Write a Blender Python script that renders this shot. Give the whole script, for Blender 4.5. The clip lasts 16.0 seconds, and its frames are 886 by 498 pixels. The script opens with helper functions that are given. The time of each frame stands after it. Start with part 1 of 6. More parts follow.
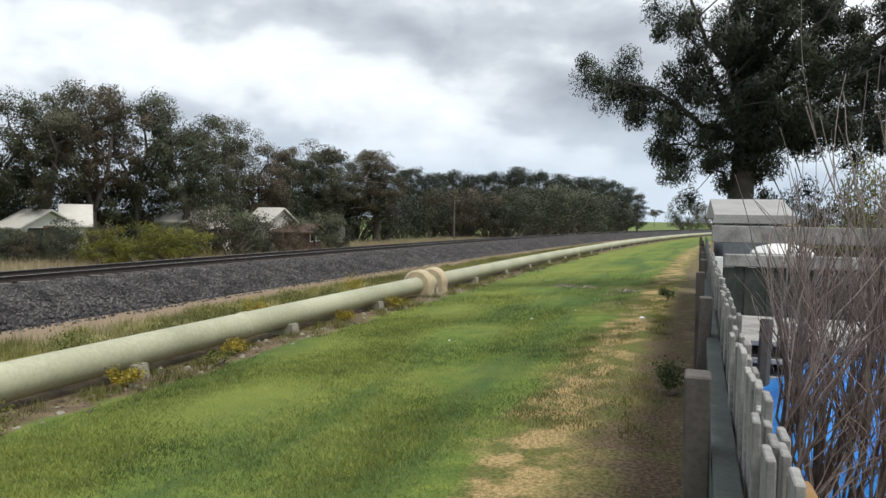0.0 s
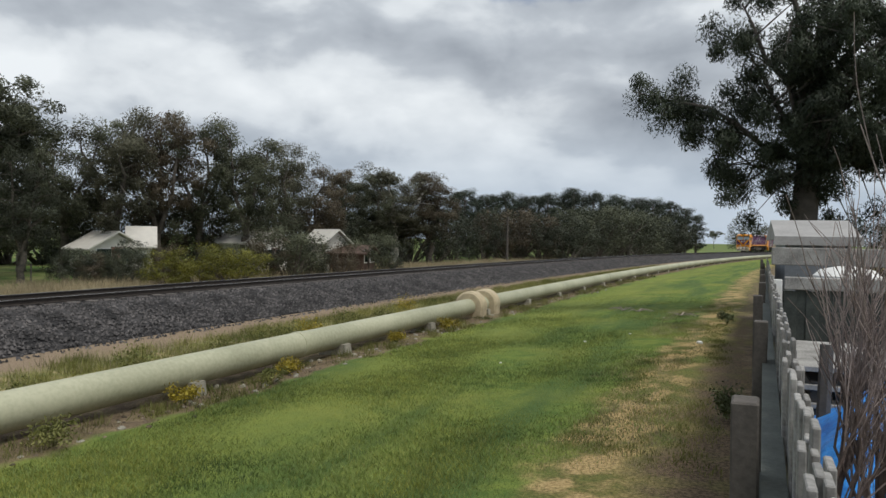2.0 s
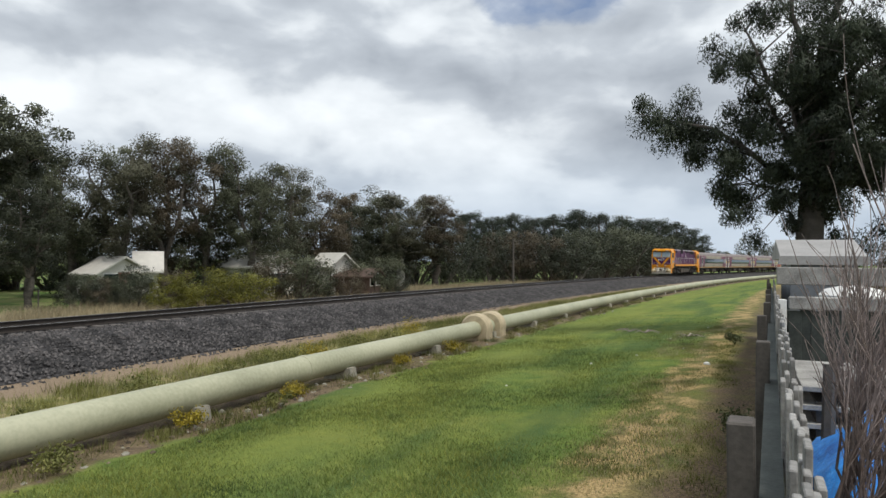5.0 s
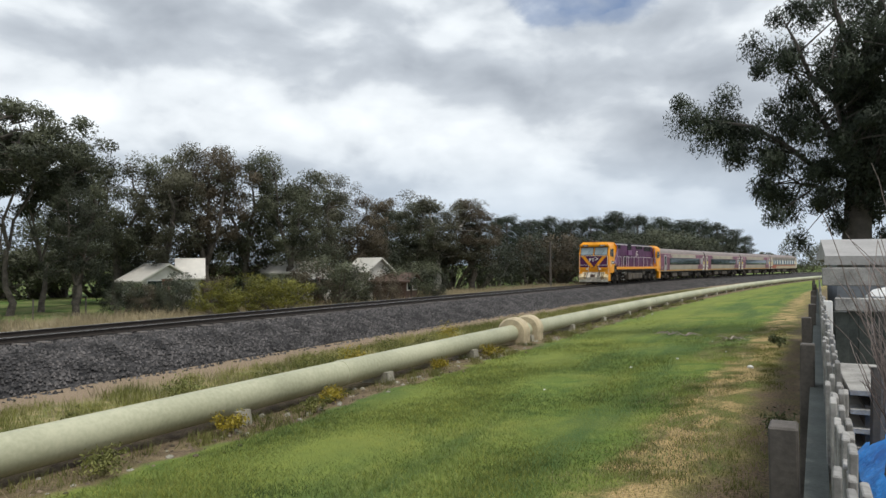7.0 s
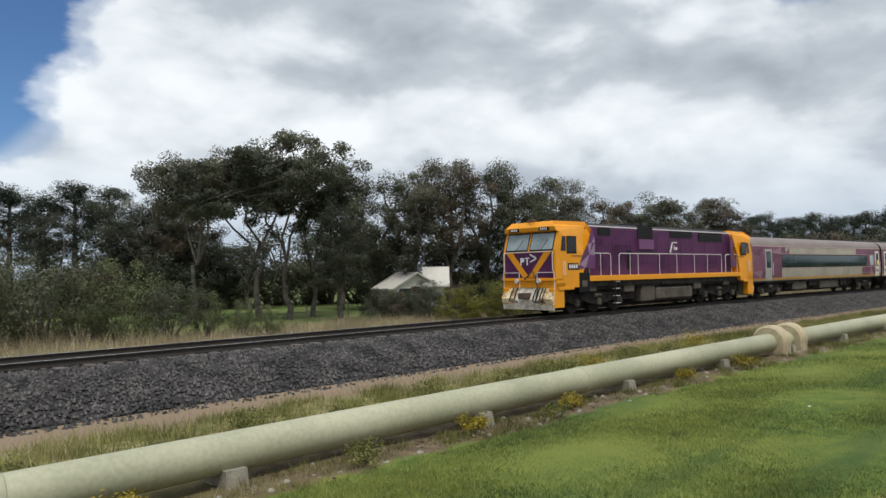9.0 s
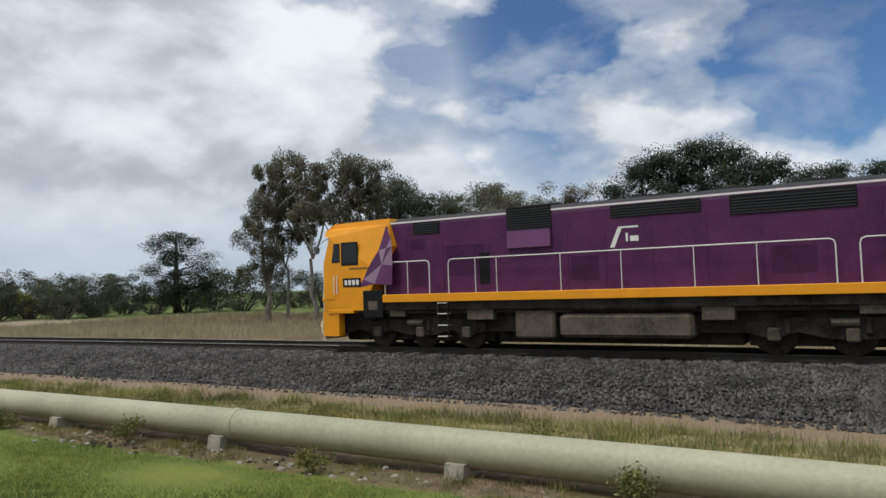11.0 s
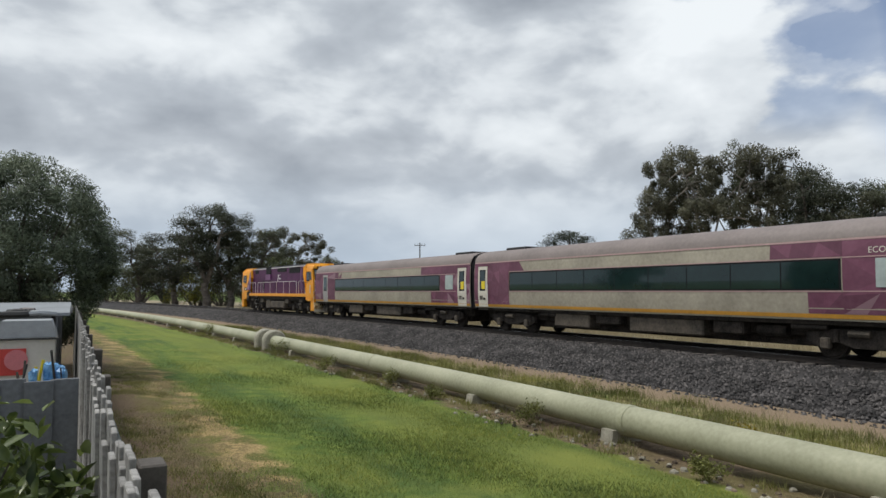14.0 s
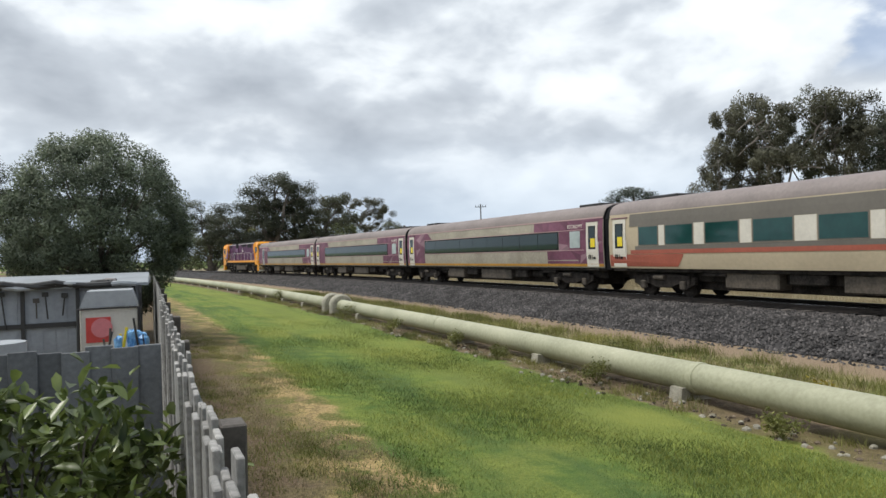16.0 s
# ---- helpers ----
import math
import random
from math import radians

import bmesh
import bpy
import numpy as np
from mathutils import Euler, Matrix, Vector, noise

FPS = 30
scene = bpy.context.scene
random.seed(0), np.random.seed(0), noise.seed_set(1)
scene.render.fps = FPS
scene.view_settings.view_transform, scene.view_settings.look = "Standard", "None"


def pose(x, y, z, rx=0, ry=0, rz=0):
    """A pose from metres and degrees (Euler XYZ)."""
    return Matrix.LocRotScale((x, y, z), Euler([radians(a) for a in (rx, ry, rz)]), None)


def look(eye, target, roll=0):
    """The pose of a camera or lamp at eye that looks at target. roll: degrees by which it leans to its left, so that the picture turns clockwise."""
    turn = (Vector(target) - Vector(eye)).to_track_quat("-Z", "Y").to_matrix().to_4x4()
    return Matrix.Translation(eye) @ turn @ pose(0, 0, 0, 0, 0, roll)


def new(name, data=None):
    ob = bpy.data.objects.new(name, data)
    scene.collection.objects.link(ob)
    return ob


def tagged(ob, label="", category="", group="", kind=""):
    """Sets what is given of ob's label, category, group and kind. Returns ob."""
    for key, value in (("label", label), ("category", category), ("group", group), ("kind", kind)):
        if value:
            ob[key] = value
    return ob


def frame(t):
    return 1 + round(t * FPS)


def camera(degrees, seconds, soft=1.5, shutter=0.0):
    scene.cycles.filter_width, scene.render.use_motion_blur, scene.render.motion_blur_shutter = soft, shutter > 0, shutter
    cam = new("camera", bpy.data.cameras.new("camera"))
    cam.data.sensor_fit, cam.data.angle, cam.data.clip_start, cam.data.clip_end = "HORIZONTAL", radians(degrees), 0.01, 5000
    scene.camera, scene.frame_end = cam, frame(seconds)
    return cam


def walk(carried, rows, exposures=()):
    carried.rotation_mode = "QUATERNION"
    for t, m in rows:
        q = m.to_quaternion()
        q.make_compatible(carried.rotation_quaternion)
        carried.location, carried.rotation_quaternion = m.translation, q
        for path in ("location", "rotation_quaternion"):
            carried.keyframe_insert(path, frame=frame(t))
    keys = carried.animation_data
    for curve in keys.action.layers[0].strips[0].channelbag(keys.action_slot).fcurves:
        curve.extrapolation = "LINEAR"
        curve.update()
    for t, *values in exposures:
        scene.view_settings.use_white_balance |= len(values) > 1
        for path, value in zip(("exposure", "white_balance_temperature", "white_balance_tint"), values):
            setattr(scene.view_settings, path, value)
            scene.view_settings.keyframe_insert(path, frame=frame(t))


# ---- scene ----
EYE = 2.35          # the lens over the ground at the fence
D = 20.03           # from the lens to the middle of the track
R = 750.0           # the line's curve
RAIL = 0.355        # top of the rails
cam = camera(64.73, 16.0)
PATH = [
    (0.0, pose(0.000, 0, EYE, 87.44, -0.97, 17.91)),
    (0.5, pose(0.011, 0, EYE, 87.77, -2.19, 18.08)),
    (1.0, pose(0.023, 0, EYE, 88.15, -2.33, 19.18)),
    (1.5, pose(0.034, 0, EYE, 89.48, -0.61, 21.89)),
    (2.0, pose(0.046, 0, EYE, 89.13, -1.00, 22.29)),
    (2.5, pose(0.057, 0, EYE, 89.35, -0.09, 23.09)),
    (3.0, pose(0.069, 0, EYE, 89.27, 0.24, 24.01)),
    (3.5, pose(0.080, 0, EYE, 89.11, -0.44, 23.61)),
    (4.0, pose(0.083, 0, EYE, 90.71, -0.50, 22.65)),
    (6.5, pose(0.097, 0, EYE, 91.22, -0.16, 24.40)),
    (7.0, pose(0.100, 0, EYE, 91.29, 0.06, 25.79)),
    (7.5, pose(0.113, 0, EYE, 91.05, 0.64, 27.80)),
    (8.0, pose(0.125, 0, EYE, 91.36, 1.42, 31.20)),
    (8.5, pose(0.138, 0, EYE, 91.56, 0.94, 37.58)),
    (9.0, pose(0.150, 0, EYE, 91.97, 0.98, 45.11)),
    (9.5, pose(0.171, 0, EYE, 93.21, 1.64, 61.20)),
    (10.0, pose(0.192, 0, EYE, 93.05, 1.52, 81.93)),
    (10.2, pose(0.200, 0, EYE, 92.35, 0.93, 91.57)),
    (12.3, pose(0.290, 0, EYE, 96.57, 2.03, 145.82)),
    (12.5, pose(0.291, 0, EYE, 96.38, 1.58, 147.41)),
    (13.0, pose(0.292, 0, EYE, 94.31, 0.93, 151.14)),
    (13.5, pose(0.293, 0, EYE, 93.75, 0.46, 151.71)),
    (14.0, pose(0.295, 0, EYE, 93.39, 0.14, 152.50)),
    (14.5, pose(0.296, 0, EYE, 93.23, 1.63, 155.72)),
    (15.0, pose(0.297, 0, EYE, 92.56, -0.01, 156.49)),
    (15.5, pose(0.299, 0, EYE, 91.13, 1.75, 157.30)),
    (16.0, pose(0.300, 0, EYE, 90.33, 1.69, 157.58)),
]
# the clip's camera meters the sky as it turns
EXPOSURES = [(0.0, 0.2), (0.5, -0.20), (1.0, -0.18), (1.5, -0.02), (2.0, -0.2), (4.0, -0.05), (7.0, 0.05), (9.0, -0.05), (10.2, -0.15), (12.3, -0.30), (13.0, -0.38), (13.5, -0.32), (14.5, -0.06), (15.0, -0.14), (15.5, 0.03), (16.0, 0.2)]
walk(cam, PATH, EXPOSURES)

# ---- sky, sun ----
world = bpy.data.worlds.new("sky")
scene.world = world
world.use_nodes = True


def node(tree, kind, ins=None, operation=None, clamp=False, blend=None, smooth=False):
    n = tree.nodes.new(kind)
    if operation:
        n.operation = operation
    if clamp:
        n.use_clamp = True
    if blend:
        n.data_type, n.blend_type = "RGBA", blend
    if smooth:
        n.interpolation_type = "SMOOTHSTEP"
    for k_, v in (ins or {}).items():
        if isinstance(v, bpy.types.NodeSocket):
            tree.links.new(v, n.inputs[k_])
        else:
            n.inputs[k_].default_value = v
    return n


def math_(tree, op, a, b=0.0, c=0.0, clamp=False):
    return node(tree, "ShaderNodeMath", {0: a, 1: b, 2: c}, operation=op, clamp=clamp).outputs[0]


def ramp(tree, fac, stops, mode="LINEAR"):
    n = node(tree, "ShaderNodeValToRGB", {0: fac})
    n.color_ramp.interpolation = mode
    el = n.color_ramp.elements
    while len(el) < len(stops):
        el.new(0.5)
    for e, (p, c) in zip(el, stops):
        e.position = p
        e.color = (c, c, c, 1) if isinstance(c, (int, float)) else (*c, 1)
    return n.outputs[0]


def mix(tree, fac, a, b, blend="MIX"):
    n = node(tree, "ShaderNodeMix", blend=blend)
    for i, v in ((0, fac), (6, a), (7, b)):
        if isinstance(v, bpy.types.NodeSocket):
            tree.links.new(v, n.inputs[i])
        else:
            n.inputs[i].default_value = v if i == 0 else (*v, 1)
    return n.outputs[2]


def noise_tex(tree, vec, scale, detail=4.0, rough=0.55, distort=0.0):
    ins = {"Scale": scale, "Detail": detail, "Roughness": rough, "Distortion": distort}
    if vec is not None:
        ins["Vector"] = vec
    return node(tree, "ShaderNodeTexNoise", ins).outputs[0]


SUN_EL, SUN_AZ = 64.0, -118.0   # degrees; azimuth to the left of the line's far end


def way(az, el):
    a, e = radians(az), radians(el)
    return Vector((-math.sin(a) * math.cos(e), math.cos(a) * math.cos(e), math.sin(e)))


def build_sky():
    t = world.node_tree
    t.nodes.clear()
    s = node(t, "ShaderNodeTexSky")
    s.sky_type, s.sun_disc, s.sun_elevation, s.sun_rotation = "NISHITA", False, radians(SUN_EL), radians(-SUN_AZ)
    s.air_density, s.dust_density, s.ozone_density = 1.0, 0.6, 1.6
    blue = mix(t, 1.0, s.outputs[0], (0.058, 0.076, 0.097), "MULTIPLY")
    d = node(t, "ShaderNodeTexCoord").outputs["Generated"]
    sep = node(t, "ShaderNodeSeparateXYZ", {0: d})
    up = math_(t, "MAXIMUM", sep.outputs[2], 0.0)
    flat = node(t, "ShaderNodeCombineXYZ", {0: sep.outputs[0], 1: sep.outputs[1], 2: math_(t, "MULTIPLY", up, 1.9)}).outputs[0]

    def moved(x, y, z):
        return node(t, "ShaderNodeVectorMath", {0: flat, 1: (x, y, z)}, operation="ADD").outputs[0]

    def near(az, el, wide, core):
        dot = node(t, "ShaderNodeVectorMath", {0: d, 1: way(az, el)}, operation="DOT_PRODUCT").outputs["Value"]
        return node(t, "ShaderNodeMapRange", {0: dot, 1: math.cos(radians(wide)), 2: math.cos(radians(core)), 3: 0.0, 4: 1.0}, smooth=True).outputs[0]
    cover = noise_tex(t, flat, 3.0, 9.0, 0.52)
    above = noise_tex(t, moved(0, 0, 0.14), 3.0, 3.0, 0.45)
    tone = noise_tex(t, moved(3.7, 1.3, 0.4), 2.4, 5.0, 0.46)
    # breaks in the cloud
    gap = math_(t, "MAXIMUM", near(87, 20, 19, 8), math_(t, "MULTIPLY", near(40, 42, 24, 8), 0.75))
    gap = math_(t, "MAXIMUM", gap, math_(t, "MULTIPLY", near(14, 27, 12, 3), 0.85))
    gap = math_(t, "MAXIMUM", gap, math_(t, "MULTIPLY", near(107, 22, 22, 6), 0.62))
    gap = math_(t, "MAXIMUM", gap, math_(t, "MULTIPLY", near(124, 21, 13, 3), 0.50))
    c = math_(t, "SUBTRACT", math_(t, "MAXIMUM", cover, 0.44), math_(t, "MULTIPLY", gap, 0.27))
    mask = ramp(t, c, [(0.27, 0.0), (0.33, 0.5), (0.40, 1.0)], "EASE")
    wisp = noise_tex(t, moved(1.1, 0.6, 0.2), 4.2, 7.0, 0.55, 0.2)
    mask = math_(t, "MAXIMUM", mask, ramp(t, wisp, [(0.48, 0.0), (0.72, 0.60)]))
    lit = math_(t, "ADD", tone, math_(t, "MULTIPLY", math_(t, "SUBTRACT", cover, above), 0.75))
    curl = noise_tex(t, flat, 8.0, 6.0, 0.52, 0.3)
    curl_up = noise_tex(t, moved(0, 0, 0.06), 8.0, 3.0, 0.5, 0.3)
    lit = math_(t, "ADD", lit, math_(t, "MULTIPLY", math_(t, "SUBTRACT", curl, curl_up), 0.42))
    lit = math_(t, "ADD", lit, math_(t, "MULTIPLY", near(78, 18, 30, 6), 0.05))
    lit = math_(t, "SUBTRACT", lit, math_(t, "MULTIPLY", near(162, 20, 40, 8), 0.045))
    shade = ramp(t, lit, [(0.10, (0.30, 0.325, 0.37)), (0.42, (0.60, 0.625, 0.665)), (0.53, (0.84, 0.855, 0.875)), (0.68, (1.02, 1.025, 1.03))])
    low = node(t, "ShaderNodeMapRange", {0: up, 1: 0.02, 2: 0.20, 3: 1.0, 4: 0.0}, smooth=True).outputs[0]
    shade = mix(t, math_(t, "MULTIPLY", low, 0.75), shade, (0.52, 0.60, 0.70))
    out = mix(t, mask, blue, shade)
    out = mix(t, 1.0, out, (0.955, 1.0, 1.032), "MULTIPLY")
    bg = node(t, "ShaderNodeBackground", {0: out, 1: 1.0})
    node(t, "ShaderNodeOutputWorld", {0: bg.outputs[0]})


build_sky()
sun = new("sun", bpy.data.lights.new("sun", "SUN"))
sun.data.energy, sun.data.angle, sun.data.color = 2.35, radians(14), (1.0, 0.965, 0.90)
sun.matrix_world = look(way(SUN_AZ, SUN_EL) * 50, (0, 0, 0))

# ---- materials ----


def material(name, colour, rough=0.7, metal=0.0, vary=0.15, grain=(9.0, 60.0), bump=0.15, bump_scale=80.0, dist=0.004, tint=None, island=0.0, objrand=0.0, spec=0.5, trans=0.0):
    m = bpy.data.materials.new(name)
    m.use_nodes = True
    t = m.node_tree
    b = t.nodes["Principled BSDF"]
    co = node(t, "ShaderNodeTexCoord").outputs["Object"]
    n1 = noise_tex(t, co, grain[0], 4.0)
    n2 = noise_tex(t, co, grain[1], 3.0)
    dark = tuple(c * (1 - vary) for c in colour)
    light = tuple(min(1, c * (1 + vary)) for c in (tint or colour))
    f = math_(t, "ADD", math_(t, "MULTIPLY", n1, 0.62), math_(t, "MULTIPLY", n2, 0.38))
    col = mix(t, ramp(t, f, [(0.36, 0.0), (0.64, 1.0)]), dark, light)
    if island:
        r = node(t, "ShaderNodeNewGeometry").outputs["Random Per Island"]
        col = mix(t, 1.0, col, ramp(t, r, [(0.0, 1 - island), (1.0, 1 + island * 0.6)]), "MULTIPLY")
    if objrand:
        r = node(t, "ShaderNodeObjectInfo").outputs["Random"]
        col = mix(t, 1.0, col, ramp(t, r, [(0.0, 1 - objrand), (1.0, 1 + objrand * 0.6)]), "MULTIPLY")
    t.links.new(col, b.inputs["Base Color"])
    b.inputs["Roughness"].default_value, b.inputs["Metallic"].default_value = rough, metal
    b.inputs["Specular IOR Level"].default_value = spec
    if bump:
        bp = node(t, "ShaderNodeBump", {"Strength": bump, "Distance": dist, "Height": noise_tex(t, co, bump_scale, 4.0, 0.6)})
        t.links.new(bp.outputs[0], b.inputs["Normal"])
    if trans:
        tr = node(t, "ShaderNodeBsdfTranslucent", {0: col})
        ms = node(t, "ShaderNodeMixShader", {0: trans, 1: b.outputs[0], 2: tr.outputs[0]})
        t.links.new(ms.outputs[0], t.nodes["Material Output"].inputs[0])
    return m


def leafy(name, a, b_, trans=0.25):
    return material(name, a, 0.55, 0, 0.25, (0.35, 2.5), 0, tint=b_, island=0.32, objrand=0.18, spec=0.3, trans=trans)


M = dict(
    gum=leafy("gum_leaf", (0.060, 0.068, 0.042), (0.128, 0.138, 0.084)),
    gum_grey=leafy("grey_gum_leaf", (0.072, 0.074, 0.048), (0.148, 0.145, 0.094)),
    rust=leafy("rusty_leaf", (0.074, 0.060, 0.040), (0.138, 0.112, 0.074)),
    deep=leafy("deep_gum_leaf", (0.030, 0.040, 0.027), (0.065, 0.083, 0.050), 0.15),
    dark=leafy("dark_leaf", (0.036, 0.042, 0.029), (0.076, 0.086, 0.054), 0.2),
    dense=leafy("dense_tree_leaf", (0.080, 0.108, 0.072), (0.195, 0.232, 0.150)),
    pine=leafy("pine_needle", (0.019, 0.029, 0.020), (0.044, 0.058, 0.034), 0.12),
    olive=leafy("olive_leaf", (0.105, 0.112, 0.018), (0.220, 0.212, 0.036)),
    shrub=leafy("shrub_leaf", (0.070, 0.090, 0.040), (0.165, 0.185, 0.084)),
    lemon=material("lemon_leaf", (0.035, 0.068, 0.018), 0.32, 0, 0.3, (1.5, 9), 0, tint=(0.20, 0.245, 0.068), island=0.35, spec=0.5, trans=0.25),
    weed=leafy("weed_leaf", (0.115, 0.140, 0.038), (0.270, 0.260, 0.085)),
    yellow=leafy("yellow_weed", (0.30, 0.24, 0.03), (0.45, 0.36, 0.05)),
    bark=material("bark", (0.070, 0.058, 0.048), 0.9, 0, 0.35, (3, 25), 0.5, 18, 0.02, tint=(0.130, 0.112, 0.095)),
    pale_bark=material("pale_bark", (0.30, 0.27, 0.23), 0.85, 0, 0.35, (2, 20), 0.3, 15, 0.02, tint=(0.48, 0.45, 0.40)),
    bed=material("ballast_bed", (0.030, 0.028, 0.029), 0.9, 0, 0.5, (1.2, 14), 0.9, 16, 0.05, tint=(0.056, 0.053, 0.053), spec=0.2),
    twig=material("twig", (0.34, 0.275, 0.25), 0.9, 0, 0.3, (5, 40), 0, island=0.4),
    blade=leafy("lawn_blade", (0.092, 0.146, 0.044), (0.235, 0.292, 0.080), 0.3),
    straw=leafy("dry_grass", (0.26, 0.215, 0.13), (0.42, 0.36, 0.23), 0.3),
    stone=material("ballast_stone", (0.034, 0.031, 0.031), 0.75, 0, 0.4, (1.2, 14), 0.2, 30, 0.01, tint=(0.078, 0.071, 0.069), island=1.0),
    blade_pale=leafy("pale_lawn_blade", (0.180, 0.220, 0.050), (0.345, 0.355, 0.085), 0.35),
    rail=material("rail_steel", (0.034, 0.027, 0.023), 0.75, 0.3, 0.3, (6, 40), 0.2),
    railtop=material("polished_rail", (0.55, 0.54, 0.52), 0.25, 0.9, 0.1, (6, 40), 0.05),
    sleeper=material("sleeper", (0.13, 0.115, 0.105), 0.9, 0, 0.3, (6, 40), 0.4, 30, 0.01, objrand=0.25),
    pipe=material("pipe_paint", (0.325, 0.327, 0.218), 0.58, 0, 0.08, (0.5, 14), 0.14, 40, 0.004, tint=(0.425, 0.42, 0.295), objrand=0.05),
    collar=material("collar_concrete", (0.47, 0.39, 0.26), 0.85, 0, 0.18, (4, 30), 0.4, 40, 0.008),
    concrete=material("block_concrete", (0.33, 0.31, 0.25), 0.9, 0, 0.25, (5, 40), 0.4, 45, 0.006, objrand=0.15),
    post=material("post_timber", (0.095, 0.084, 0.074), 0.9, 0, 0.3, (5, 60), 0.4, 60, 0.004, objrand=0.2),
    paling=material("paling_timber", (0.27, 0.26, 0.245), 0.9, 0, 0.28, (4, 50), 0.4, 60, 0.004, tint=(0.36, 0.35, 0.33), objrand=0.3),
    rail_timber=material("rail_timber", (0.085, 0.095, 0.085), 0.85, 0, 0.3, (5, 50), 0.35, 60, 0.004),
    grey_paling=material("grey_paling", (0.145, 0.152, 0.160), 0.9, 0, 0.3, (3, 40), 0.35, 50, 0.004, objrand=0.3),
    white=material("white_paint", (0.76, 0.75, 0.72), 0.5, 0, 0.06, (3, 30), 0.05),
    yellow_paint=material("loco_yellow", (0.82, 0.325, 0.004), 0.42, 0, 0.07, (1.6, 18), 0.04, 30),
    bulge=material("bulged_panel", (0.17, 0.055, 0.165), 0.45, 0, 0.12, (1.3, 15), 0.05, 30),
    purple=material("loco_purple", (0.072, 0.015, 0.068), 0.5, 0, 0.14, (1.3, 15), 0.05, 30, tint=(0.092, 0.022, 0.082), spec=0.25),
    lilac=material("livery_facets", (0.120, 0.030, 0.115), 0.45, 0, 0.06, (1.5, 12), 0.03, objrand=0.25),
    pale_lilac=material("pale_lilac_facets", (0.36, 0.24, 0.36), 0.45, 0, 0.06, (1.5, 12), 0.03, objrand=0.35),
    maroon=material("coach_facets", (0.155, 0.052, 0.092), 0.55, 0, 0.10, (0.5, 5), 0.03, tint=(0.185, 0.078, 0.118), objrand=0.30, spec=0.3),
    pale_maroon=material("pale_coach_facets", (0.27, 0.155, 0.19), 0.55, 0, 0.08, (0.5, 5), 0.03, objrand=0.25),
    black=material("dark_grille", (0.010, 0.010, 0.012), 0.75, 0, 0.2, spec=0.2),
    under=material("grimy_underframe", (0.015, 0.013, 0.012), 0.85, 0, 0.4, (2.5, 20), 0.4, 30, 0.01, tint=(0.038, 0.032, 0.028), spec=0.2),
    tank=material("tank_grime", (0.050, 0.042, 0.033), 0.8, 0, 0.4, (1.2, 12), 0.2, tint=(0.092, 0.075, 0.058)),
    roof_dark=material("loco_roof", (0.026, 0.026, 0.029), 0.7, 0, 0.25, (1.5, 12), 0.1),
    coach=material("coach_paint", (0.325, 0.295, 0.237), 0.55, 0, 0.16, (0.6, 7), 0.04, 12, tint=(0.375, 0.34, 0.275), spec=0.3),
    coach_old=material("old_coach_paint", (0.47, 0.39, 0.27), 0.55, 0, 0.10, (0.6, 7), 0.04, 12),
    coach_brown=material("old_coach_band", (0.15, 0.135, 0.115), 0.55, 0, 0.12, (0.6, 7), 0.04, 12),
    coach_roof=material("coach_roof", (0.215, 0.18, 0.17), 0.65, 0, 0.16, (0.7, 8), 0.08, 12),
    pinkline=material("cantrail_line", (0.46, 0.30, 0.30), 0.55, 0, 0.1),
    orange=material("orange_line", (0.52, 0.26, 0.035), 0.5, 0, 0.15, (1, 9), 0.03),
    red_line=material("red_line", (0.36, 0.095, 0.06), 0.5, 0, 0.15, (1, 9), 0.03),
    cream=material("cream_door", (0.66, 0.62, 0.54), 0.5, 0, 0.08, (1.5, 12), 0.04),
    sign_yellow=material("yellow_sign", (0.80, 0.62, 0.03), 0.5, 0, 0.05, (4, 20), 0),
    grimy_yellow=material("grimy_yellow", (0.52, 0.20, 0.02), 0.6, 0, 0.45, (3.0, 11), 0.15, 20, tint=(0.78, 0.60, 0.38)),
    dirty_white=material("grimy_plough", (0.62, 0.55, 0.45), 0.65, 0, 0.4, (3.5, 16), 0.1, tint=(0.72, 0.66, 0.55)),
    tarp=material("blue_tarp", (0.025, 0.20, 0.72), 0.35, 0, 0.2, (4, 20), 0.6, 14, 0.03, tint=(0.05, 0.32, 0.85)),
    heap=material("mixed_rubbish", (0.16, 0.15, 0.15), 0.8, 0, 0.5, (6, 30), 0.3, 20, 0.02, tint=(0.30, 0.27, 0.25), island=0.8),
    pale_sheet=material("pale_steel_sheet", (0.29, 0.315, 0.35), 0.5, 0.1, 0.22, (1.2, 9), 0.08),
    stem=material("shrub_stem", (0.165, 0.130, 0.115), 0.9, 0, 0.3, (5, 40), 0.2),
    clay_lump=material("soil_clod", (0.085, 0.062, 0.045), 0.95, 0, 0.35, (8, 50), 0.2, tint=(0.17, 0.13, 0.09), island=0.8),
    wood=material("raw_timber", (0.40, 0.24, 0.11), 0.8, 0, 0.2, (6, 50), 0.2),
    white_roof=material("white_iron_roof", (0.60, 0.575, 0.52), 0.5, 0, 0.08, (2, 20), 0.1),
    mid_bark=material("grey_bark", (0.115, 0.10, 0.086), 0.9, 0, 0.35, (2, 20), 0.3, 15, 0.02, tint=(0.22, 0.198, 0.172)),
    iron=material("pale_iron_roof", (0.37, 0.36, 0.35), 0.6, 0.1, 0.15, (2, 20), 0.1),
    shed=material("grey_steel_cladding", (0.27, 0.29, 0.31), 0.55, 0.1, 0.18, (1.5, 14), 0.08),
    brick_red=material("dull_brick", (0.17, 0.09, 0.065), 0.9, 0, 0.25, (5, 30), 0.2),
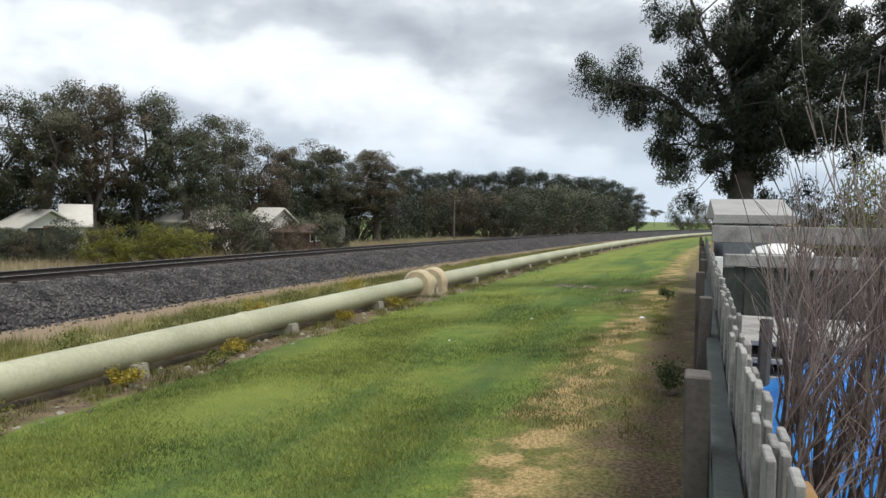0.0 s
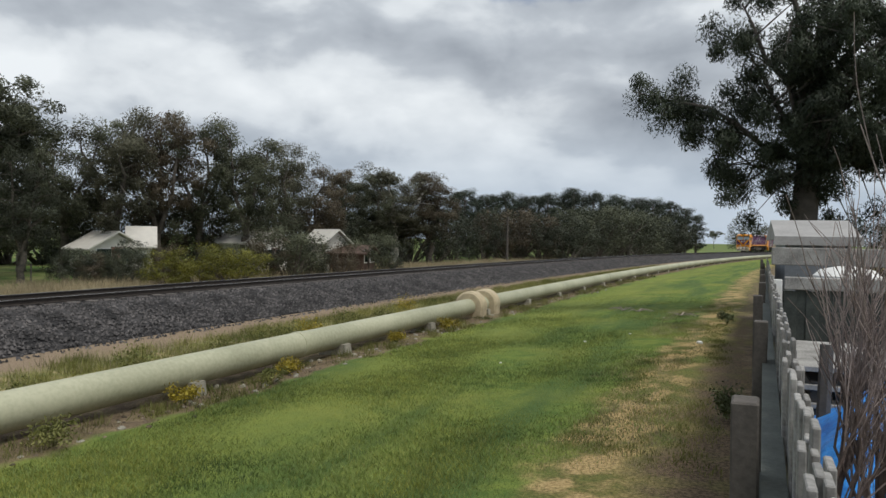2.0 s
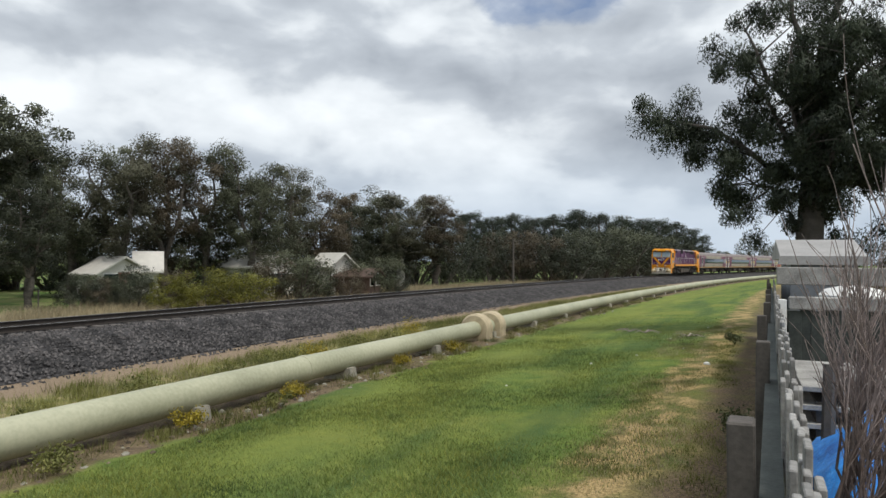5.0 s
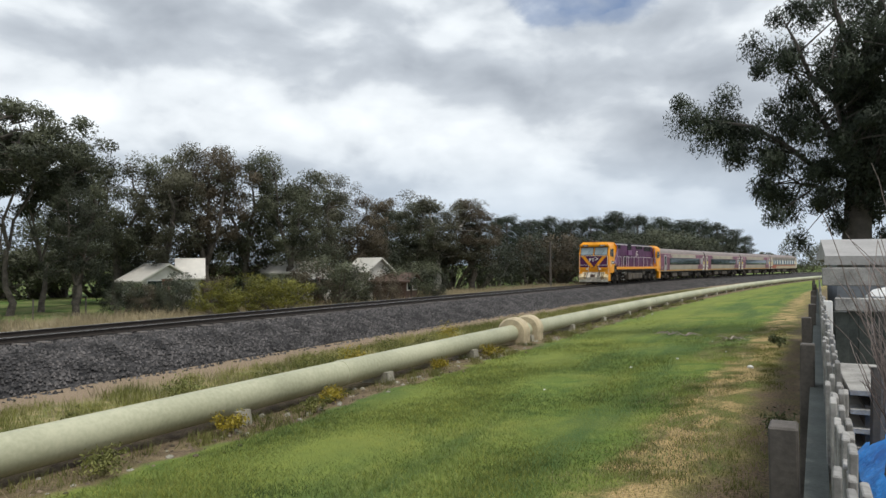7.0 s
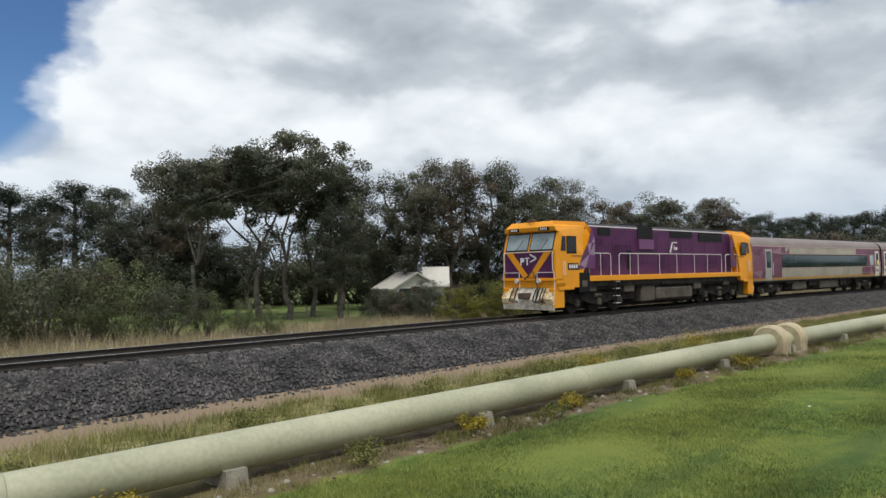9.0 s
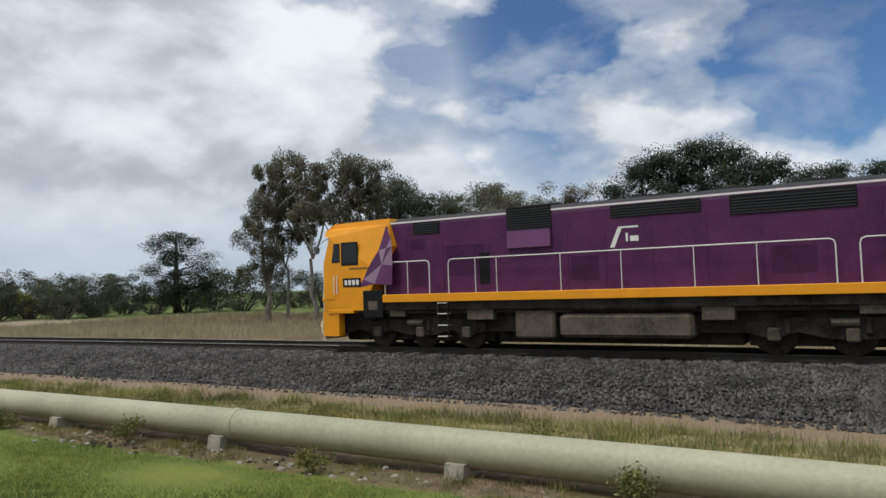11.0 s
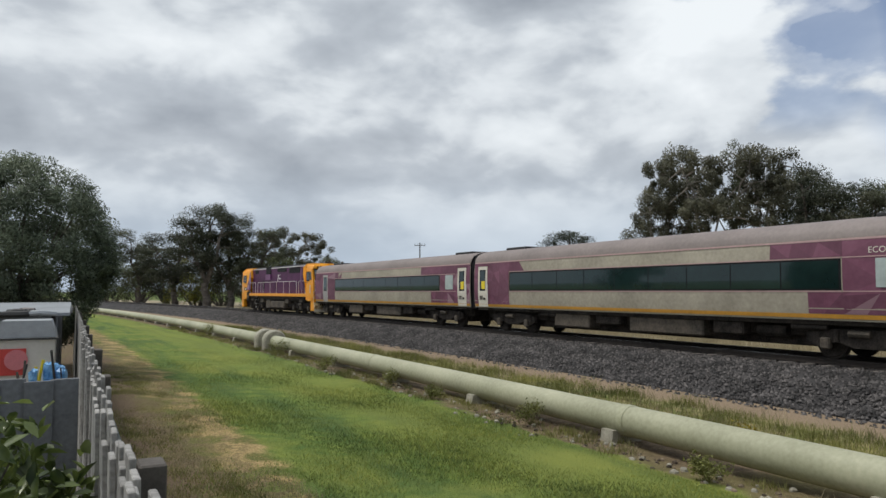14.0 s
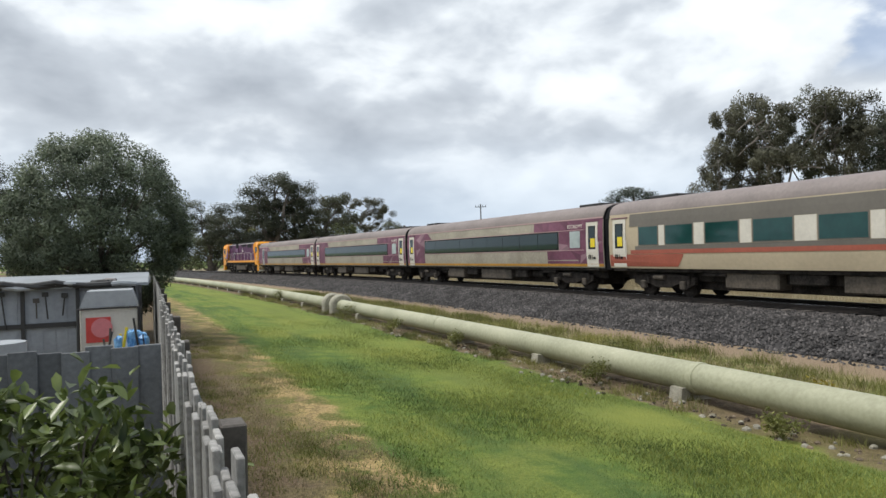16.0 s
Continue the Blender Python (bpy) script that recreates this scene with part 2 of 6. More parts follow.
    rusty=material("rusty_wall", (0.10, 0.065, 0.05), 0.9, 0, 0.3, (3, 20), 0.2),
    render_wall=material("rendered_wall", (0.62, 0.60, 0.55), 0.85, 0, 0.08, (2, 20), 0.1),
    red=material("red_panel", (0.55, 0.06, 0.05), 0.5, 0, 0.08),
    pink=material("pink_disc", (0.62, 0.20, 0.22), 0.5, 0, 0.08),
    wire=material("dark_wire", (0.03, 0.03, 0.03), 0.6, 0, 0.1),
    bag=material("blue_bag", (0.03, 0.22, 0.62), 0.35, 0, 0.3, (8, 30), 0.5, 20, 0.02, tint=(0.25, 0.5, 0.75)),
    grey_plastic=material("grey_plastic", (0.33, 0.35, 0.37), 0.5, 0, 0.1),
)


def glass(name, colour, rough=0.06):
    m = material(name, colour, rough, 0, 0.25, (0.5, 3), 0.02, 1.5, 0.02)
    return m


M["glass"] = glass("dark_window", (0.010, 0.024, 0.023))
M["teal_glass"] = glass("green_window", (0.012, 0.055, 0.050))
M["cab_glass"] = glass("cab_window", (0.008, 0.009, 0.010), 0.15)
# pale base colour: the reflected sky is put into the windscreen itself
M["screen"] = glass("windscreen", (0.28, 0.34, 0.36), 0.08)
M["pale_glass"] = glass("frosted_window", (0.42, 0.48, 0.47), 0.25)

# ---- the line's geometry ----
CX = R - D


def on_line(s, q=0.0, z=0.0):
    """A point s metres along the line and q metres from its middle towards the lens."""
    a = s / R
    return Vector((CX - (R - q) * math.cos(a), (R - q) * math.sin(a), z))


def line_pose(s, q=0.0, z=0.0):
    return Matrix.Translation(on_line(s, q, z)) @ pose(0, 0, 0, 0, 0, -math.degrees(s / R))


PROFILE_Q = [-400, -60, -14, -7, -4.6, 4.6, 6.5, 9.5, 11.0, 13.5, 17.0, 19.6, 22, 400]
PROFILE_Z = [-0.9, -0.7, -0.75, -0.68, -0.60, -0.60, -0.62, -0.56, -0.52, -0.42, -0.20, 0.0, 0.0, 0.0]


def ground_z(x, y):
    q = R - math.hypot(x - CX, y)
    return float(np.interp(q, PROFILE_Q, PROFILE_Z))


# ---- mesh helpers ----


class Geo:
    """Collects faces for one mesh."""

    def __init__(self):
        self.v, self.f = [], []

    def add(self, vs, fs):
        o = len(self.v)
        self.v += [tuple(p) for p in vs]
        self.f += [tuple(i + o for i in f) for f in fs]
        return self

    def box(self, x0, x1, y0, y1, z0, z1, c=0.0):
        """A box with its edges cut by c."""
        x0, x1 = min(x0, x1), max(x0, x1)
        y0, y1 = min(y0, y1), max(y0, y1)
        z0, z1 = min(z0, z1), max(z0, z1)
        if c <= 0:
            vs = [(x, y, z) for z in (z0, z1) for y in (y0, y1) for x in (x0, x1)]
            return self.add(vs, [(0, 2, 3, 1), (4, 5, 7, 6), (0, 1, 5, 4), (2, 6, 7, 3), (0, 4, 6, 2), (1, 3, 7, 5)])
        rings = []
        for z, i in ((z0, c), (z0 + c, 0), (z1 - c, 0), (z1, c)):
            a, b, d, e, k_ = x0 + i, x1 - i, y0 + i, y1 - i, c * (1 if i == 0 else 0.6)
            rings.append([(a + k_, d, z), (b - k_, d, z), (b, d + k_, z), (b, e - k_, z), (b - k_, e, z), (a + k_, e, z), (a, e - k_, z), (a, d + k_, z)])
        return self.rings(rings)

    def rings(self, rings, caps=True, closed=True):
        o, n = len(self.v), len(rings[0])
        for r in rings:
            self.v += [tuple(p) for p in r]
        for i in range(len(rings) - 1):
            for j in range(n if closed else n - 1):
                a, b = o + i * n + j, o + i * n + (j + 1) % n
                self.f.append((a, b, b + n, a + n))
        if caps:
            self.f.append(tuple(o + j for j in reversed(range(n))))
            self.f.append(tuple(o + (len(rings) - 1) * n + j for j in range(n)))
        return self

    def tube(self, pts, r, n=6, caps=True):
        pts = [Vector(p) for p in pts]
        rr = r if isinstance(r, (list, tuple)) else [r] * len(pts)
        rings = []
        for i, p in enumerate(pts):
            d = (pts[min(i + 1, len(pts) - 1)] - pts[max(i - 1, 0)]).normalized()
            u = d.orthogonal().normalized() if i == 0 else (u - d * u.dot(d)).normalized()
            w = d.cross(u)
            rings.append([p + (u * math.cos(2 * math.pi * j / n) + w * math.sin(2 * math.pi * j / n)) * rr[i] for j in range(n)])
        return self.rings(rings, caps)

    def prism(self, poly, a0, a1, axis="x"):
        """A flat outline given in the other two axes, drawn out along axis."""
        def at(p, a):
            return {"x": (a, p[0], p[1]), "y": (p[0], a, p[1]), "z": (p[0], p[1], a)}[axis]
        return self.rings([[at(p, a0) for p in poly], [at(p, a1) for p in poly]])

    def sheet(self, rows):
        o, n = len(self.v), len(rows[0])
        for r in rows:
            self.v += [tuple(p) for p in r]
        for i in range(len(rows) - 1):
            for j in range(n - 1):
                a = o + i * n + j
                self.f.append((a, a + 1, a + n + 1, a + n))
        return self

    def mesh(self, name, mat, smooth=0.0, fix=True):
        me = bpy.data.meshes.new(name)
        me.from_pydata(self.v, [], self.f)
        if fix:
            bm = bmesh.new()
            bm.from_mesh(me)
            bmesh.ops.recalc_face_normals(bm, faces=bm.faces)
            bm.to_mesh(me)
            bm.free()
        me.materials.append(mat)
        if smooth:
            me.polygons.foreach_set("use_smooth", [True] * len(me.polygons))
            me.set_sharp_from_angle(angle=radians(smooth))
        me.update()
        return me


def part(name, geo, mat, parent=None, label="", smooth=0.0, fix=True):
    ob = new(name, geo.mesh(name, mat, smooth, fix) if isinstance(geo, Geo) else geo)
    ob.parent = parent
    if label:
        tagged(ob, label)
    return ob


def thing(name, label, category, m=Matrix(), group="", kind=""):
    ob = new(name)
    ob.empty_display_size = 0.2
    ob.matrix_world = m
    return tagged(ob, label, category, group, kind)


def arrays_mesh(name, verts, faces, mat, normals=None):
    """A mesh from arrays of corners and of equal-sized faces."""
    me = bpy.data.meshes.new(name)
    n, k_ = faces.shape
    me.vertices.add(len(verts))
    me.vertices.foreach_set("co", verts.astype(np.float32).ravel())
    me.loops.add(n * k_)
    me.loops.foreach_set("vertex_index", faces.astype(np.int32).ravel())
    me.polygons.add(n)
    me.polygons.foreach_set("loop_start", np.arange(0, n * k_, k_, dtype=np.int32))
    me.materials.append(mat)
    me.update(calc_edges=True)
    me.validate()
    if normals is not None:
        me.polygons.foreach_set("use_smooth", [True] * len(me.polygons))
        me.normals_split_custom_set_from_vertices(normals.tolist())
    return me


def leaves(centres, size, aspect, rng, droop=0.0, out=None):
    """Small bent leaf sprays, two triangles each, at random turns; out: which way each one's clump faces, so that a clump shades as one soft body."""
    n = len(centres)
    a = rng.normal(size=(n, 3))
    a[:, 2] -= droop
    a /= np.linalg.norm(a, axis=1)[:, None]
    b = np.cross(a, rng.normal(size=(n, 3)))
    b /= np.linalg.norm(b, axis=1)[:, None] + 1e-9
    s = size * rng.uniform(0.6, 1.3, n)[:, None]
    c = np.cross(a, b)
    p0, p1 = centres - a * s, centres + a * s
    m1, m2 = centres + b * s * aspect + c * s * 0.18, centres - b * s * aspect + c * s * 0.18
    v = np.stack([p0, m1, p1, m2], 1).reshape(-1, 3)
    i = np.arange(n)[:, None] * 4
    f = i + np.array([[0, 1, 2, 3]])
    if out is None:
        return v, f
    face = np.cross(p1 - p0, m2 - m1)
    face /= np.linalg.norm(face, axis=1)[:, None] + 1e-9
    back = (face * out).sum(1) < 0
    f[back] = f[back][:, ::-1]
    face[back] *= -1
    nrm = out * 0.8 + face * 0.45
    nrm /= np.linalg.norm(nrm, axis=1)[:, None] + 1e-9
    return v, f, np.repeat(nrm, 4, axis=0)

# ---- ground ----


def ground_material():
    m = bpy.data.materials.new("ground")
    m.use_nodes = True
    t = m.node_tree
    b = t.nodes["Principled BSDF"]
    p = node(t, "ShaderNodeNewGeometry").outputs["Position"]
    sep = node(t, "ShaderNodeSeparateXYZ", {0: p})
    flat = node(t, "ShaderNodeCombineXYZ", {0: sep.outputs[0], 1: sep.outputs[1], 2: 0.0}).outputs[0]
    rad = node(t, "ShaderNodeVectorMath", {0: flat, 1: (CX, 0, 0)}, operation="DISTANCE").outputs["Value"]
    wob = math_(t, "SUBTRACT", noise_tex(t, flat, 0.9, 4.0), 0.5)
    fine = noise_tex(t, flat, 22.0, 4.0, 0.65)
    speck = noise_tex(t, flat, 75.0, 3.0, 0.7)
    broad = noise_tex(t, flat, 0.35, 4.0, 0.55)
    mid = noise_tex(t, flat, 2.6, 4.0, 0.6)
    q = math_(t, "ADD", math_(t, "SUBTRACT", R, rad), math_(t, "MULTIPLY", wob, 1.6))
    lawn = mix(t, ramp(t, mid, [(0.35, 0.0), (0.65, 1.0)]), (0.078, 0.140, 0.032), (0.205, 0.255, 0.052))
    lawn = mix(t, ramp(t, broad, [(0.47, 0.0), (0.62, 0.75)]), lawn, (0.25, 0.255, 0.060))
    lawn = mix(t, ramp(t, fine, [(0.38, 0.55), (0.62, 0.0)]), lawn, (0.060, 0.100, 0.020))
    dirt = mix(t, ramp(t, mid, [(0.38, 0.0), (0.62, 1.0)]), (0.120, 0.088, 0.060), (0.285, 0.215, 0.135))
    dirt = mix(t, ramp(t, fine, [(0.42, 0.7), (0.60, 0.0)]), dirt, (0.080, 0.060, 0.041))
    # long darker stripes along the lawn
    strip = noise_tex(t, node(t, "ShaderNodeCombineXYZ", {0: math_(t, "MULTIPLY", rad, 0.9), 1: math_(t, "MULTIPLY", sep.outputs[1], 0.12), 2: 0.0}).outputs[0], 1.0, 3.0)
    lawn = mix(t, ramp(t, strip, [(0.38, 0.75), (0.54, 0.0)]), lawn, (0.050, 0.095, 0.030))
    lawn = mix(t, ramp(t, speck, [(0.56, 0.0), (0.68, 0.6)]), lawn, (0.30, 0.33, 0.12))
    dirt = mix(t, ramp(t, broad, [(0.48, 0.0), (0.60, 0.55)]), dirt, (0.120, 0.115, 0.035))
    dirt = mix(t, ramp(t, speck, [(0.60, 0.0), (0.68, 0.8)]), dirt, (0.36, 0.28, 0.18))
    dry = mix(t, ramp(t, fine, [(0.40, 0.0), (0.62, 1.0)]), (0.23, 0.190, 0.125), (0.38, 0.33, 0.235))
    verge = mix(t, ramp(t, mid, [(0.42, 0.0), (0.58, 1.0)]), (0.165, 0.165, 0.058), (0.31, 0.26, 0.13))
    clay = mix(t, ramp(t, fine, [(0.35, 0.0), (0.65, 1.0)]), (0.195, 0.145, 0.098), (0.32, 0.245, 0.170))
    field = mix(t, ramp(t, broad, [(0.42, 0.0), (0.58, 1.0)]), (0.092, 0.155, 0.038), (0.180, 0.195, 0.075))

    def band(lo, hi, soft):
        a = node(t, "ShaderNodeMapRange", {0: q, 1: lo - soft, 2: lo + soft, 3: 0.0, 4: 1.0}, smooth=True).outputs[0]
        c = node(t, "ShaderNodeMapRange", {0: q, 1: hi - soft, 2: hi + soft, 3: 1.0, 4: 0.0}, smooth=True).outputs[0]
        return math_(t, "MULTIPLY", a, c)
    col = field
    col = mix(t, band(-16.5, -4, 1.2), col, dry)
    side = node(t, "ShaderNodeMapRange", {0: sep.outputs[1], 1: 16.0, 2: 6.0, 3: 0.0, 4: 1.0}, smooth=True).outputs[0]
    col = mix(t, math_(t, "MULTIPLY", band(-42, -8, 5.0), side), col, dry)
    col = mix(t, band(-5, 6.5, 0.35), col, clay)
    col = mix(t, math_(t, "MULTIPLY", band(6.3, 9.9, 0.9), ramp(t, mid, [(0.36, 0.25), (0.52, 1.0)])), col, verge)
    col = mix(t, band(9.7, 12.15, 0.15), col, dirt)
    col = mix(t, band(12.1, 22.0, 0.15), col, lawn)
    col = mix(t, math_(t, "MULTIPLY", band(12.6, 14.8, 0.8), 0.5), col, (0.22, 0.245, 0.055))
    # the worn edge: straw patches, then moss, then bare dirt by the fence; wider behind the lens
    back = node(t, "ShaderNodeMapRange", {0: sep.outputs[1], 1: 2.0, 2: -4.0, 3: 0.0, 4: 0.62}, smooth=True).outputs[0]
    away = node(t, "ShaderNodeMapRange", {0: sep.outputs[1], 1: 9.0, 2: 24.0, 3: 0.0, 4: 0.75}).outputs[0]
    e = math_(t, "SUBTRACT", math_(t, "ADD", q, back), away)

    def past(lo, soft):
        return node(t, "ShaderNodeMapRange", {0: e, 1: lo - soft, 2: lo + soft, 3: 0.0, 4: 1.0}, smooth=True).outputs[0]
    patch = noise_tex(t, flat, 1.3, 5.0, 0.62)
    straw = mix(t, ramp(t, fine, [(0.38, 0.0), (0.62, 1.0)]), (0.24, 0.170, 0.075), (0.50, 0.37, 0.180))
    moss = mix(t, ramp(t, fine, [(0.36, 0.0), (0.62, 1.0)]), (0.075, 0.078, 0.026), (0.195, 0.180, 0.062))
    wear = mix(t, math_(t, "MULTIPLY", ramp(t, patch, [(0.46, 0.0), (0.55, 1.0)]), math_(t, "SUBTRACT", 1.0, math_(t, "MULTIPLY", past(19.1, 0.4), 0.8))), moss, straw)
    earth = mix(t, ramp(t, fine, [(0.38, 0.0), (0.60, 1.0)]), (0.062, 0.045, 0.030), (0.185, 0.135, 0.085))
    earth = mix(t, ramp(t, patch, [(0.50, 0.0), (0.62, 0.5)]), earth, moss)
    col = mix(t, math_(t, "MULTIPLY", past(18.2, 0.22), ramp(t, patch, [(0.34, 0.55), (0.46, 1.0)])), col, wear)
    col = mix(t, math_(t, "MULTIPLY", past(18.5, 0.2), math_(t, "MULTIPLY", back, ramp(t, mid, [(0.47, 0.0), (0.55, 1.0)]))), col, earth)
    col = mix(t, past(19.35, 0.3), col, earth)
    col = mix(t, band(20.3, 60, 0.1), col, dirt)
    col = mix(t, band(32, 2000, 3.0), col, field)
    t.links.new(col, b.inputs["Base Color"])
    b.inputs["Roughness"].default_value = 0.95
    b.inputs["Specular IOR Level"].default_value = 0.15
    h = math_(t, "ADD", math_(t, "MULTIPLY", fine, 0.6), math_(t, "MULTIPLY", mid, 0.8))
    bp = node(t, "ShaderNodeBump", {"Strength": 0.8, "Distance": 0.05, "Height": h})
    t.links.new(bp.outputs[0], b.inputs["Normal"])
    return m


def build_ground():
    xs = np.concatenate([[-3000, -1500, -700, -350, -200, -130, -90, -65, -50], np.arange(-42, 8.01, 0.5), [12, 20, 40, 80, 160, 350, 700, 1500, 3000]])
    ys = np.concatenate([[-3000, -1500, -700, -400, -280], np.arange(-200, -60, 10), np.arange(-60, 60, 1.0), np.arange(60, 260.1, 10), [320, 450, 700, 1500, 3000]])
    gx, gy = np.meshgrid(xs, ys)
    q = R - np.hypot(gx - CX, gy)
    z = np.interp(q, PROFILE_Q, PROFILE_Z)
    near = np.exp(-(gx / 45) ** 2 - (gy / 60) ** 2)
    z = z + near * (0.02 * np.sin(gx * 1.7 + gy * 0.6) + 0.02 * np.sin(gy * 1.1 - gx * 0.8)) * (q > 5)
    v = np.stack([gx, gy, z], -1).reshape(-1, 3)
    nx = len(xs)
    i = (np.arange(len(ys) - 1)[:, None] * nx + np.arange(nx - 1)[None]).ravel()[:, None]
    me = arrays_mesh("ground", v, i + np.array([[0, 1, nx + 1, nx]]), ground_material())
    me.polygons.foreach_set("use_smooth", [True] * len(me.polygons))
    tagged(new("ground", me), "mown lawn, bare dirt and weedy verge beside the railway", "ground", kind="structure")


build_ground()

# ---- track ----
S0, S1 = -330.0, 330.0


def swept(geo, outline, s0, s1, step, closed=True):
    """An outline in (q, z) drawn along the line."""
    n = max(2, int((s1 - s0) / step) + 1)
    geo.rings([[on_line(s0 + (s1 - s0) * i / (n - 1), q, z) for q, z in outline] for i in range(n)], closed=closed)
    return geo


def build_track():
    top = RAIL - 0.23
    bed = Geo()
    swept(bed, [(-4.3, -0.66), (-2.3, top - 0.03), (-1.9, top), (1.9, top), (2.3, top - 0.03), (4.75, -0.66)], S0, S1, 3.0)
    tagged(part("ballast_bed", bed, M["bed"], smooth=40), "dark grey crushed-stone ballast bank carrying the rails", "ballast", kind="structure")
    # loose stones on the bank and between the rails
    rng = np.random.default_rng(3)
    n = 130000
    s = rng.uniform(-1, 1, n)
    s = np.sign(s) * np.abs(s) ** 1.7 * 115
    q = rng.uniform(-2.2, 5.1, n)
    zq = np.interp(q, [-2.3, -1.9, 1.9, 2.3, 4.75, 5.1], [top - 0.03, top, top, top - 0.03, -0.60, -0.60])
    keep = rng.random(n) < np.where(q > 4.6, 0.35, 1.0)
    s, q, zq = s[keep], q[keep], zq[keep]
    n = len(s)
    a = s / R
    c = np.stack([CX - (R - q) * np.cos(a), (R - q) * np.sin(a), zq + rng.uniform(-0.005, 0.025, n)], 1)
    base = np.array([(1, -0.3, -0.25), (0.5, 0.9, -0.25), (-0.9, 0.6, -0.25), (-0.5, -0.9, -0.25), (0.35, 0.1, 0.85), (-0.4, 0.15, 0.7)], float)
    th = rng.uniform(0, 6.28, n)
    sc = rng.uniform(0.026, 0.068, (n, 1, 3)) * rng.uniform(0.7, 1.2, (n, 6, 1))
    b = base[None] * sc
    rx = b[..., 0] * np.cos(th)[:, None] - b[..., 1] * np.sin(th)[:, None]
    ry = b[..., 0] * np.sin(th)[:, None] + b[..., 1] * np.cos(th)[:, None]
    v = (np.stack([rx, ry, b[..., 2]], -1) + c[:, None]).reshape(-1, 3)
    f = np.array([(0, 1, 4), (1, 2, 5), (1, 5, 4), (2, 3, 5), (3, 0, 4), (3, 4, 5)])
    f = (np.arange(n)[:, None, None] * 6 + f[None]).reshape(-1, 3)
    tagged(new("ballast_stone", arrays_mesh("ballast_stone", v, f, M["stone"])), "loose angular grey ballast stones on the bank", "stones", kind="stuff")
    track = thing("railway_track", "broad-gauge railway track with rusty rails on worn sleepers", "track", kind="structure")
    for q in (-0.835, 0.835):
        z = RAIL
        g = swept(Geo(), [(q - 0.07, z - 0.17), (q + 0.07, z - 0.17), (q + 0.065, z - 0.15), (q + 0.012, z - 0.13), (q + 0.012, z - 0.045), (q + 0.036, z - 0.035), (q + 0.036, z - 0.006),
                          (q - 0.036, z - 0.006), (q - 0.036, z - 0.035), (q - 0.012, z - 0.045), (q - 0.012, z - 0.13), (q - 0.065, z - 0.15)], S0, S1, 4.0)
        rail = part("rail", g, M["rail"], track)
        part("rail_head", swept(Geo(), [(q - 0.034, z - 0.005), (q + 0.034, z - 0.005), (q + 0.028, z), (q - 0.028, z)], S0, S1, 4.0), M["railtop"], rail, "polished running surface")
    me = Geo().box(-1.3, 1.3, -0.12, 0.12, -0.12, 0.0, 0.015).mesh("sleeper", M["sleeper"])
    rest = Geo()
    s = S0 + 1
    while s < S1 - 1:
        if -62 < s < 118:
            ob = new("sleeper", me)
            ob.parent = track
            ob.matrix_world = line_pose(s, 0, RAIL - 0.185 + 0.012 * math.sin(s * 7.3)) @ pose(0, 0, 0, 0, 0, math.sin(s * 3.1) * 1.2)
        else:
            m = line_pose(s, 0, RAIL - 0.165)
            rest.add([m @ Vector(p) for p in ((-1.3, -0.12, 0), (1.3, -0.12, 0), (1.3, 0.12, 0), (-1.3, 0.12, 0))], [(0, 1, 2, 3)])
        s += 0.68
    tagged(part("far_sleepers", rest, M["sleeper"], track), kind="stuff")


build_track()

# ---- pipeline ----
PQ, PR = 11.03, 0.285
PZ = EYE - 2.45


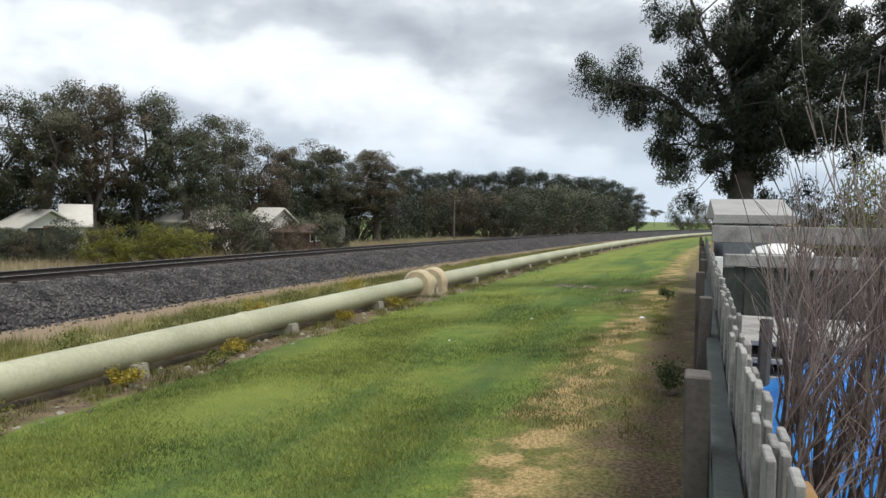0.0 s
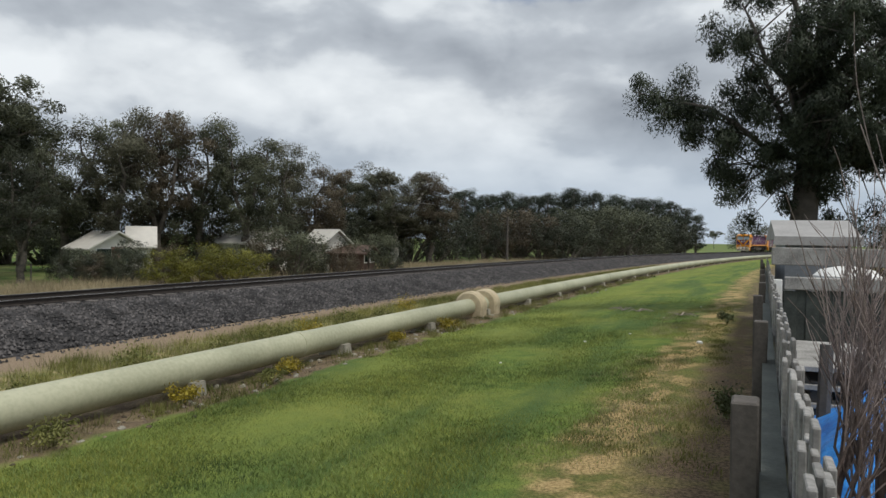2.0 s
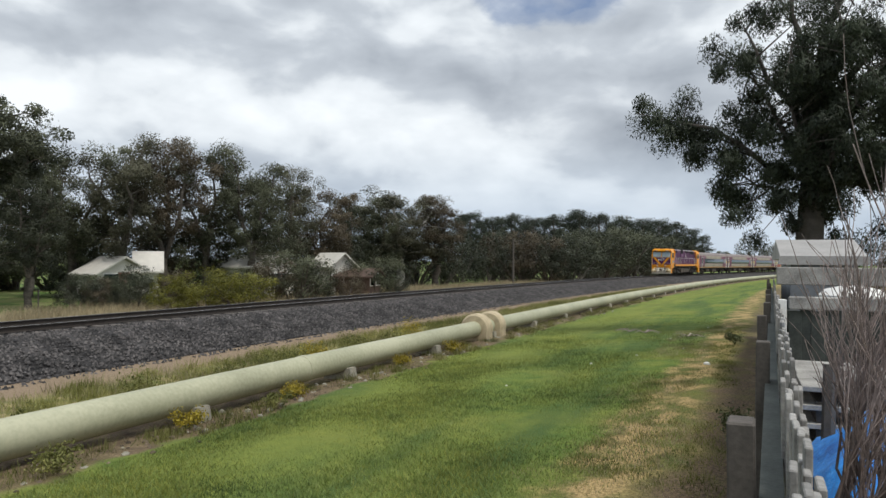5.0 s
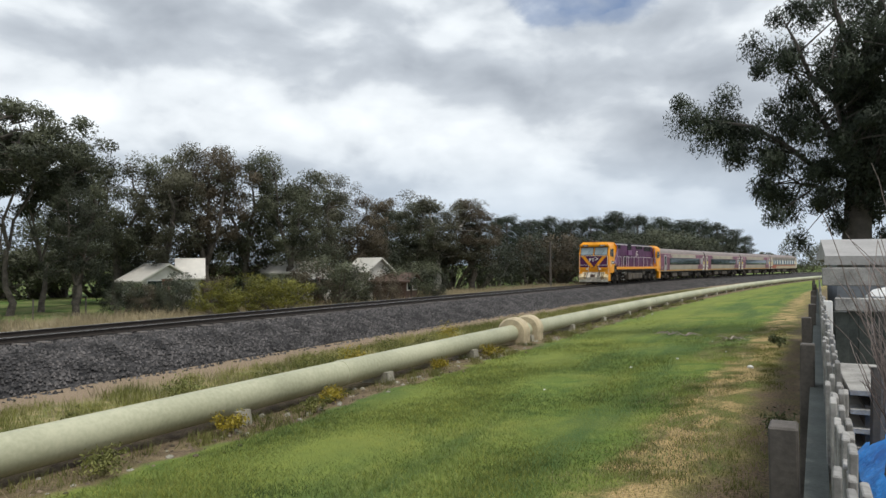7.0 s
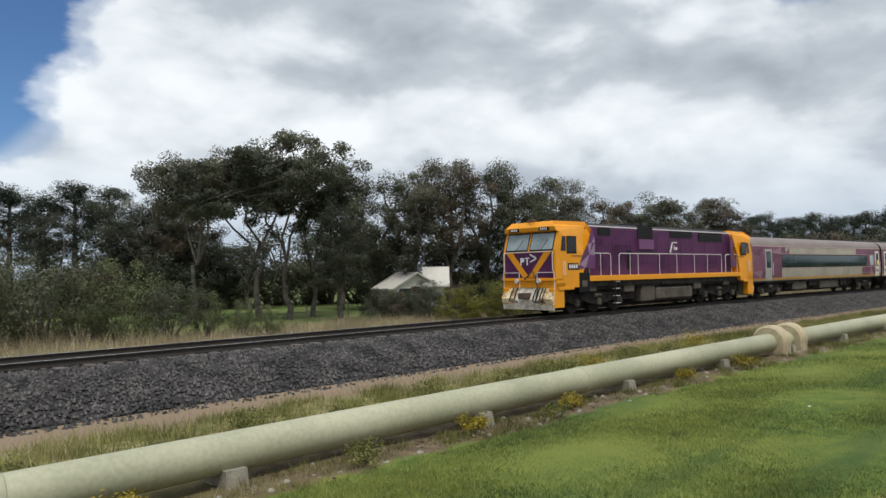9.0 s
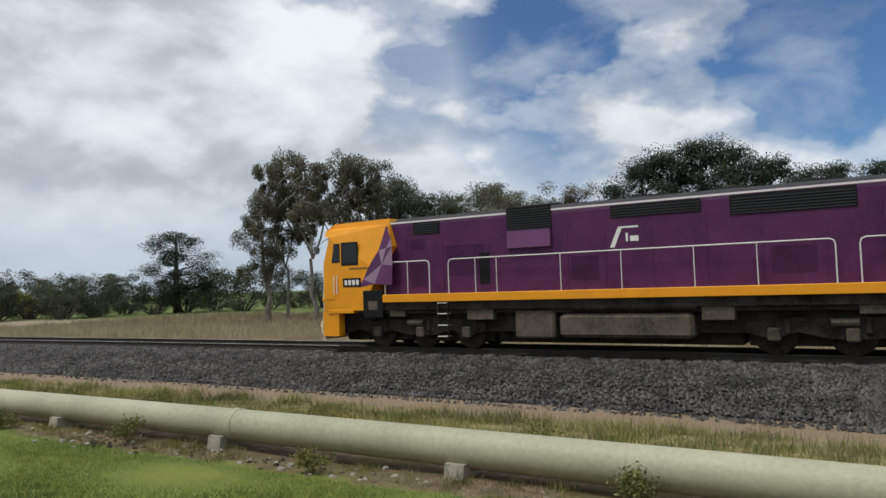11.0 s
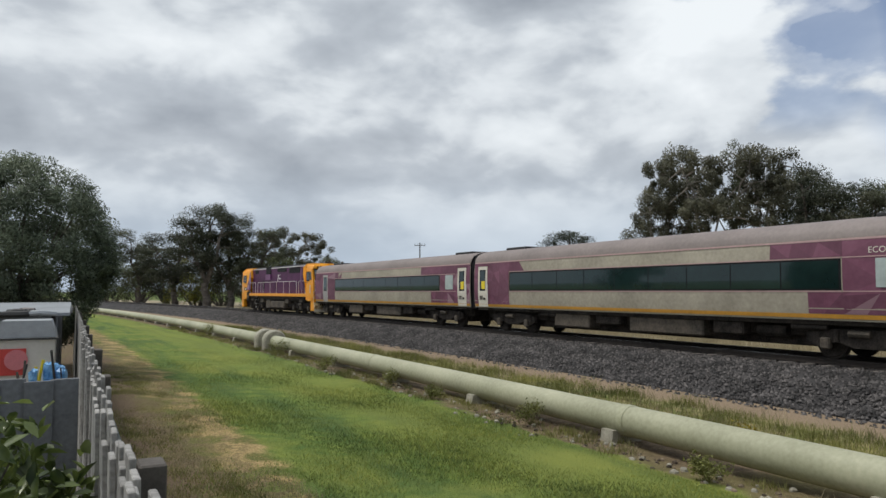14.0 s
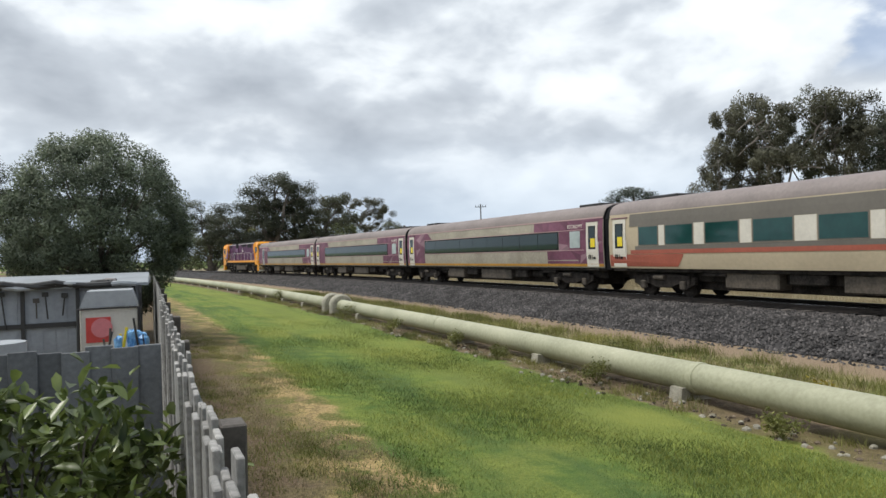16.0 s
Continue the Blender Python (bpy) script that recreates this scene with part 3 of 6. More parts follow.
def build_pipe():
    pl = thing("pipeline", "thick cream-green painted water pipe on concrete blocks beside the railway", "pipe", kind="structure")
    n = 20
    s = -190.0
    cuts = [-190, -150, -110, -75, -35.2, -22.5, -10.3, 2.0, 13.5, 24.6, 48, 72, 100, 130, 160, 200]
    for a, b in zip(cuts, cuts[1:]):
        m = max(2, int((b - a) / 3) + 1)
        def ring(s_, r):
            return [on_line(s_, PQ + r * math.cos(2 * math.pi * j / n), PZ + r * math.sin(2 * math.pi * j / n)) for j in range(n)]
        g = Geo().rings([ring(a + (b - a) * i / (m - 1), PR) for i in range(m)])
        sec = part("pipe_section", g, M["pipe"], pl, smooth=40)
        if a not in (-35.2, 24.6, -190):
            g = Geo().rings([ring(a - 0.09, PR), ring(a - 0.075, PR + 0.016), ring(a + 0.075, PR + 0.016), ring(a + 0.09, PR)])
            part("weld_band", g, M["pipe"], sec, smooth=40)
    # support blocks
    gz = -0.53
    bl = Geo().prism([(-0.40, gz - 0.15), (0.40, gz - 0.15), (0.33, PZ - 0.17), (0.22, PZ - 0.17), (0.12, PZ - 0.25), (-0.12, PZ - 0.25), (-0.22, PZ - 0.17), (-0.33, PZ - 0.17)], -0.16, 0.16, "y")
    me = bl.mesh("support_block", M["concrete"])
    for i in range(-30, 34):
        ob = new("support_block", me)
        ob.parent = pl
        ob.matrix_world = line_pose(-0.3 + 5.13 * i, PQ) @ pose(0, 0, 0, 0, 0, (i * 37 % 7) - 3)
    # the anchor collars
    for s_, mat in ((25.0, M["collar"]), (-35.4, M["concrete"])):
        for o in (-0.72, 0.72):
            pr = [(PQ + 0.56 * math.cos(a), PZ + 0.55 * math.sin(a)) for a in np.linspace(-0.3, math.pi + 0.3, 17)]
            pr = [(PQ + 0.58, -0.75)] + pr + [(PQ - 0.58, -0.75)]
            g = Geo()
            ring = []
            for ds, k_ in ((-0.27, 0.10), (-0.19, 0.0), (0.19, 0.0), (0.27, 0.10)):
                ring.append([on_line(s_ + o + ds, PQ + (q - PQ) * (1 - k_ * 1.2), PZ + (z - PZ) * (1 - k_ * 1.2)) for q, z in pr])
            part("anchor_collar", g.rings(ring), mat, pl, "stout concrete anchor collar", smooth=35)


build_pipe()

# ---- paling fence ----
FTOP = EYE - 0.43


def fence_x(y):
    return 0.15 + (0.041 * y if y > 0 else -0.009 * y)


def fence_pose(y):
    return pose(fence_x(y), y, 0, 0, 0, -2.35 if y > 0 else 0.5)


def build_fence():
    fe = thing("paling_fence", "weathered grey timber paling fence with square posts and rails", "fence", kind="structure")
    rng = random.Random(5)
    post = Geo().box(-0.165, -0.085, -0.06, 0.06, -0.3, FTOP - 0.05, 0.006).mesh("post", M["post"])
    for y in [-26.3, -23.9, -21.5, -19.1, -16.7, -14.3, -11.9, -9.5, -7.1, -4.85, -2.33, 0.0, 2.36, 4.74, 7.15, 9.6, 12.0, 14.4, 16.8, 19.2, 21.6, 24.0]:
        ob = new("post", post)
        ob.parent = fe
        ob.matrix_world = fence_pose(y) @ pose(0 if y > 0 else 0.055, 0, 0 if y > 0 else -0.04, rng.uniform(-1, 1), rng.uniform(-0.8, 0.8), 0)
    for z in (FTOP - 0.30, 0.95, 0.35):
        for y0 in range(-26, 24, 5):
            g = Geo()
            rows = []
            for i in range(6):
                yy = y0 + i
                x = fence_x(yy)
                rows.append([(x - 0.095, yy, z - 0.07), (x - 0.022, yy, z - 0.07), (x - 0.022, yy, z), (x - 0.095, yy, z)])
            part("fence_rail", g.rings(rows), M["rail_timber"], fe, "dark green-grey timber rail")
    # palings: two lapped rows
    meshes = []
    for k_ in range(4):
        w, h = 0.048 + 0.003 * (k_ % 2), FTOP - 0.012 + 0.010 * k_
        meshes.append(Geo().box(-0.009, 0.009, -w, w, 0.04, h, 0.003).mesh("paling", M["paling"]))
    y, i = -9.8, 0
    while y < 12.0:
        back = i % 2
        ob = new("paling", meshes[rng.randrange(4)])
        ob.parent = fe
        ob.matrix_world = fence_pose(y) @ pose(0.0 + 0.021 * back, 0, rng.uniform(-0.015, 0.015) - 0.035 * back, rng.uniform(-0.6, 0.6), rng.uniform(-0.6, 0.6), rng.uniform(-1.5, 1.5))
        y += 0.078
        i += 1
    rest = Geo()
    for y0, y1 in ((-26.4, -9.85), (12.05, 24.2)):
        y = y0
        while y < y1:
            m = fence_pose(y)
            h = FTOP + rng.uniform(0, 0.05)
            g = Geo().box(-0.009, 0.009, -0.049, 0.049, 0.04, h)
            rest.add([m @ Vector(p) for p in g.v], g.f)
            y += 0.105
    tagged(part("far_palings", rest, M["paling"], fe), kind="stuff")


build_fence()

# ---- train ----


def wheelset(parent, y, r, x=0.835):
    for sx in (-1, 1):
        g = Geo()
        prof = [(0.0, r * 0.35), (0.02, r * 0.5), (0.03, r * 0.86), (0.0, r * 0.92), (0.0, r), (-0.12, r), (-0.13, r + 0.03), (-0.16, r + 0.03), (-0.16, r * 0.3)]
        n = 20
        rings = [[(sx * (x + 0.02 + dx), y + rr * math.cos(2 * math.pi * j / n), r + rr * math.sin(2 * math.pi * j / n)) for j in range(n)] for dx, rr in prof]
        w = part("wheel", g.rings(rings), M["under"], parent, "grimy steel wheel", smooth=40)
    part("axle", Geo().tube([(-0.8, y, r), (0.8, y, r)], 0.09, 8), M["under"], parent)


def bogie(parent, y, half, axles, r):
    b = part("bogie", Geo().box(-0.55, 0.55, y - half, y + half, r + 0.05, r + 0.3, 0.03), M["under"], parent, "dark grimy steel bogie frame", fix=True)
    for sx in (-1, 1):
        pr = [(y - half, r + 0.30), (y - half, r + 0.05), (y - half * 0.75, r - 0.12), (y - half * 0.5, r + 0.06), (y - half * 0.2, r - 0.10), (y + half * 0.2, r - 0.10),
              (y + half * 0.5, r + 0.06), (y + half * 0.75, r - 0.12), (y + half, r + 0.05), (y + half, r + 0.30), (y + half * 0.5, r + 0.42), (y - half * 0.5, r + 0.42)]
        part("side_frame", Geo().prism(pr, sx * 1.0, sx * 1.14), M["under"], b)
        for a in axles:
            part("axle_box", Geo().box(sx * 1.05, sx * 1.24, a - 0.15, a + 0.15, r - 0.17, r + 0.17, 0.04), M["tank"], b)
            part("spring", Geo().tube([(sx * 1.14, a + 0.32, r + 0.05), (sx * 1.14, a + 0.32, r + 0.40)], 0.085, 8), M["under"], b)
        part("brake_cylinder", Geo().tube([(sx * 1.18, y - 0.45, r + 0.30), (sx * 1.18, y + 0.15, r + 0.30)], 0.10, 8), M["tank"], b)
    for a in axles:
        wheelset(b, a, r)
    return b


def handrail(parent, y0, y1, x, z0, z1, posts, rad=0.017):
    s = 1 if y1 > y0 else -1
    c = 0.12 * s
    pts = [(x, y0, z0), (x, y0, z1 - 0.12), (x, y0 + c * 0.3, z1 - 0.035), (x, y0 + c, z1), (x, y1 - c, z1), (x, y1 - c * 0.3, z1 - 0.035), (x, y1, z1 - 0.12), (x, y1, z0)]
    g = Geo().tube(pts, rad, 6)
    for p in posts:
        g.tube([(x, p, z0), (x, p, z1)], rad * 0.8, 5)
    part("handrail", g, M["white"], parent, "white tubular handrail", smooth=50)


def poly_panel(parent, name, polys, x, mat, t=0.004, label="", along="x"):
    """Flat painted shapes, given in (y, z) or, along y, in (x, z)."""
    for p in polys:
        ob = part(name, Geo().prism(p, x, x + t, along), mat, parent, label)
    return ob


def facets(rng, y0, y1, z0, z1, ny, nz, slant=0.0):
    """A crazed pattern of triangles that fills a band."""
    pts = {}
    for i in range(ny + 1):
        for j in range(nz + 1):
            dy = 0 if i in (0, ny) else rng.uniform(-0.3, 0.3) * (y1 - y0) / ny
            dz = 0 if j in (0, nz) else rng.uniform(-0.3, 0.3) * (z1 - z0) / nz
            v = j / nz
            pts[i, j] = (y0 + (y1 - y0) * i / ny + dy + slant * (v - 0.5) * (1 if i == ny else 0), z0 + (z1 - z0) * v + dz)
    tri = []
    for i in range(ny):
        for j in range(nz):
            a, b, c, d = pts[i, j], pts[i + 1, j], pts[i + 1, j + 1], pts[i, j + 1]
            tri += [(a, b, c), (a, c, d)] if rng.random() < 0.5 else [(a, b, d), (b, c, d)]
    return tri


def cab(loco, flip, length, label):
    """A driver's cab; its front stands at 0 and faces -y, or it is turned about the loco's middle."""
    L_ = 19.6

    def Y(y):
        return L_ - y if flip else y
    prof = [(0.10, 1.30), (0.06, 1.72), (0.08, 2.90), (0.34, 3.70), (0.16, 3.75), (0.12, 3.92), (0.34, 4.17), (2.70, 4.20), (2.80, 3.90), (length, 3.30), (length - 0.6, 2.55), (length - 1.0, 1.80), (length - 1.1, 1.30)]
    if flip:
        prof = [(0.10, 1.30), (0.06, 1.72), (0.08, 2.90), (0.34, 3.70), (0.16, 3.75), (0.18, 3.90), (0.42, 4.15), (2.3, 4.18), (2.5, 3.90), (2.35, 3.30), (1.95, 2.60), (1.75, 1.80), (1.7, 1.30)]
    w = 1.46
    rings = []
    for x, k_ in ((-w, 0.985), (-w + 0.03, 1.0), (w - 0.03, 1.0), (w, 0.985)):
        r = []
        for y, z in prof:
            zz = z if abs(x) < w - 0.01 else min(z, 4.02)
            xx = x * (0.80 if z > 4.05 else 0.95 if z > 3.85 else 1.0)
            r.append((xx, Y(0.5 + (y - 0.5) * (1.0 if k_ == 1 else 0.995)), zz))
        rings.append(r)
    c = part("cab", Geo().rings(rings), M["yellow_paint"], loco, label)
    for sx in (-1, 1):
        x = sx * (w + 0.001)
        part("side_window", Geo().box(x, x + sx * 0.012, Y(0.92), Y(1.52), 2.83, 3.46, 0.004), M["cab_glass"], c, "dark cab side window")
        part("window_seal", Geo().box(x, x + sx * 0.006, Y(0.86), Y(1.58), 2.77, 3.52), M["black"], c)
        poly_panel(c, "quarter_window", [[(Y(0.44), 2.88), (Y(0.80), 2.88), (Y(0.80), 3.50), (Y(0.55), 3.50)]], x, M["cab_glass"], sx * 0.01)
        part("grab_rail", Geo().tube([(x + sx * 0.05, Y(0.55), 1.85), (x + sx * 0.05, Y(0.55), 2.45)], 0.016, 5).tube([(x + sx * 0.05, Y(0.68), 1.85), (x + sx * 0.05, Y(0.68), 2.45)], 0.016, 5), M["white"], c)
        part("cab_step", Geo().box(x - sx * 0.25, x + sx * 0.02, Y(0.25), Y(1.35), 1.20, 1.33, 0.01), M["yellow_paint"], c)
        part("drip_rail", Geo().box(x, x + sx * 0.02, Y(1.2), Y(2.1), 2.66, 2.685), M["rusty"], c)
    # windscreens lean back between nose and brow
    for x0, x1 in ((-1.28, -0.09), (0.09, 1.28)):
        y0, z0, y1, z1 = 0.085, 2.94, 0.325, 3.67
        n = Vector((0, -0.94, 0.33)) * 0.012
        def corner(x, u, o):
            return (x, Y(y0 + (y1 - y0) * u + n.y * o), z0 + (z1 - z0) * u + n.z * o)
        fr = Geo().rings([[corner(x0 - 0.05, -0.06, o), corner(x1 + 0.05, -0.06, o), corner(x1 + 0.05, 1.03, o), corner(x0 - 0.05, 1.03, o)] for o in (0.2, 1.0)])
        frame_ = part("screen_frame", fr, M["black"], c)
        g = Geo().rings([[corner(x0, 0.02, o), corner(x1, 0.02, o), corner(x1, 0.96, o), corner(x0, 0.96, o)] for o in (0.9, 1.5)])
        part("windscreen", g, M["screen"], frame_, "grey windscreen with sky reflection in its colour")
        part("wiper", Geo().tube([corner((x0 + x1) / 2, 0.0, 2.5), corner((x0 + x1) / 2 + 0.3, 0.6, 2.5)], 0.010, 4), M["black"], frame_)
        xb = (x0 + x1) / 2 + (0.15 if x0 > 0 else -0.15)
        bx = part("number_box", Geo().box(xb - 0.27, xb + 0.27, Y(0.08), Y(0.18), 3.76, 3.91, 0.01), M["black"], c, "black number box")
        g = Geo()
        for k_ in range(4):
            g.box(xb - 0.17 + 0.10 * k_, xb - 0.11 + 0.10 * k_, Y(0.072), Y(0.09), 3.79, 3.88)
        part("number_bar", g, M["white"], bx)
    # nose: purple field, yellow chevron, white emblem
    f0 = Y(0.045)
    s = 1 if flip else -1
    poly_panel(c, "nose_panel", [[(-1.34, 1.76), (1.34, 1.76), (1.34, 2.84), (-1.34, 2.84)]], f0, M["purple"], s * 0.010, "purple nose panel", "y")
    f1 = f0 + s * 0.012
    poly_panel(c, "chevron", [[(-1.26, 2.84), (-0.88, 2.84), (0.02, 1.80), (-0.30, 1.76)], [(1.26, 2.84), (0.88, 2.84), (0.0, 1.78), (0.30, 1.76)]], f1, M["yellow_paint"], s * 0.006, "yellow chevron stripe", "y")
    poly_panel(c, "emblem", [[(-0.44, 2.30), (-0.37, 2.30), (-0.37, 2.62), (-0.44, 2.62)], [(-0.36, 2.42), (-0.23, 2.45), (-0.23, 2.60), (-0.36, 2.62)], [(-0.09, 2.30), (-0.02, 2.30), (-0.02, 2.57), (-0.09, 2.57)], [(-0.19, 2.58), (0.08, 2.58), (0.08, 2.63), (-0.19, 2.63)],
                             [(0.10, 2.80), (0.46, 2.62), (0.46, 2.55), (0.10, 2.73)], [(0.10, 2.40), (0.46, 2.55), (0.46, 2.62), (0.10, 2.47)]],
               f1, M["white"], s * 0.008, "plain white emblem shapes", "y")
    fy = Y(-0.02)
    for sx in (-1, 1):
        part("front_rail", Geo().tube([(sx * 1.36, Y(0.06), 2.0), (sx * 1.36, fy, 2.05), (sx * 1.36, fy, 2.80), (sx * 1.36, Y(0.06), 2.84)], 0.018, 5), M["white"], c)
        part("headlight", Geo().tube([(sx * 0.62, Y(0.09), 1.62), (sx * 0.62, Y(-0.10), 1.62)], 0.10, 12), M["dirty_white"], c, "round headlight")
    part("front_rail", Geo().tube([(-1.3, fy, 2.86), (1.3, fy, 2.86)], 0.014, 5), M["white"], c)
    # platform and plough, close under the nose
    def F(y):
        return Y(y + 0.40)
    b = part("buffer_beam", Geo().box(-1.46, 1.46, F(-0.35), F(0.35), 1.30, 1.55, 0.02), M["yellow_paint"], c, "yellow buffer beam")
    part("footplate", Geo().box(-1.46, 1.46, F(-0.42), F(0.2), 1.62, 1.72, 0.015), M["yellow_paint"], b)
    for sx in (-1, 1):
        g = Geo()
        g.tube([(sx * 1.42, F(-0.38), 1.30), (sx * 1.42, F(-0.40), 1.98), (sx * 0.5, F(-0.40), 1.98), (sx * 0.5, F(-0.38), 1.30)], 0.018, 5)
        g.tube([(sx * 1.42, F(-0.40), 0.55), (sx * 1.42, F(-0.40), 1.30)], 0.018, 5)
        part("platform_rail", g, M["white"], b)
    pl = Geo().prism([(F(-0.30), 1.30), (F(-0.52), 0.75), (F(-0.45), 0.28), (F(-0.36), 0.28), (F(-0.40), 0.75), (F(-0.15), 1.30)], -1.40, 1.40)
    part("plough", pl, M["dirty_white"], b, "dirty white plough with rust streaks")
    for sx in (-1, 1):
        part("plough_cheek", Geo().prism([(F(-0.33), 1.30), (F(-0.56), 0.80), (F(-0.50), 0.52), (F(-0.44), 0.52), (F(-0.48), 0.80), (F(-0.2), 1.30)], sx * 0.72, sx * 1.42), M["grimy_yellow"], b, "yellow plough cheek")
    for sx in (-1, 1):
        part("step_panel", Geo().box(sx * 1.12, sx * 1.44, F(-0.42), F(0.28), 0.38, 1.30, 0.02), M["yellow_paint"], b, "yellow side step")
    part("coupler", Geo().box(-0.17, 0.17, F(-0.95), F(-0.2), 0.78, 1.08, 0.04), M["rusty"], b, "rusty coupler")
    for i, x in enumerate((-0.85, -0.6, 0.45, 0.62, 0.8, 0.95)):
        part("air_hose", Geo().tube([(x, F(-0.38), 1.28), (x + 0.05, F(-0.62), 1.0), (x - 0.04, F(-0.64), 0.72), (x + 0.10, F(-0.55), 0.6)], 0.026, 5), M["black"], b)
    part("cable", Geo().tube([(-0.2, F(-0.42), 1.70), (0.1, F(-0.50), 1.85), (0.3, F(-0.46), 2.05), (0.42, F(-0.44), 1.75), (0.6, F(-0.5), 1.3), (0.62, F(-0.6), 0.8)], 0.03, 6), M["rusty"], b)
    # horns and lamps on the roof
    h = part("air_horn", Geo().tube([(0.1, Y(0.55), 4.22), (0.1, Y(0.15), 4.24)], [0.03, 0.075], 8).tube([(-0.12, Y(0.55), 4.20), (-0.12, Y(0.22), 4.22)], [0.03, 0.065], 8).box(-0.3, 0.3, Y(0.45), Y(0.6), 4.12, 4.18, 0.01), M["rusty"], c)
    part("aerial", Geo().tube([(0.5, Y(1.0), 4.1), (0.5, Y(1.0), 4.45)], 0.012, 4).tube([(-0.5, Y(1.1), 4.1), (-0.5, Y(1.1), 4.6)], 0.012, 4), M["wire"], c)
    return c


def build_loco():
    lo = thing("diesel_locomotive", "purple and yellow diesel locomotive with white handrails heading a passenger train", "locomotive")
    part("underframe", Geo().box(-1.25, 1.25, 0.5, 19.1, 1.15, 1.50, 0.03), M["under"], lo)
    # solid dark blocks added so no light shows through under the body
    part("underbody", Geo().box(-0.95, 0.95, 1.0, 18.7, 0.55, 1.16, 0.02), M["under"], lo, "grimy black block added to fill the underside")
    for y0, y1 in ((0.35, 1.35), (1.55, 6.2), (6.3, 13.4), (13.5, 18.2), (18.3, 19.2)):
        part("traction_gear", Geo().box(-0.62, 0.62, y0, y1, 0.20, 0.60, 0.04), M["under"], lo)
    for sx in (-1, 1):
        # dark plate added to close the bright gap below the cab end
        part("frame_gusset", Geo().prism([(0.35, 1.32), (1.9, 1.32), (1.9, 0.95), (1.35, 0.62), (0.5, 0.45), (0.35, 0.45)], sx * 0.95, sx * 1.05), M["under"], lo)
        part("side_sill", Geo().box(sx * 1.18, sx * 1.36, 2.3, 17.3, 1.30, 1.565, 0.01), M["under"], lo)
        for y0, y1, z0, z1 in ((2.7, 3.3, 1.06, 1.34), (5.6, 6.5, 0.95, 1.34), (12.5, 13.3, 0.92, 1.34), (16.0, 16.7, 1.06, 1.34)):
            part("equipment_box", Geo().box(sx * 1.0, sx * 1.30, y0, y1, z0, z1, 0.02), M["tank"], lo)
    part("deck", Geo().box(-1.46, 1.46, 2.3, 17.9, 1.56, 1.80, 0.012), M["yellow_paint"], lo, "yellow deck edge")
    w = 1.20
    hood = Geo().prism([(-w, 1.80), (w, 1.80), (w, 3.92), (w - 0.07, 4.04), (w - 0.25, 4.10), (-w + 0.25, 4.10), (-w + 0.07, 4.04), (-w, 3.92)], 2.55, 17.35, "y")
    h = part("hood", hood, M["purple"], lo, "purple engine hood")
    part("hood_roof", Geo().prism([(-w + 0.20, 4.09), (w - 0.20, 4.09), (w - 0.4, 4.19), (-w + 0.4, 4.19)], 2.8, 17.2, "y"), M["roof_dark"], h, "dark grey roof")
    for sx in (-1, 1):
        x = sx * (w + 0.002)
        part("gutter_line", Geo().box(x, x + sx * 0.02, 2.75, 7.0, 4.00, 4.045).box(x, x + sx * 0.02, 8.45, 17.2, 4.00, 4.045), M["white"], h, "white line along the roof edge")
        for y0, y1, z0, z1 in ((3.65, 4.65, 3.62, 3.98), (7.02, 8.45, 3.50, 4.16), (10.2, 12.6, 3.66, 3.98), (13.3, 16.1, 3.50, 3.98)):
            gr = part("grille", Geo().box(x, x + sx * 0.018, y0, y1, z0, z1), M["black"], h, "black intake grille")
            g = Geo()
            for i in range(int((z1 - z0) / 0.07)):
                g.box(x + sx * 0.016, x + sx * 0.032, y0 + 0.03, y1 - 0.03, z0 + 0.02 + i * 0.07, z0 + 0.045 + i * 0.07)
            part("slat", g, M["roof_dark"], gr)
        part("exhaust_bulge", Geo().prism([(7.05, 3.02), (8.42, 3.02), (8.42, 3.50), (7.05, 3.50)], x - sx * 0.02, x + sx * 0.10), M["bulge"], h, "slightly paler bulged panel")
        for y0, y1, z0, z1 in ((3.5, 4.1, 3.2, 3.5), (3.5, 4.1, 2.05, 2.75), (4.85, 6.2, 2.35, 3.25), (9.0, 9.8, 2.1, 2.7), (14.2, 15.2, 2.1, 2.7)):
            z, g = z0, Geo()
            while z < z1:
                g.box(x, x + sx * 0.014, y0, y1, z, z + 0.022)
                z += 0.065
            part("louvre_panel", g, M["purple"], h)
        g = Geo()
        for y in (3.35, 4.75, 6.4, 8.9, 10.0, 11.3, 12.7, 14.0, 15.4, 16.6):
            part("door_seam", Geo().box(x, x + sx * 0.008, y, y + 0.025, 1.85, 3.45), M["purple"], h)
        part("hood_door_lock", Geo().box(x, x + sx * 0.02, 6.05, 6.40, 2.05, 2.95, 0.01), M["black"], h)
        poly_panel(h, "emblem", [[(10.15, 2.88), (10.28, 2.88), (10.52, 3.42), (10.40, 3.42)], [(10.40, 3.42), (10.95, 3.42), (10.95, 3.37), (10.40, 3.37)],
                                 [(10.60, 3.02), (10.66, 3.02), (10.66, 3.24), (10.60, 3.24)], [(10.72, 3.02), (10.95, 3.02), (10.95, 3.16), (10.72, 3.16)]], x, M["white"], sx * 0.008, "plain white emblem shapes")
        hx = sx * 1.40
        handrail(lo, 2.62, 4.35, hx, 1.80, 2.80, (3.52,))
        handrail(lo, 5.05, 15.6, hx, 1.80, 2.80, (6.0, 6.72, 8.75, 10.5, 12.4, 13.9))
        handrail(lo, 16.1, 17.6, hx, 1.80, 2.80, (16.85,))
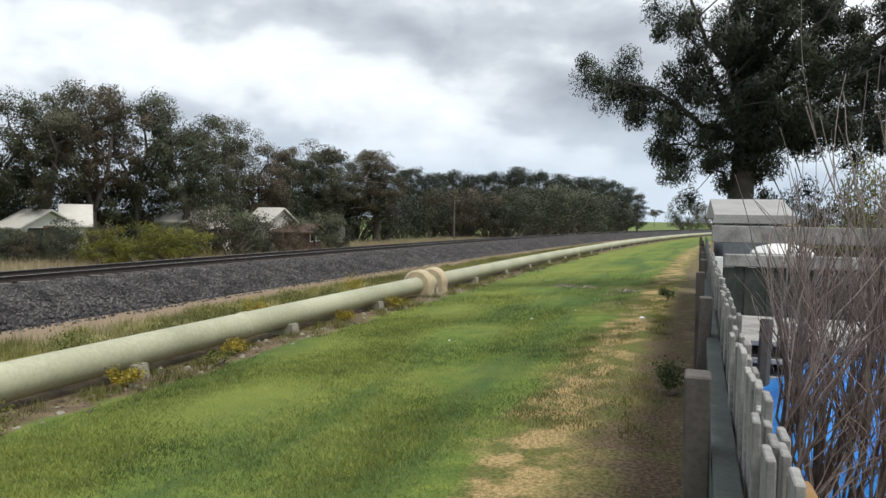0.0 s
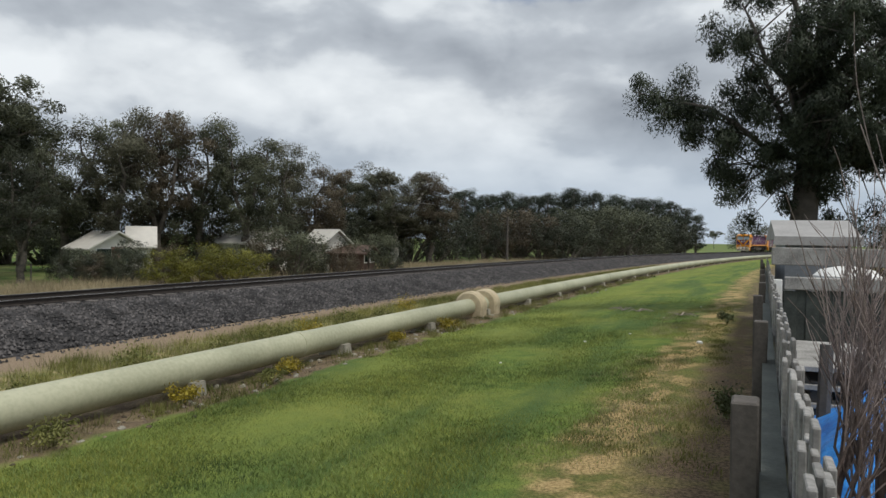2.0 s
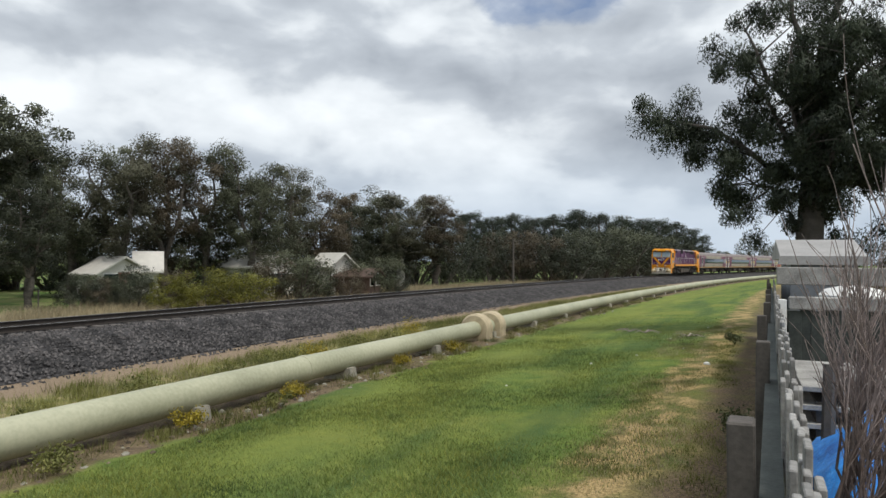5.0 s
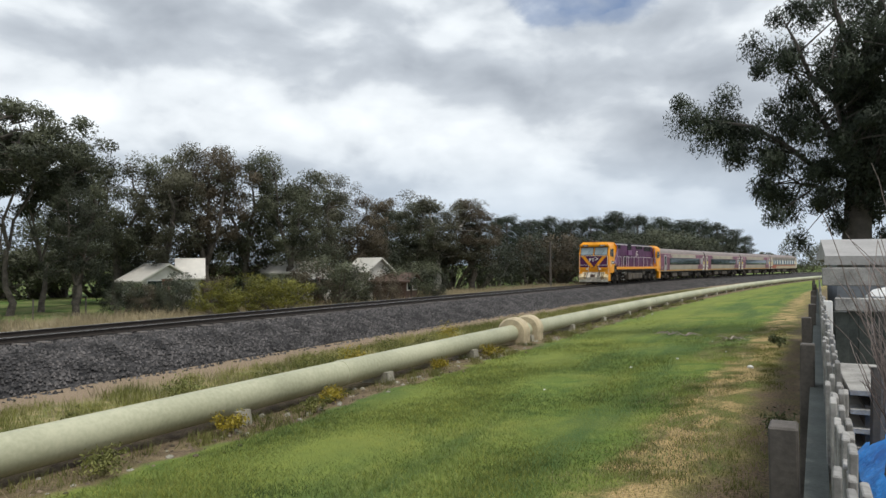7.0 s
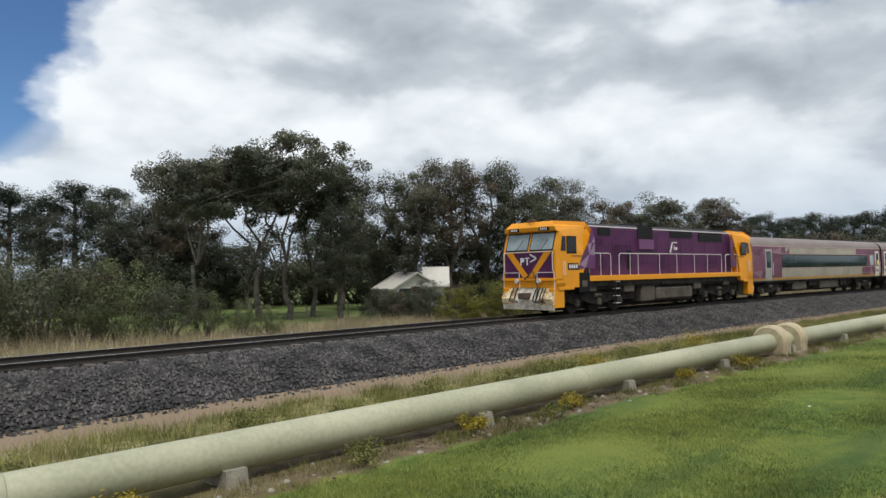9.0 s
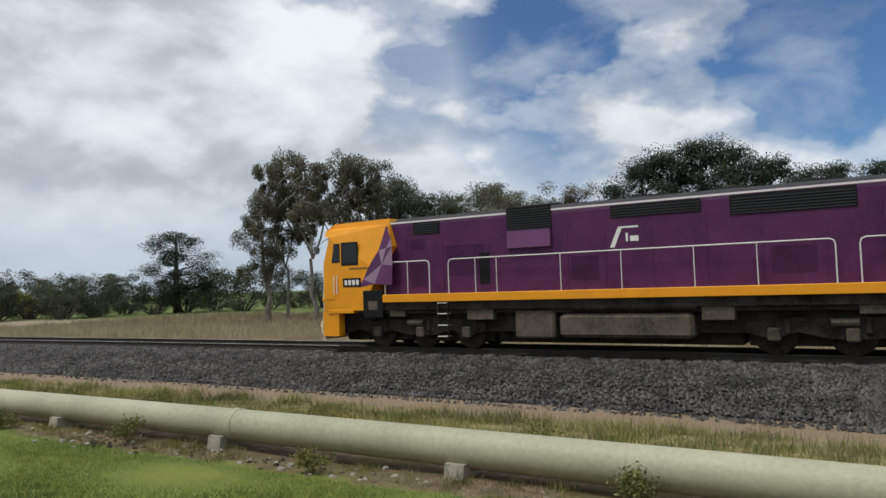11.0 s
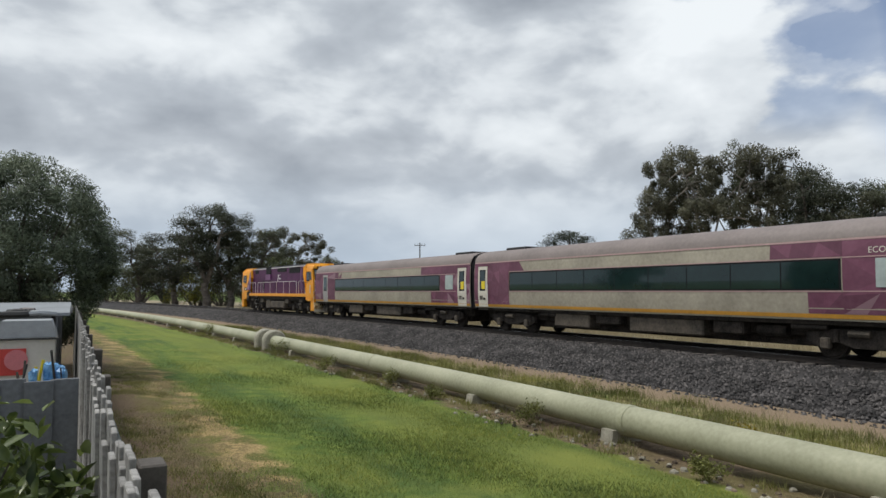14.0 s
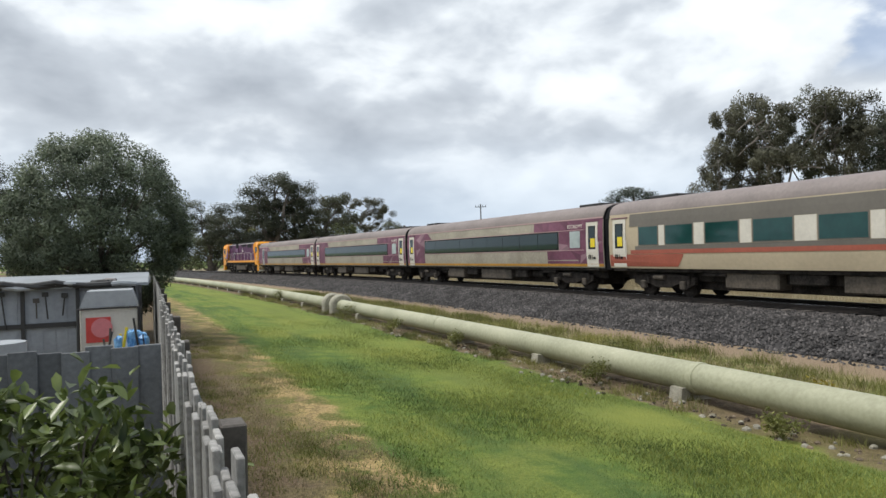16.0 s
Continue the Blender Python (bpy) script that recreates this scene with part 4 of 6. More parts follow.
        st = part("side_steps", Geo().box(sx * 1.40, sx * 1.45, 4.62, 4.65, 0.35, 1.55).box(sx * 1.40, sx * 1.45, 4.99, 5.02, 0.35, 1.55), M["under"], lo)
        for z in (0.42, 0.78, 1.15, 1.50):
            part("step", Geo().box(sx * 1.28, sx * 1.46, 4.64, 5.00, z, z + 0.022), M["white"], st)
        rng = random.Random(4)
        P = {"a": (2.78, 3.95), "b": (2.95, 3.55), "c": (2.98, 3.28), "d": (2.45, 3.20), "e": (2.10, 2.80), "f": (1.78, 2.30), "g": (1.55, 2.05), "h": (2.25, 2.15), "i": (2.95, 2.10), "j": (2.98, 2.70), "k": (2.55, 2.75), "l": (2.75, 3.25)}
        tri = [[P[c] for c in k_] for k_ in ("abl", "blc", "adl", "dlk", "lck", "ckj", "dek", "efk", "fhk", "fgh", "khj", "hij")]
        for i, t_ in enumerate(tri):
            poly_panel(lo, "livery_facet", [t_], sx * 1.462, M["pale_lilac" if i in (1, 3, 5, 8) else "lilac"], sx * 0.005, "pale lilac livery triangle" if i in (1, 3, 5, 8) else "purple livery triangle")
        poly_panel(lo, "livery_facet", [[(19.6 - y, z) for y, z in t_] for t_ in ([P["a"], P["b"], P["l"]], [P["b"], P["l"], P["c"]], [P["a"], P["d"], P["l"]], [P["l"], P["c"], P["k"]], [P["c"], P["k"], P["j"]], [P["k"], P["h"], P["j"]], [P["h"], P["i"], P["j"]])], sx * 1.462, M["lilac"], sx * 0.005)
        part("number_plate", Geo().box(sx * 1.462, sx * 1.478, 0.92, 1.68, 2.08, 2.36, 0.004), M["black"], lo, "black plate with white bars")
        g = Geo()
        for k_ in range(4):
            g.box(sx * 1.476, sx * 1.484, 1.00 + 0.165 * k_, 1.11 + 0.165 * k_, 2.14, 2.30)
        part("number_bar", g, M["white"], lo)
        part("cab_undercut", Geo().box(sx * 1.40, sx * 1.468, 1.75, 2.55, 1.05, 1.95, 0.01), M["black"], lo)
        part("sandbox", Geo().box(sx * 1.38, sx * 1.474, 1.95, 2.35, 1.30, 1.62, 0.02), M["tank"], lo)
        part("air_tank", Geo().tube([(sx * 1.2, 9.0, 1.34), (sx * 1.2, 12.4, 1.34)], 0.17, 12), M["under"], lo, smooth=40)
    part("fuel_tank", Geo().box(-1.28, 1.28, 7.2, 8.45, 0.38, 1.25, 0.06), M["tank"], lo, "grimy fuel tank")
    part("fuel_tank", Geo().box(-1.32, 1.32, 8.6, 12.3, 0.42, 1.12, 0.10), M["tank"], lo, "grimy fuel tank")
    for y in (11.0, 13.2, 15.2):
        part("radiator_fan", Geo().tube([(0, y, 4.15), (0, y, 4.27)], 0.62, 20), M["roof_dark"], h)
    part("exhaust_stack", Geo().box(-0.35, 0.35, 7.1, 8.4, 4.1, 4.30, 0.03), M["black"], h)
    cab(lo, False, 3.0, "yellow driver's cab")
    cab(lo, True, 2.6, "yellow rear cab")
    for ob in lo.children_recursive:
        for v in ob.data.vertices:
            z = v.co.z
            v.co.x *= 1.06
            v.co.z = 1.50 + (z - 1.56) * 1.055 if z > 1.56 else z * 0.962
    bogie(lo, 3.75, 2.35, (2.05, 3.75, 5.45), 0.52)
    bogie(lo, 15.85, 2.35, (14.15, 15.85, 17.55), 0.52)
    return lo


COACH_L = 22.85


def coach_shell(co, side_mat, roof_mat):
    body = [(1.40, 1.12), (1.455, 1.45), (1.47, 2.2), (1.455, 3.0), (1.41, 3.42)]
    sh = body + [(-x, z) for x, z in reversed(body)]
    part("body", Geo().prism(sh, 0.0, COACH_L, "y"), side_mat, co, smooth=30)
    rf = [(1.412, 3.42), (1.37, 3.60), (1.22, 3.80), (0.9, 3.95), (0.45, 4.03), (0.0, 4.06)]
    rf = rf + [(-x, z) for x, z in reversed(rf[:-1])]
    roof = part("roof", Geo().prism(rf, 0.0, COACH_L, "y"), roof_mat, co, "dull pinkish-grey curved roof", smooth=40)
    for y in (1.6, 19.9):
        part("roof_unit", Geo().box(-0.55, 0.55, y, y + 1.7, 4.00, 4.13, 0.03), M["roof_dark"], roof)
    part("underframe", Geo().box(-1.3, 1.3, 0.1, COACH_L - 0.1, 0.98, 1.13, 0.02), M["under"], co)
    for y0, y1, z0, mat in ((6.3, 8.6, 0.42, "tank"), (9.0, 10.4, 0.62, "under"), (10.9, 14.4, 0.42, "tank"), (14.8, 16.0, 0.55, "under")):
        part("equipment_box", Geo().box(-1.22, 1.22, y0, y1, z0, 1.0, 0.05), M[mat], co)
    # two long plain blocks fill the middle of the underside
    part("underbody", Geo().box(-0.6, 0.6, 1.2, COACH_L - 1.2, 0.30, 0.64, 0.03), M["under"], co)
    part("underbody", Geo().box(-0.85, 0.85, 0.5, COACH_L - 0.5, 0.62, 1.0, 0.02), M["under"], co, "black grimy block along the underside")
    for y in (0.0, COACH_L):
        part("coach_end", Geo().prism([(-1.405, 1.10), (1.405, 1.10), (1.46, 2.2), (1.42, 3.42), (1.22, 3.79), (0.45, 4.02), (-0.45, 4.02), (-1.22, 3.79), (-1.42, 3.42), (-1.46, 2.2)], y - 0.025 if y else y - 0.03, y + 0.03 if y else y + 0.025, "y"), M["black"], co, "black coach end")
    for sx in (-1, 1):
        for y in (5.3, 17.7):
            part("pipe_run", Geo().tube([(sx * 1.2, y, 0.9), (sx * 1.2, y + 1.1, 0.9)], 0.08, 6), M["under"], co)
    part("air_tank", Geo().tube([(0.9, 16.4, 0.75), (0.9, 17.4, 0.75)], 0.2, 10), M["under"], co)
    bogie(co, 3.0, 1.75, (1.85, 4.15), 0.46)
    bogie(co, COACH_L - 3.0, 1.75, (COACH_L - 4.15, COACH_L - 1.85), 0.46)
    for y0, y1 in ((-0.20, 0.02), (COACH_L - 0.02, COACH_L + 0.20)):
        g = Geo()
        n = 3
        for i in range(n):
            a = y0 + (y1 - y0) * i / n
            g.prism([(-1.36, 1.05), (1.36, 1.05), (1.39, 3.3), (1.15, 3.78), (0.5, 3.98), (-0.5, 3.98), (-1.15, 3.78), (-1.39, 3.3)], a, a + 0.06, "y")
        part("gangway_bellows", g, M["black"], co, "black rubber gangway bellows")
    for y0, y1 in ((-0.22, 0.3), (COACH_L - 0.3, COACH_L + 0.22)):
        part("buffer_gear", Geo().box(-0.2, 0.2, y0, y1, 0.75, 1.05, 0.03), M["under"], co)


def side_x(z):
    return float(np.interp(z, [1.12, 1.45, 2.2, 3.0, 3.42], [1.40, 1.455, 1.47, 1.455, 1.41]))


def skin(geo, sx, poly, off, thick):
    """A painted or glazed shape that lies on the bowed side."""
    geo.rings([[(sx * (side_x(z) + o), y, z) for y, z in poly] for o in (off, off + thick)])
    return geo


def rect(y0, y1, z0, z1, n=3):
    zs = [z0 + (z1 - z0) * i / n for i in range(n + 1)]
    return [(y0, z) for z in zs] + [(y1, z) for z in reversed(zs)]


def coach_door(co, sx, y0, y1, grey=False, sign=True):
    mat = M["cream"] if not grey else M["iron"]
    d = part("door", skin(Geo(), sx, rect(y0, y1, 1.17, 3.20), 0.006, 0.022), mat, co, "cream passenger door" if not grey else "pale grey end door")
    part("window_seal", skin(Geo(), sx, rect(y0 + 0.16, y1 - 0.16, 1.97, 3.03), 0.024, 0.004), M["black"], d)
    part("door_window", skin(Geo(), sx, rect(y0 + 0.21, y1 - 0.21, 2.02, 2.98), 0.026, 0.006), M["glass"], d)
    if sign:
        part("door_sign", skin(Geo(), sx, rect(y0 + 0.34, y1 - 0.19, 2.06, 2.46), 0.033, 0.004), M["sign_yellow"], d, "yellow square sign")
        g = Geo()
        for a, b in ((y0 + 0.14, y0 + 0.18), (y0 + 0.23, y0 + 0.32), (y0 + 0.40, y0 + 0.44), (y0 + 0.50, y0 + 0.66)):
            skin(g, sx, rect(a, b, 1.52, 1.72 if b - a < 0.1 else 1.62, 1), 0.029, 0.003)
        part("emblem", g, M["black"], d, "small dark emblem shapes")
    part("door_rail", Geo().tube([(sx * (side_x(2) + 0.05), y1 + 0.08, 1.5), (sx * (side_x(2.2) + 0.05), y1 + 0.08, 2.3)], 0.014, 5), M["white"], d)
    part("door_step", Geo().box(sx * 1.30, sx * 1.46, y0, y1, 1.02, 1.07), M["under"], d)
    part("door_canopy", skin(Geo(), sx, rect(y0 - 0.1, y1 + 0.1, 3.24, 3.28, 1), 0.0, 0.035), M["maroon"], d)


def build_coach(first, seed):
    co = thing("passenger_coach", "beige-grey passenger coach with a dark window band and maroon faceted ends", "railway coach", group="coaches of the train")
    coach_shell(co, M["coach"], M["coach_roof"])
    rng = random.Random(seed)
    for sx in (1, -1):
        part("cantrail_line", skin(Geo(), sx, rect(0.05, COACH_L - 0.05, 3.36, 3.41, 1), 0.008, 0.012), M["pinkline"], co)
        part("sill_line", skin(Geo(), sx, rect(0.05, COACH_L - 0.05, 1.18, 1.30, 1), 0.010, 0.008), M["orange"], co, "orange line along the sill")
        b0, b1 = (4.2, 19.7) if first else (3.2, 19.4)
        band = part("window_band", skin(Geo(), sx, rect(b0, b1, 1.97, 2.86), 0.003, 0.006), M["black"], co, "dark window band")
        n = 9
        for i in range(n):
            a = b0 + 0.05 + (b1 - b0 - 0.1) * i / n
            part("window_pane", skin(Geo(), sx, rect(a + 0.02, a + (b1 - b0 - 0.1) / n - 0.02, 2.02, 2.81), 0.010, 0.006), M["glass"], band)
        g = Geo()
        skin(g, sx, rect(b0, b1, 2.87, 2.90, 1), 0.003, 0.008)
        skin(g, sx, rect(b0, b1, 1.93, 1.96, 1), 0.003, 0.008)
        part("band_edge", g, M["pinkline"], co)
        for z in (1.93, 2.87):
            part("end_line", skin(Geo(), sx, rect(b1 + 0.05, 21.45, z, z + 0.03, 1), 0.018, 0.004), M["pinkline"], co)
        if sx > 0 and not first:
            tx = bpy.data.curves.new("class_lettering", "FONT")
            tx.body, tx.size, tx.extrude = "ECONOMY", 0.235, 0.003
            tx.materials.append(M["cream"])
            ob = new("class_lettering", tx)
            ob.parent = co
            ob.matrix_local = Matrix(((0, 0, 1, side_x(3.1) + 0.022), (1, 0, 0, 20.15), (0, 1, 0, 2.98), (0, 0, 0, 1))) @ pose(0, 0, 0, -4, 0, 0)
        for lo_, hi, sl in ((0.03, b0 - 0.04, -0.9), (b1 + 0.04, COACH_L - 0.03, 0.0)):
            nx = 3 if first and lo_ < 1 else 4
            for t_ in facets(rng, lo_, hi, 1.31, 3.35, nx, 4):
                part("livery_facet", skin(Geo(), sx, t_, 0.010, 0.005), M["pale_maroon" if rng.random() < 0.12 else "maroon"], co)
        for t_ in facets(rng, b0 - 0.04, b0 + 1.2, 2.91, 3.35, 2, 1) [:3] + facets(rng, b1 - 2.2, b1 + 0.04, 2.91, 3.35, 3, 1) + facets(rng, b1 - 1.0, b1 + 0.04, 1.31, 1.92, 2, 1):
            part("livery_facet", skin(Geo(), sx, t_, 0.010, 0.005), M["maroon"], co)
        part("small_window", skin(Geo(), sx, rect(20.35, 21.15, 2.05, 2.83), 0.017, 0.012), M["pale_glass"], co, "pale frosted window")
        coach_door(co, sx, 21.62, 22.46)
        if first:
            coach_door(co, sx, 1.75, 2.70, grey=True, sign=False)
        else:
            coach_door(co, sx, 0.40, 1.26)
    return co


def build_old_coach():
    co = thing("passenger_coach", "older cream and brown passenger coach with separate windows", "railway coach", group="coaches of the train")
    coach_shell(co, M["coach_old"], M["coach_roof"])
    for sx in (1, -1):
        part("upper_band", skin(Geo(), sx, rect(1.40, COACH_L - 1.40, 2.86, 3.38, 2), 0.006, 0.006), M["coach_brown"], co, "grey-brown upper band")
        part("lower_band", skin(Geo(), sx, rect(1.75, COACH_L - 1.75, 1.88, 2.04, 1), 0.006, 0.006), M["coach_brown"], co)
        part("red_line", skin(Geo(), sx, rect(1.45, COACH_L - 1.45, 1.72, 1.88, 1), 0.006, 0.008), M["red_line"], co, "red waist line")
        part("red_panel", skin(Geo(), sx, [(0.05, 1.2), (4.2, 1.2), (4.30, 1.32), (4.41, 1.45), (4.50, 1.58), (4.55, 1.70), (0.05, 1.70), (0.05, 1.58), (0.05, 1.45), (0.05, 1.32)], 0.008, 0.006), M["red_line"], co, "faded red end panel")
        stops = [(1.95, 1.22), (3.54, 1.55), (5.65, 1.62), (7.82, 1.64), (10.30, 1.66), (12.45, 1.64), (14.60, 1.64), (16.75, 1.62), (18.80, 1.50)]
        for (y, w), (y2, w2) in zip(stops, stops[1:] + [(20.8, 0)]):
            fr = part("window_frame", skin(Geo(), sx, rect(y, y + w, 2.05, 2.86), 0.003, 0.008), M["coach_brown"], co)
            part("window_pane", skin(Geo(), sx, rect(y + 0.05, y + w - 0.05, 2.09, 2.82), 0.009, 0.006), M["teal_glass"], fr)
            part("cream_panel", skin(Geo(), sx, rect(y + w + 0.03, y2 - 0.03, 2.05, 2.85), 0.004, 0.006), M["cream"], co)
        coach_door(co, sx, 0.28, 1.14)
        coach_door(co, sx, COACH_L - 1.28, COACH_L - 0.42)
    return co


loco = build_loco()
coaches = [build_coach(True, 1), build_coach(False, 2), build_coach(False, 3), build_old_coach()]

# ---- trees ----


def limb_path(a, b, rng, sag=0.0, n=4):
    a, b = Vector(a), Vector(b)
    pts = []
    for i in range(n + 1):
        u = i / n
        p = a.lerp(b, u)
        p.z += sag * (b - a).length * math.sin(math.pi * u)
        if 0 < i < n:
            p += Vector((rng.uniform(-1, 1), rng.uniform(-1, 1), rng.uniform(-0.5, 0.5))) * 0.05 * (b - a).length
        pts.append(p)
    return pts


def tree_meshes(kind, seed):
    """Trunk and crown of a tree 10 m tall; kinds differ in habit."""
    rng = random.Random(seed)
    nr = np.random.default_rng(seed)
    trunk, cent = Geo(), []
    clumps = []   # centre, radius, flattening
    if kind in ("gum", "open", "airy"):
        forks = rng.randint(3, 4)
        base = 2.2 if kind == "gum" else 2.8
        trunk.tube(limb_path((0, 0, -0.3), (rng.uniform(-.3, .3), rng.uniform(-.3, .3), base), rng), [0.34, 0.28, 0.25, 0.23, 0.22] if kind == "gum" else [0.16, 0.125, 0.10, 0.085, 0.075], 8)
        top = Vector((0, 0, base))
        for k_ in range(forks):
            a = 6.28 * k_ / forks + rng.uniform(-.5, .5)
            out = rng.uniform(0.9, 2.4)
            tip = Vector((math.cos(a) * out, math.sin(a) * out, rng.uniform(7.9, 9.3) - 0.30 * out ** 2))
            path = limb_path(top, tip, rng, 0.05, 5)
            trunk.tube(path, [0.15, 0.13, 0.10, 0.08, 0.05, 0.03] if kind == "gum" else [0.058, 0.050, 0.042, 0.034, 0.025, 0.013], 6)
            for m_ in range(3):
                clumps.append((tip + Vector((rng.gauss(0, .3), rng.gauss(0, .3), rng.uniform(-0.2, 0.25))), rng.uniform(0.5, 0.75) * (1.0 if kind == "gum" else 0.75), 0.88))
            for j in range({"gum": 15, "open": 13, "airy": 11}[kind]):
                u = rng.uniform({"gum": 0.12, "open": 0.60, "airy": 0.34}[kind], 1.0)
                p = path[0].lerp(path[-1], u)
                off = Vector((rng.gauss(0, 1), rng.gauss(0, 1), rng.uniform(-0.5, 0.7))).normalized() * rng.uniform(0.6, 2.1) * (1.2 - 0.45 * u)
                c = p + off
                c.z = min(c.z, 9.6 - 0.12 * (c.x ** 2 + c.y ** 2))
                trunk.tube(limb_path(p, c, rng, 0.06, 3), [0.05, 0.04, 0.025, 0.012], 4)
                for m_ in range(2):
                    clumps.append((c + Vector((rng.gauss(0, .38), rng.gauss(0, .38), rng.gauss(0, .22))), rng.uniform(0.34, 0.82) * {"gum": 1.0, "open": 0.80, "airy": 0.64}[kind], 0.88))
        per, size, asp, droop = {"gum": 250, "open": 270, "airy": 190}[kind], 0.076, 0.33, 0.8
    elif kind in ("pine", "bare_pine"):
        trunk.tube([(0, 0, -0.3), (0.05, 0.1, 4), (0, 0, 9.4)], [0.26, 0.18, 0.05], 7)
        for j in range(96 if kind == "pine" else 58):
            z = rng.uniform(0.9, 9.5) if kind == "pine" else 9.5 - 5.4 * rng.random() ** 1.25
            r = (0.35 + 1.9 * math.sin(min(1, (10.6 - z) / 5.5) * 1.5)) * rng.uniform(0.25, 1.05)
            a = rng.uniform(0, 6.28)
            c = Vector((math.cos(a) * r, math.sin(a) * r, z + 0.25 * r))
            if j % 2:
                trunk.tube([(0, 0, z - 0.4), (c.x, c.y, c.z)], [0.05, 0.015], 4)
            clumps.append((c, rng.uniform(0.40, 0.95), rng.uniform(0.6, 0.95)))
        per, size, asp, droop = 190, 0.092, 0.28, -0.2
    elif kind == "round":
        trunk.tube([(0, 0, -0.3), (0.05, 0, 3.0)], [0.35, 0.25], 8)
        for j in range(440):
            d = Vector((rng.gauss(0, 1), rng.gauss(0, 1), rng.gauss(0, 1))).normalized() * (rng.uniform(0.92, 0.99) if j % 4 else rng.uniform(0.3, 0.9))
            c = Vector((d.x * 3.5, d.y * 3.5, 5.0 + d.z * 4.2))
            clumps.append((c, rng.uniform(0.42, 0.68), 0.95))
            if j % 9 == 0:
                trunk.tube(limb_path((0, 0, 2.6), c, rng, 0.05, 3), [0.09, 0.06, 0.04, 0.02], 4)
        per, size, asp, droop = 300, 0.066, 0.40, 0.2
    else:  # bush
        for j in range(44):
            a, rr = rng.uniform(0, 6.28), math.sqrt(rng.random()) * 4.2
            z = rng.uniform(1.2, 8.6) * (1 - 0.45 * (rr / 4.2) ** 2)
            c = Vector((math.cos(a) * rr, math.sin(a) * rr, z))
            if j % 3 == 0:
                trunk.tube(limb_path((c.x * 0.15, c.y * 0.15, -0.2), c, rng, 0.03, 3), [0.14, 0.10, 0.06, 0.03], 5)
            clumps.append((c, rng.uniform(0.8, 1.45), 0.95))
        per, size, asp, droop = 160, 0.15, 0.36, 0.1
    mid = np.mean([c for c, r, fl in clumps], axis=0)
    outs = []
    for c, r, fl in clumps:
        d = nr.normal(size=(per, 3))
        d /= np.linalg.norm(d, axis=1)[:, None]
        far = (np.array(c) - mid) / 4.0
        outs.append(d * 0.75 + far * 0.55 + np.array([0, 0, 0.12]))
        d *= (nr.random(per) ** 0.45)[:, None] * r
        d[:, 2] *= fl
        cent.append(d + np.array(c))
    v, f, nrm = leaves(np.concatenate(cent), size, asp, nr, droop, np.concatenate(outs))
    k_ = 10.0 / float(np.quantile(v[:, 2], 0.995))
    trunk.v = [(x * k_, y * k_, z * k_) for x, y, z in trunk.v]
    return trunk, v * k_, f, nrm


PROTO = {}


def proto(kind, seed, leaf, bark):
    key = (kind, seed, leaf, bark)
    if key not in PROTO:
        g, v, f, nrm = tree_meshes(kind, seed)
        PROTO[key] = (g.mesh("trunk", M[bark], 60, fix=False), arrays_mesh("crown", v, f, M[leaf], nrm))
    return PROTO[key]


def plant(name, az, el, dist, kind, leaf, label, wide=1.0, seed=0, bark="bark", group="", category="tree", turn=None):
    """Stands a tree in the direction az at that distance, its top at the elevation el as the lens sees it."""
    x, y = -math.sin(radians(az)) * dist, math.cos(radians(az)) * dist
    gz = ground_z(x, y)
    h = (EYE + dist * math.tan(radians(el)) - gz) / 9.9
    t = thing(name, label, category, Matrix.LocRotScale((x, y, gz), Euler((0, 0, (az * 1.7 if turn is None else radians(turn)))), (h * wide, h * wide, h)), group)
    tm, cm = proto(kind, seed, leaf, bark)
    for n_, me in (("trunk", tm), ("crown", cm)):
        ob = new(n_, me)
        ob.parent = t
    return t


GUM = "tall grey-green gum tree with forked trunk and open crown"
PINE = "dark green pine in a windbreak row"
LOW = "low bushy dark tree under the taller ones"
trees = [  # az, el, dist, kind, leaf, wide, seed, bark
    (50.8, 8.0, 60, "gum", "gum", 1.0, 1, "bark"), (47.6, 9.0, 58, "gum", "gum_grey", 1.05, 2, "bark"), (44.4, 8.9, 60, "gum", "rust", 1.0, 3, "bark"), (41.4, 8.2, 62, "gum", "gum", 1.0, 1, "bark"),
    (38.0, 8.6, 60, "gum", "gum", 1.05, 2, "bark"), (35.4, 7.1, 66, "gum", "gum_grey", 0.95, 3, "bark"), (32.8, 5.6, 70, "gum", "rust", 1.1, 1, "bark"), (53.4, 7.0, 63, "gum", "gum", 1.0, 3, "bark"),
    (30.0, 5.1, 78, "gum", "dark", 1.2, 2, "bark"), (26.2, 5.5, 82, "gum", "gum_grey", 1.6, 1, "pale_bark"), (23.4, 5.1, 84, "gum", "rust", 1.3, 3, "bark"), (28.0, 4.9, 80, "gum", "gum", 1.3, 3, "bark"),
]
pines_far = [(20.5, 3.9, 120), (18.7, 3.5, 124), (17.2, 3.75, 122), (15.4, 3.5, 126), (13.8, 3.7, 126), (11.7, 4.1, 128), (10.2, 3.8, 130), (8.4, 3.6, 155), (6.8, 3.4, 165), (5.6, 3.3, 170), (4.3, 3.1, 178), (3.2, 2.6, 190), (2.4, 2.1, 200)]
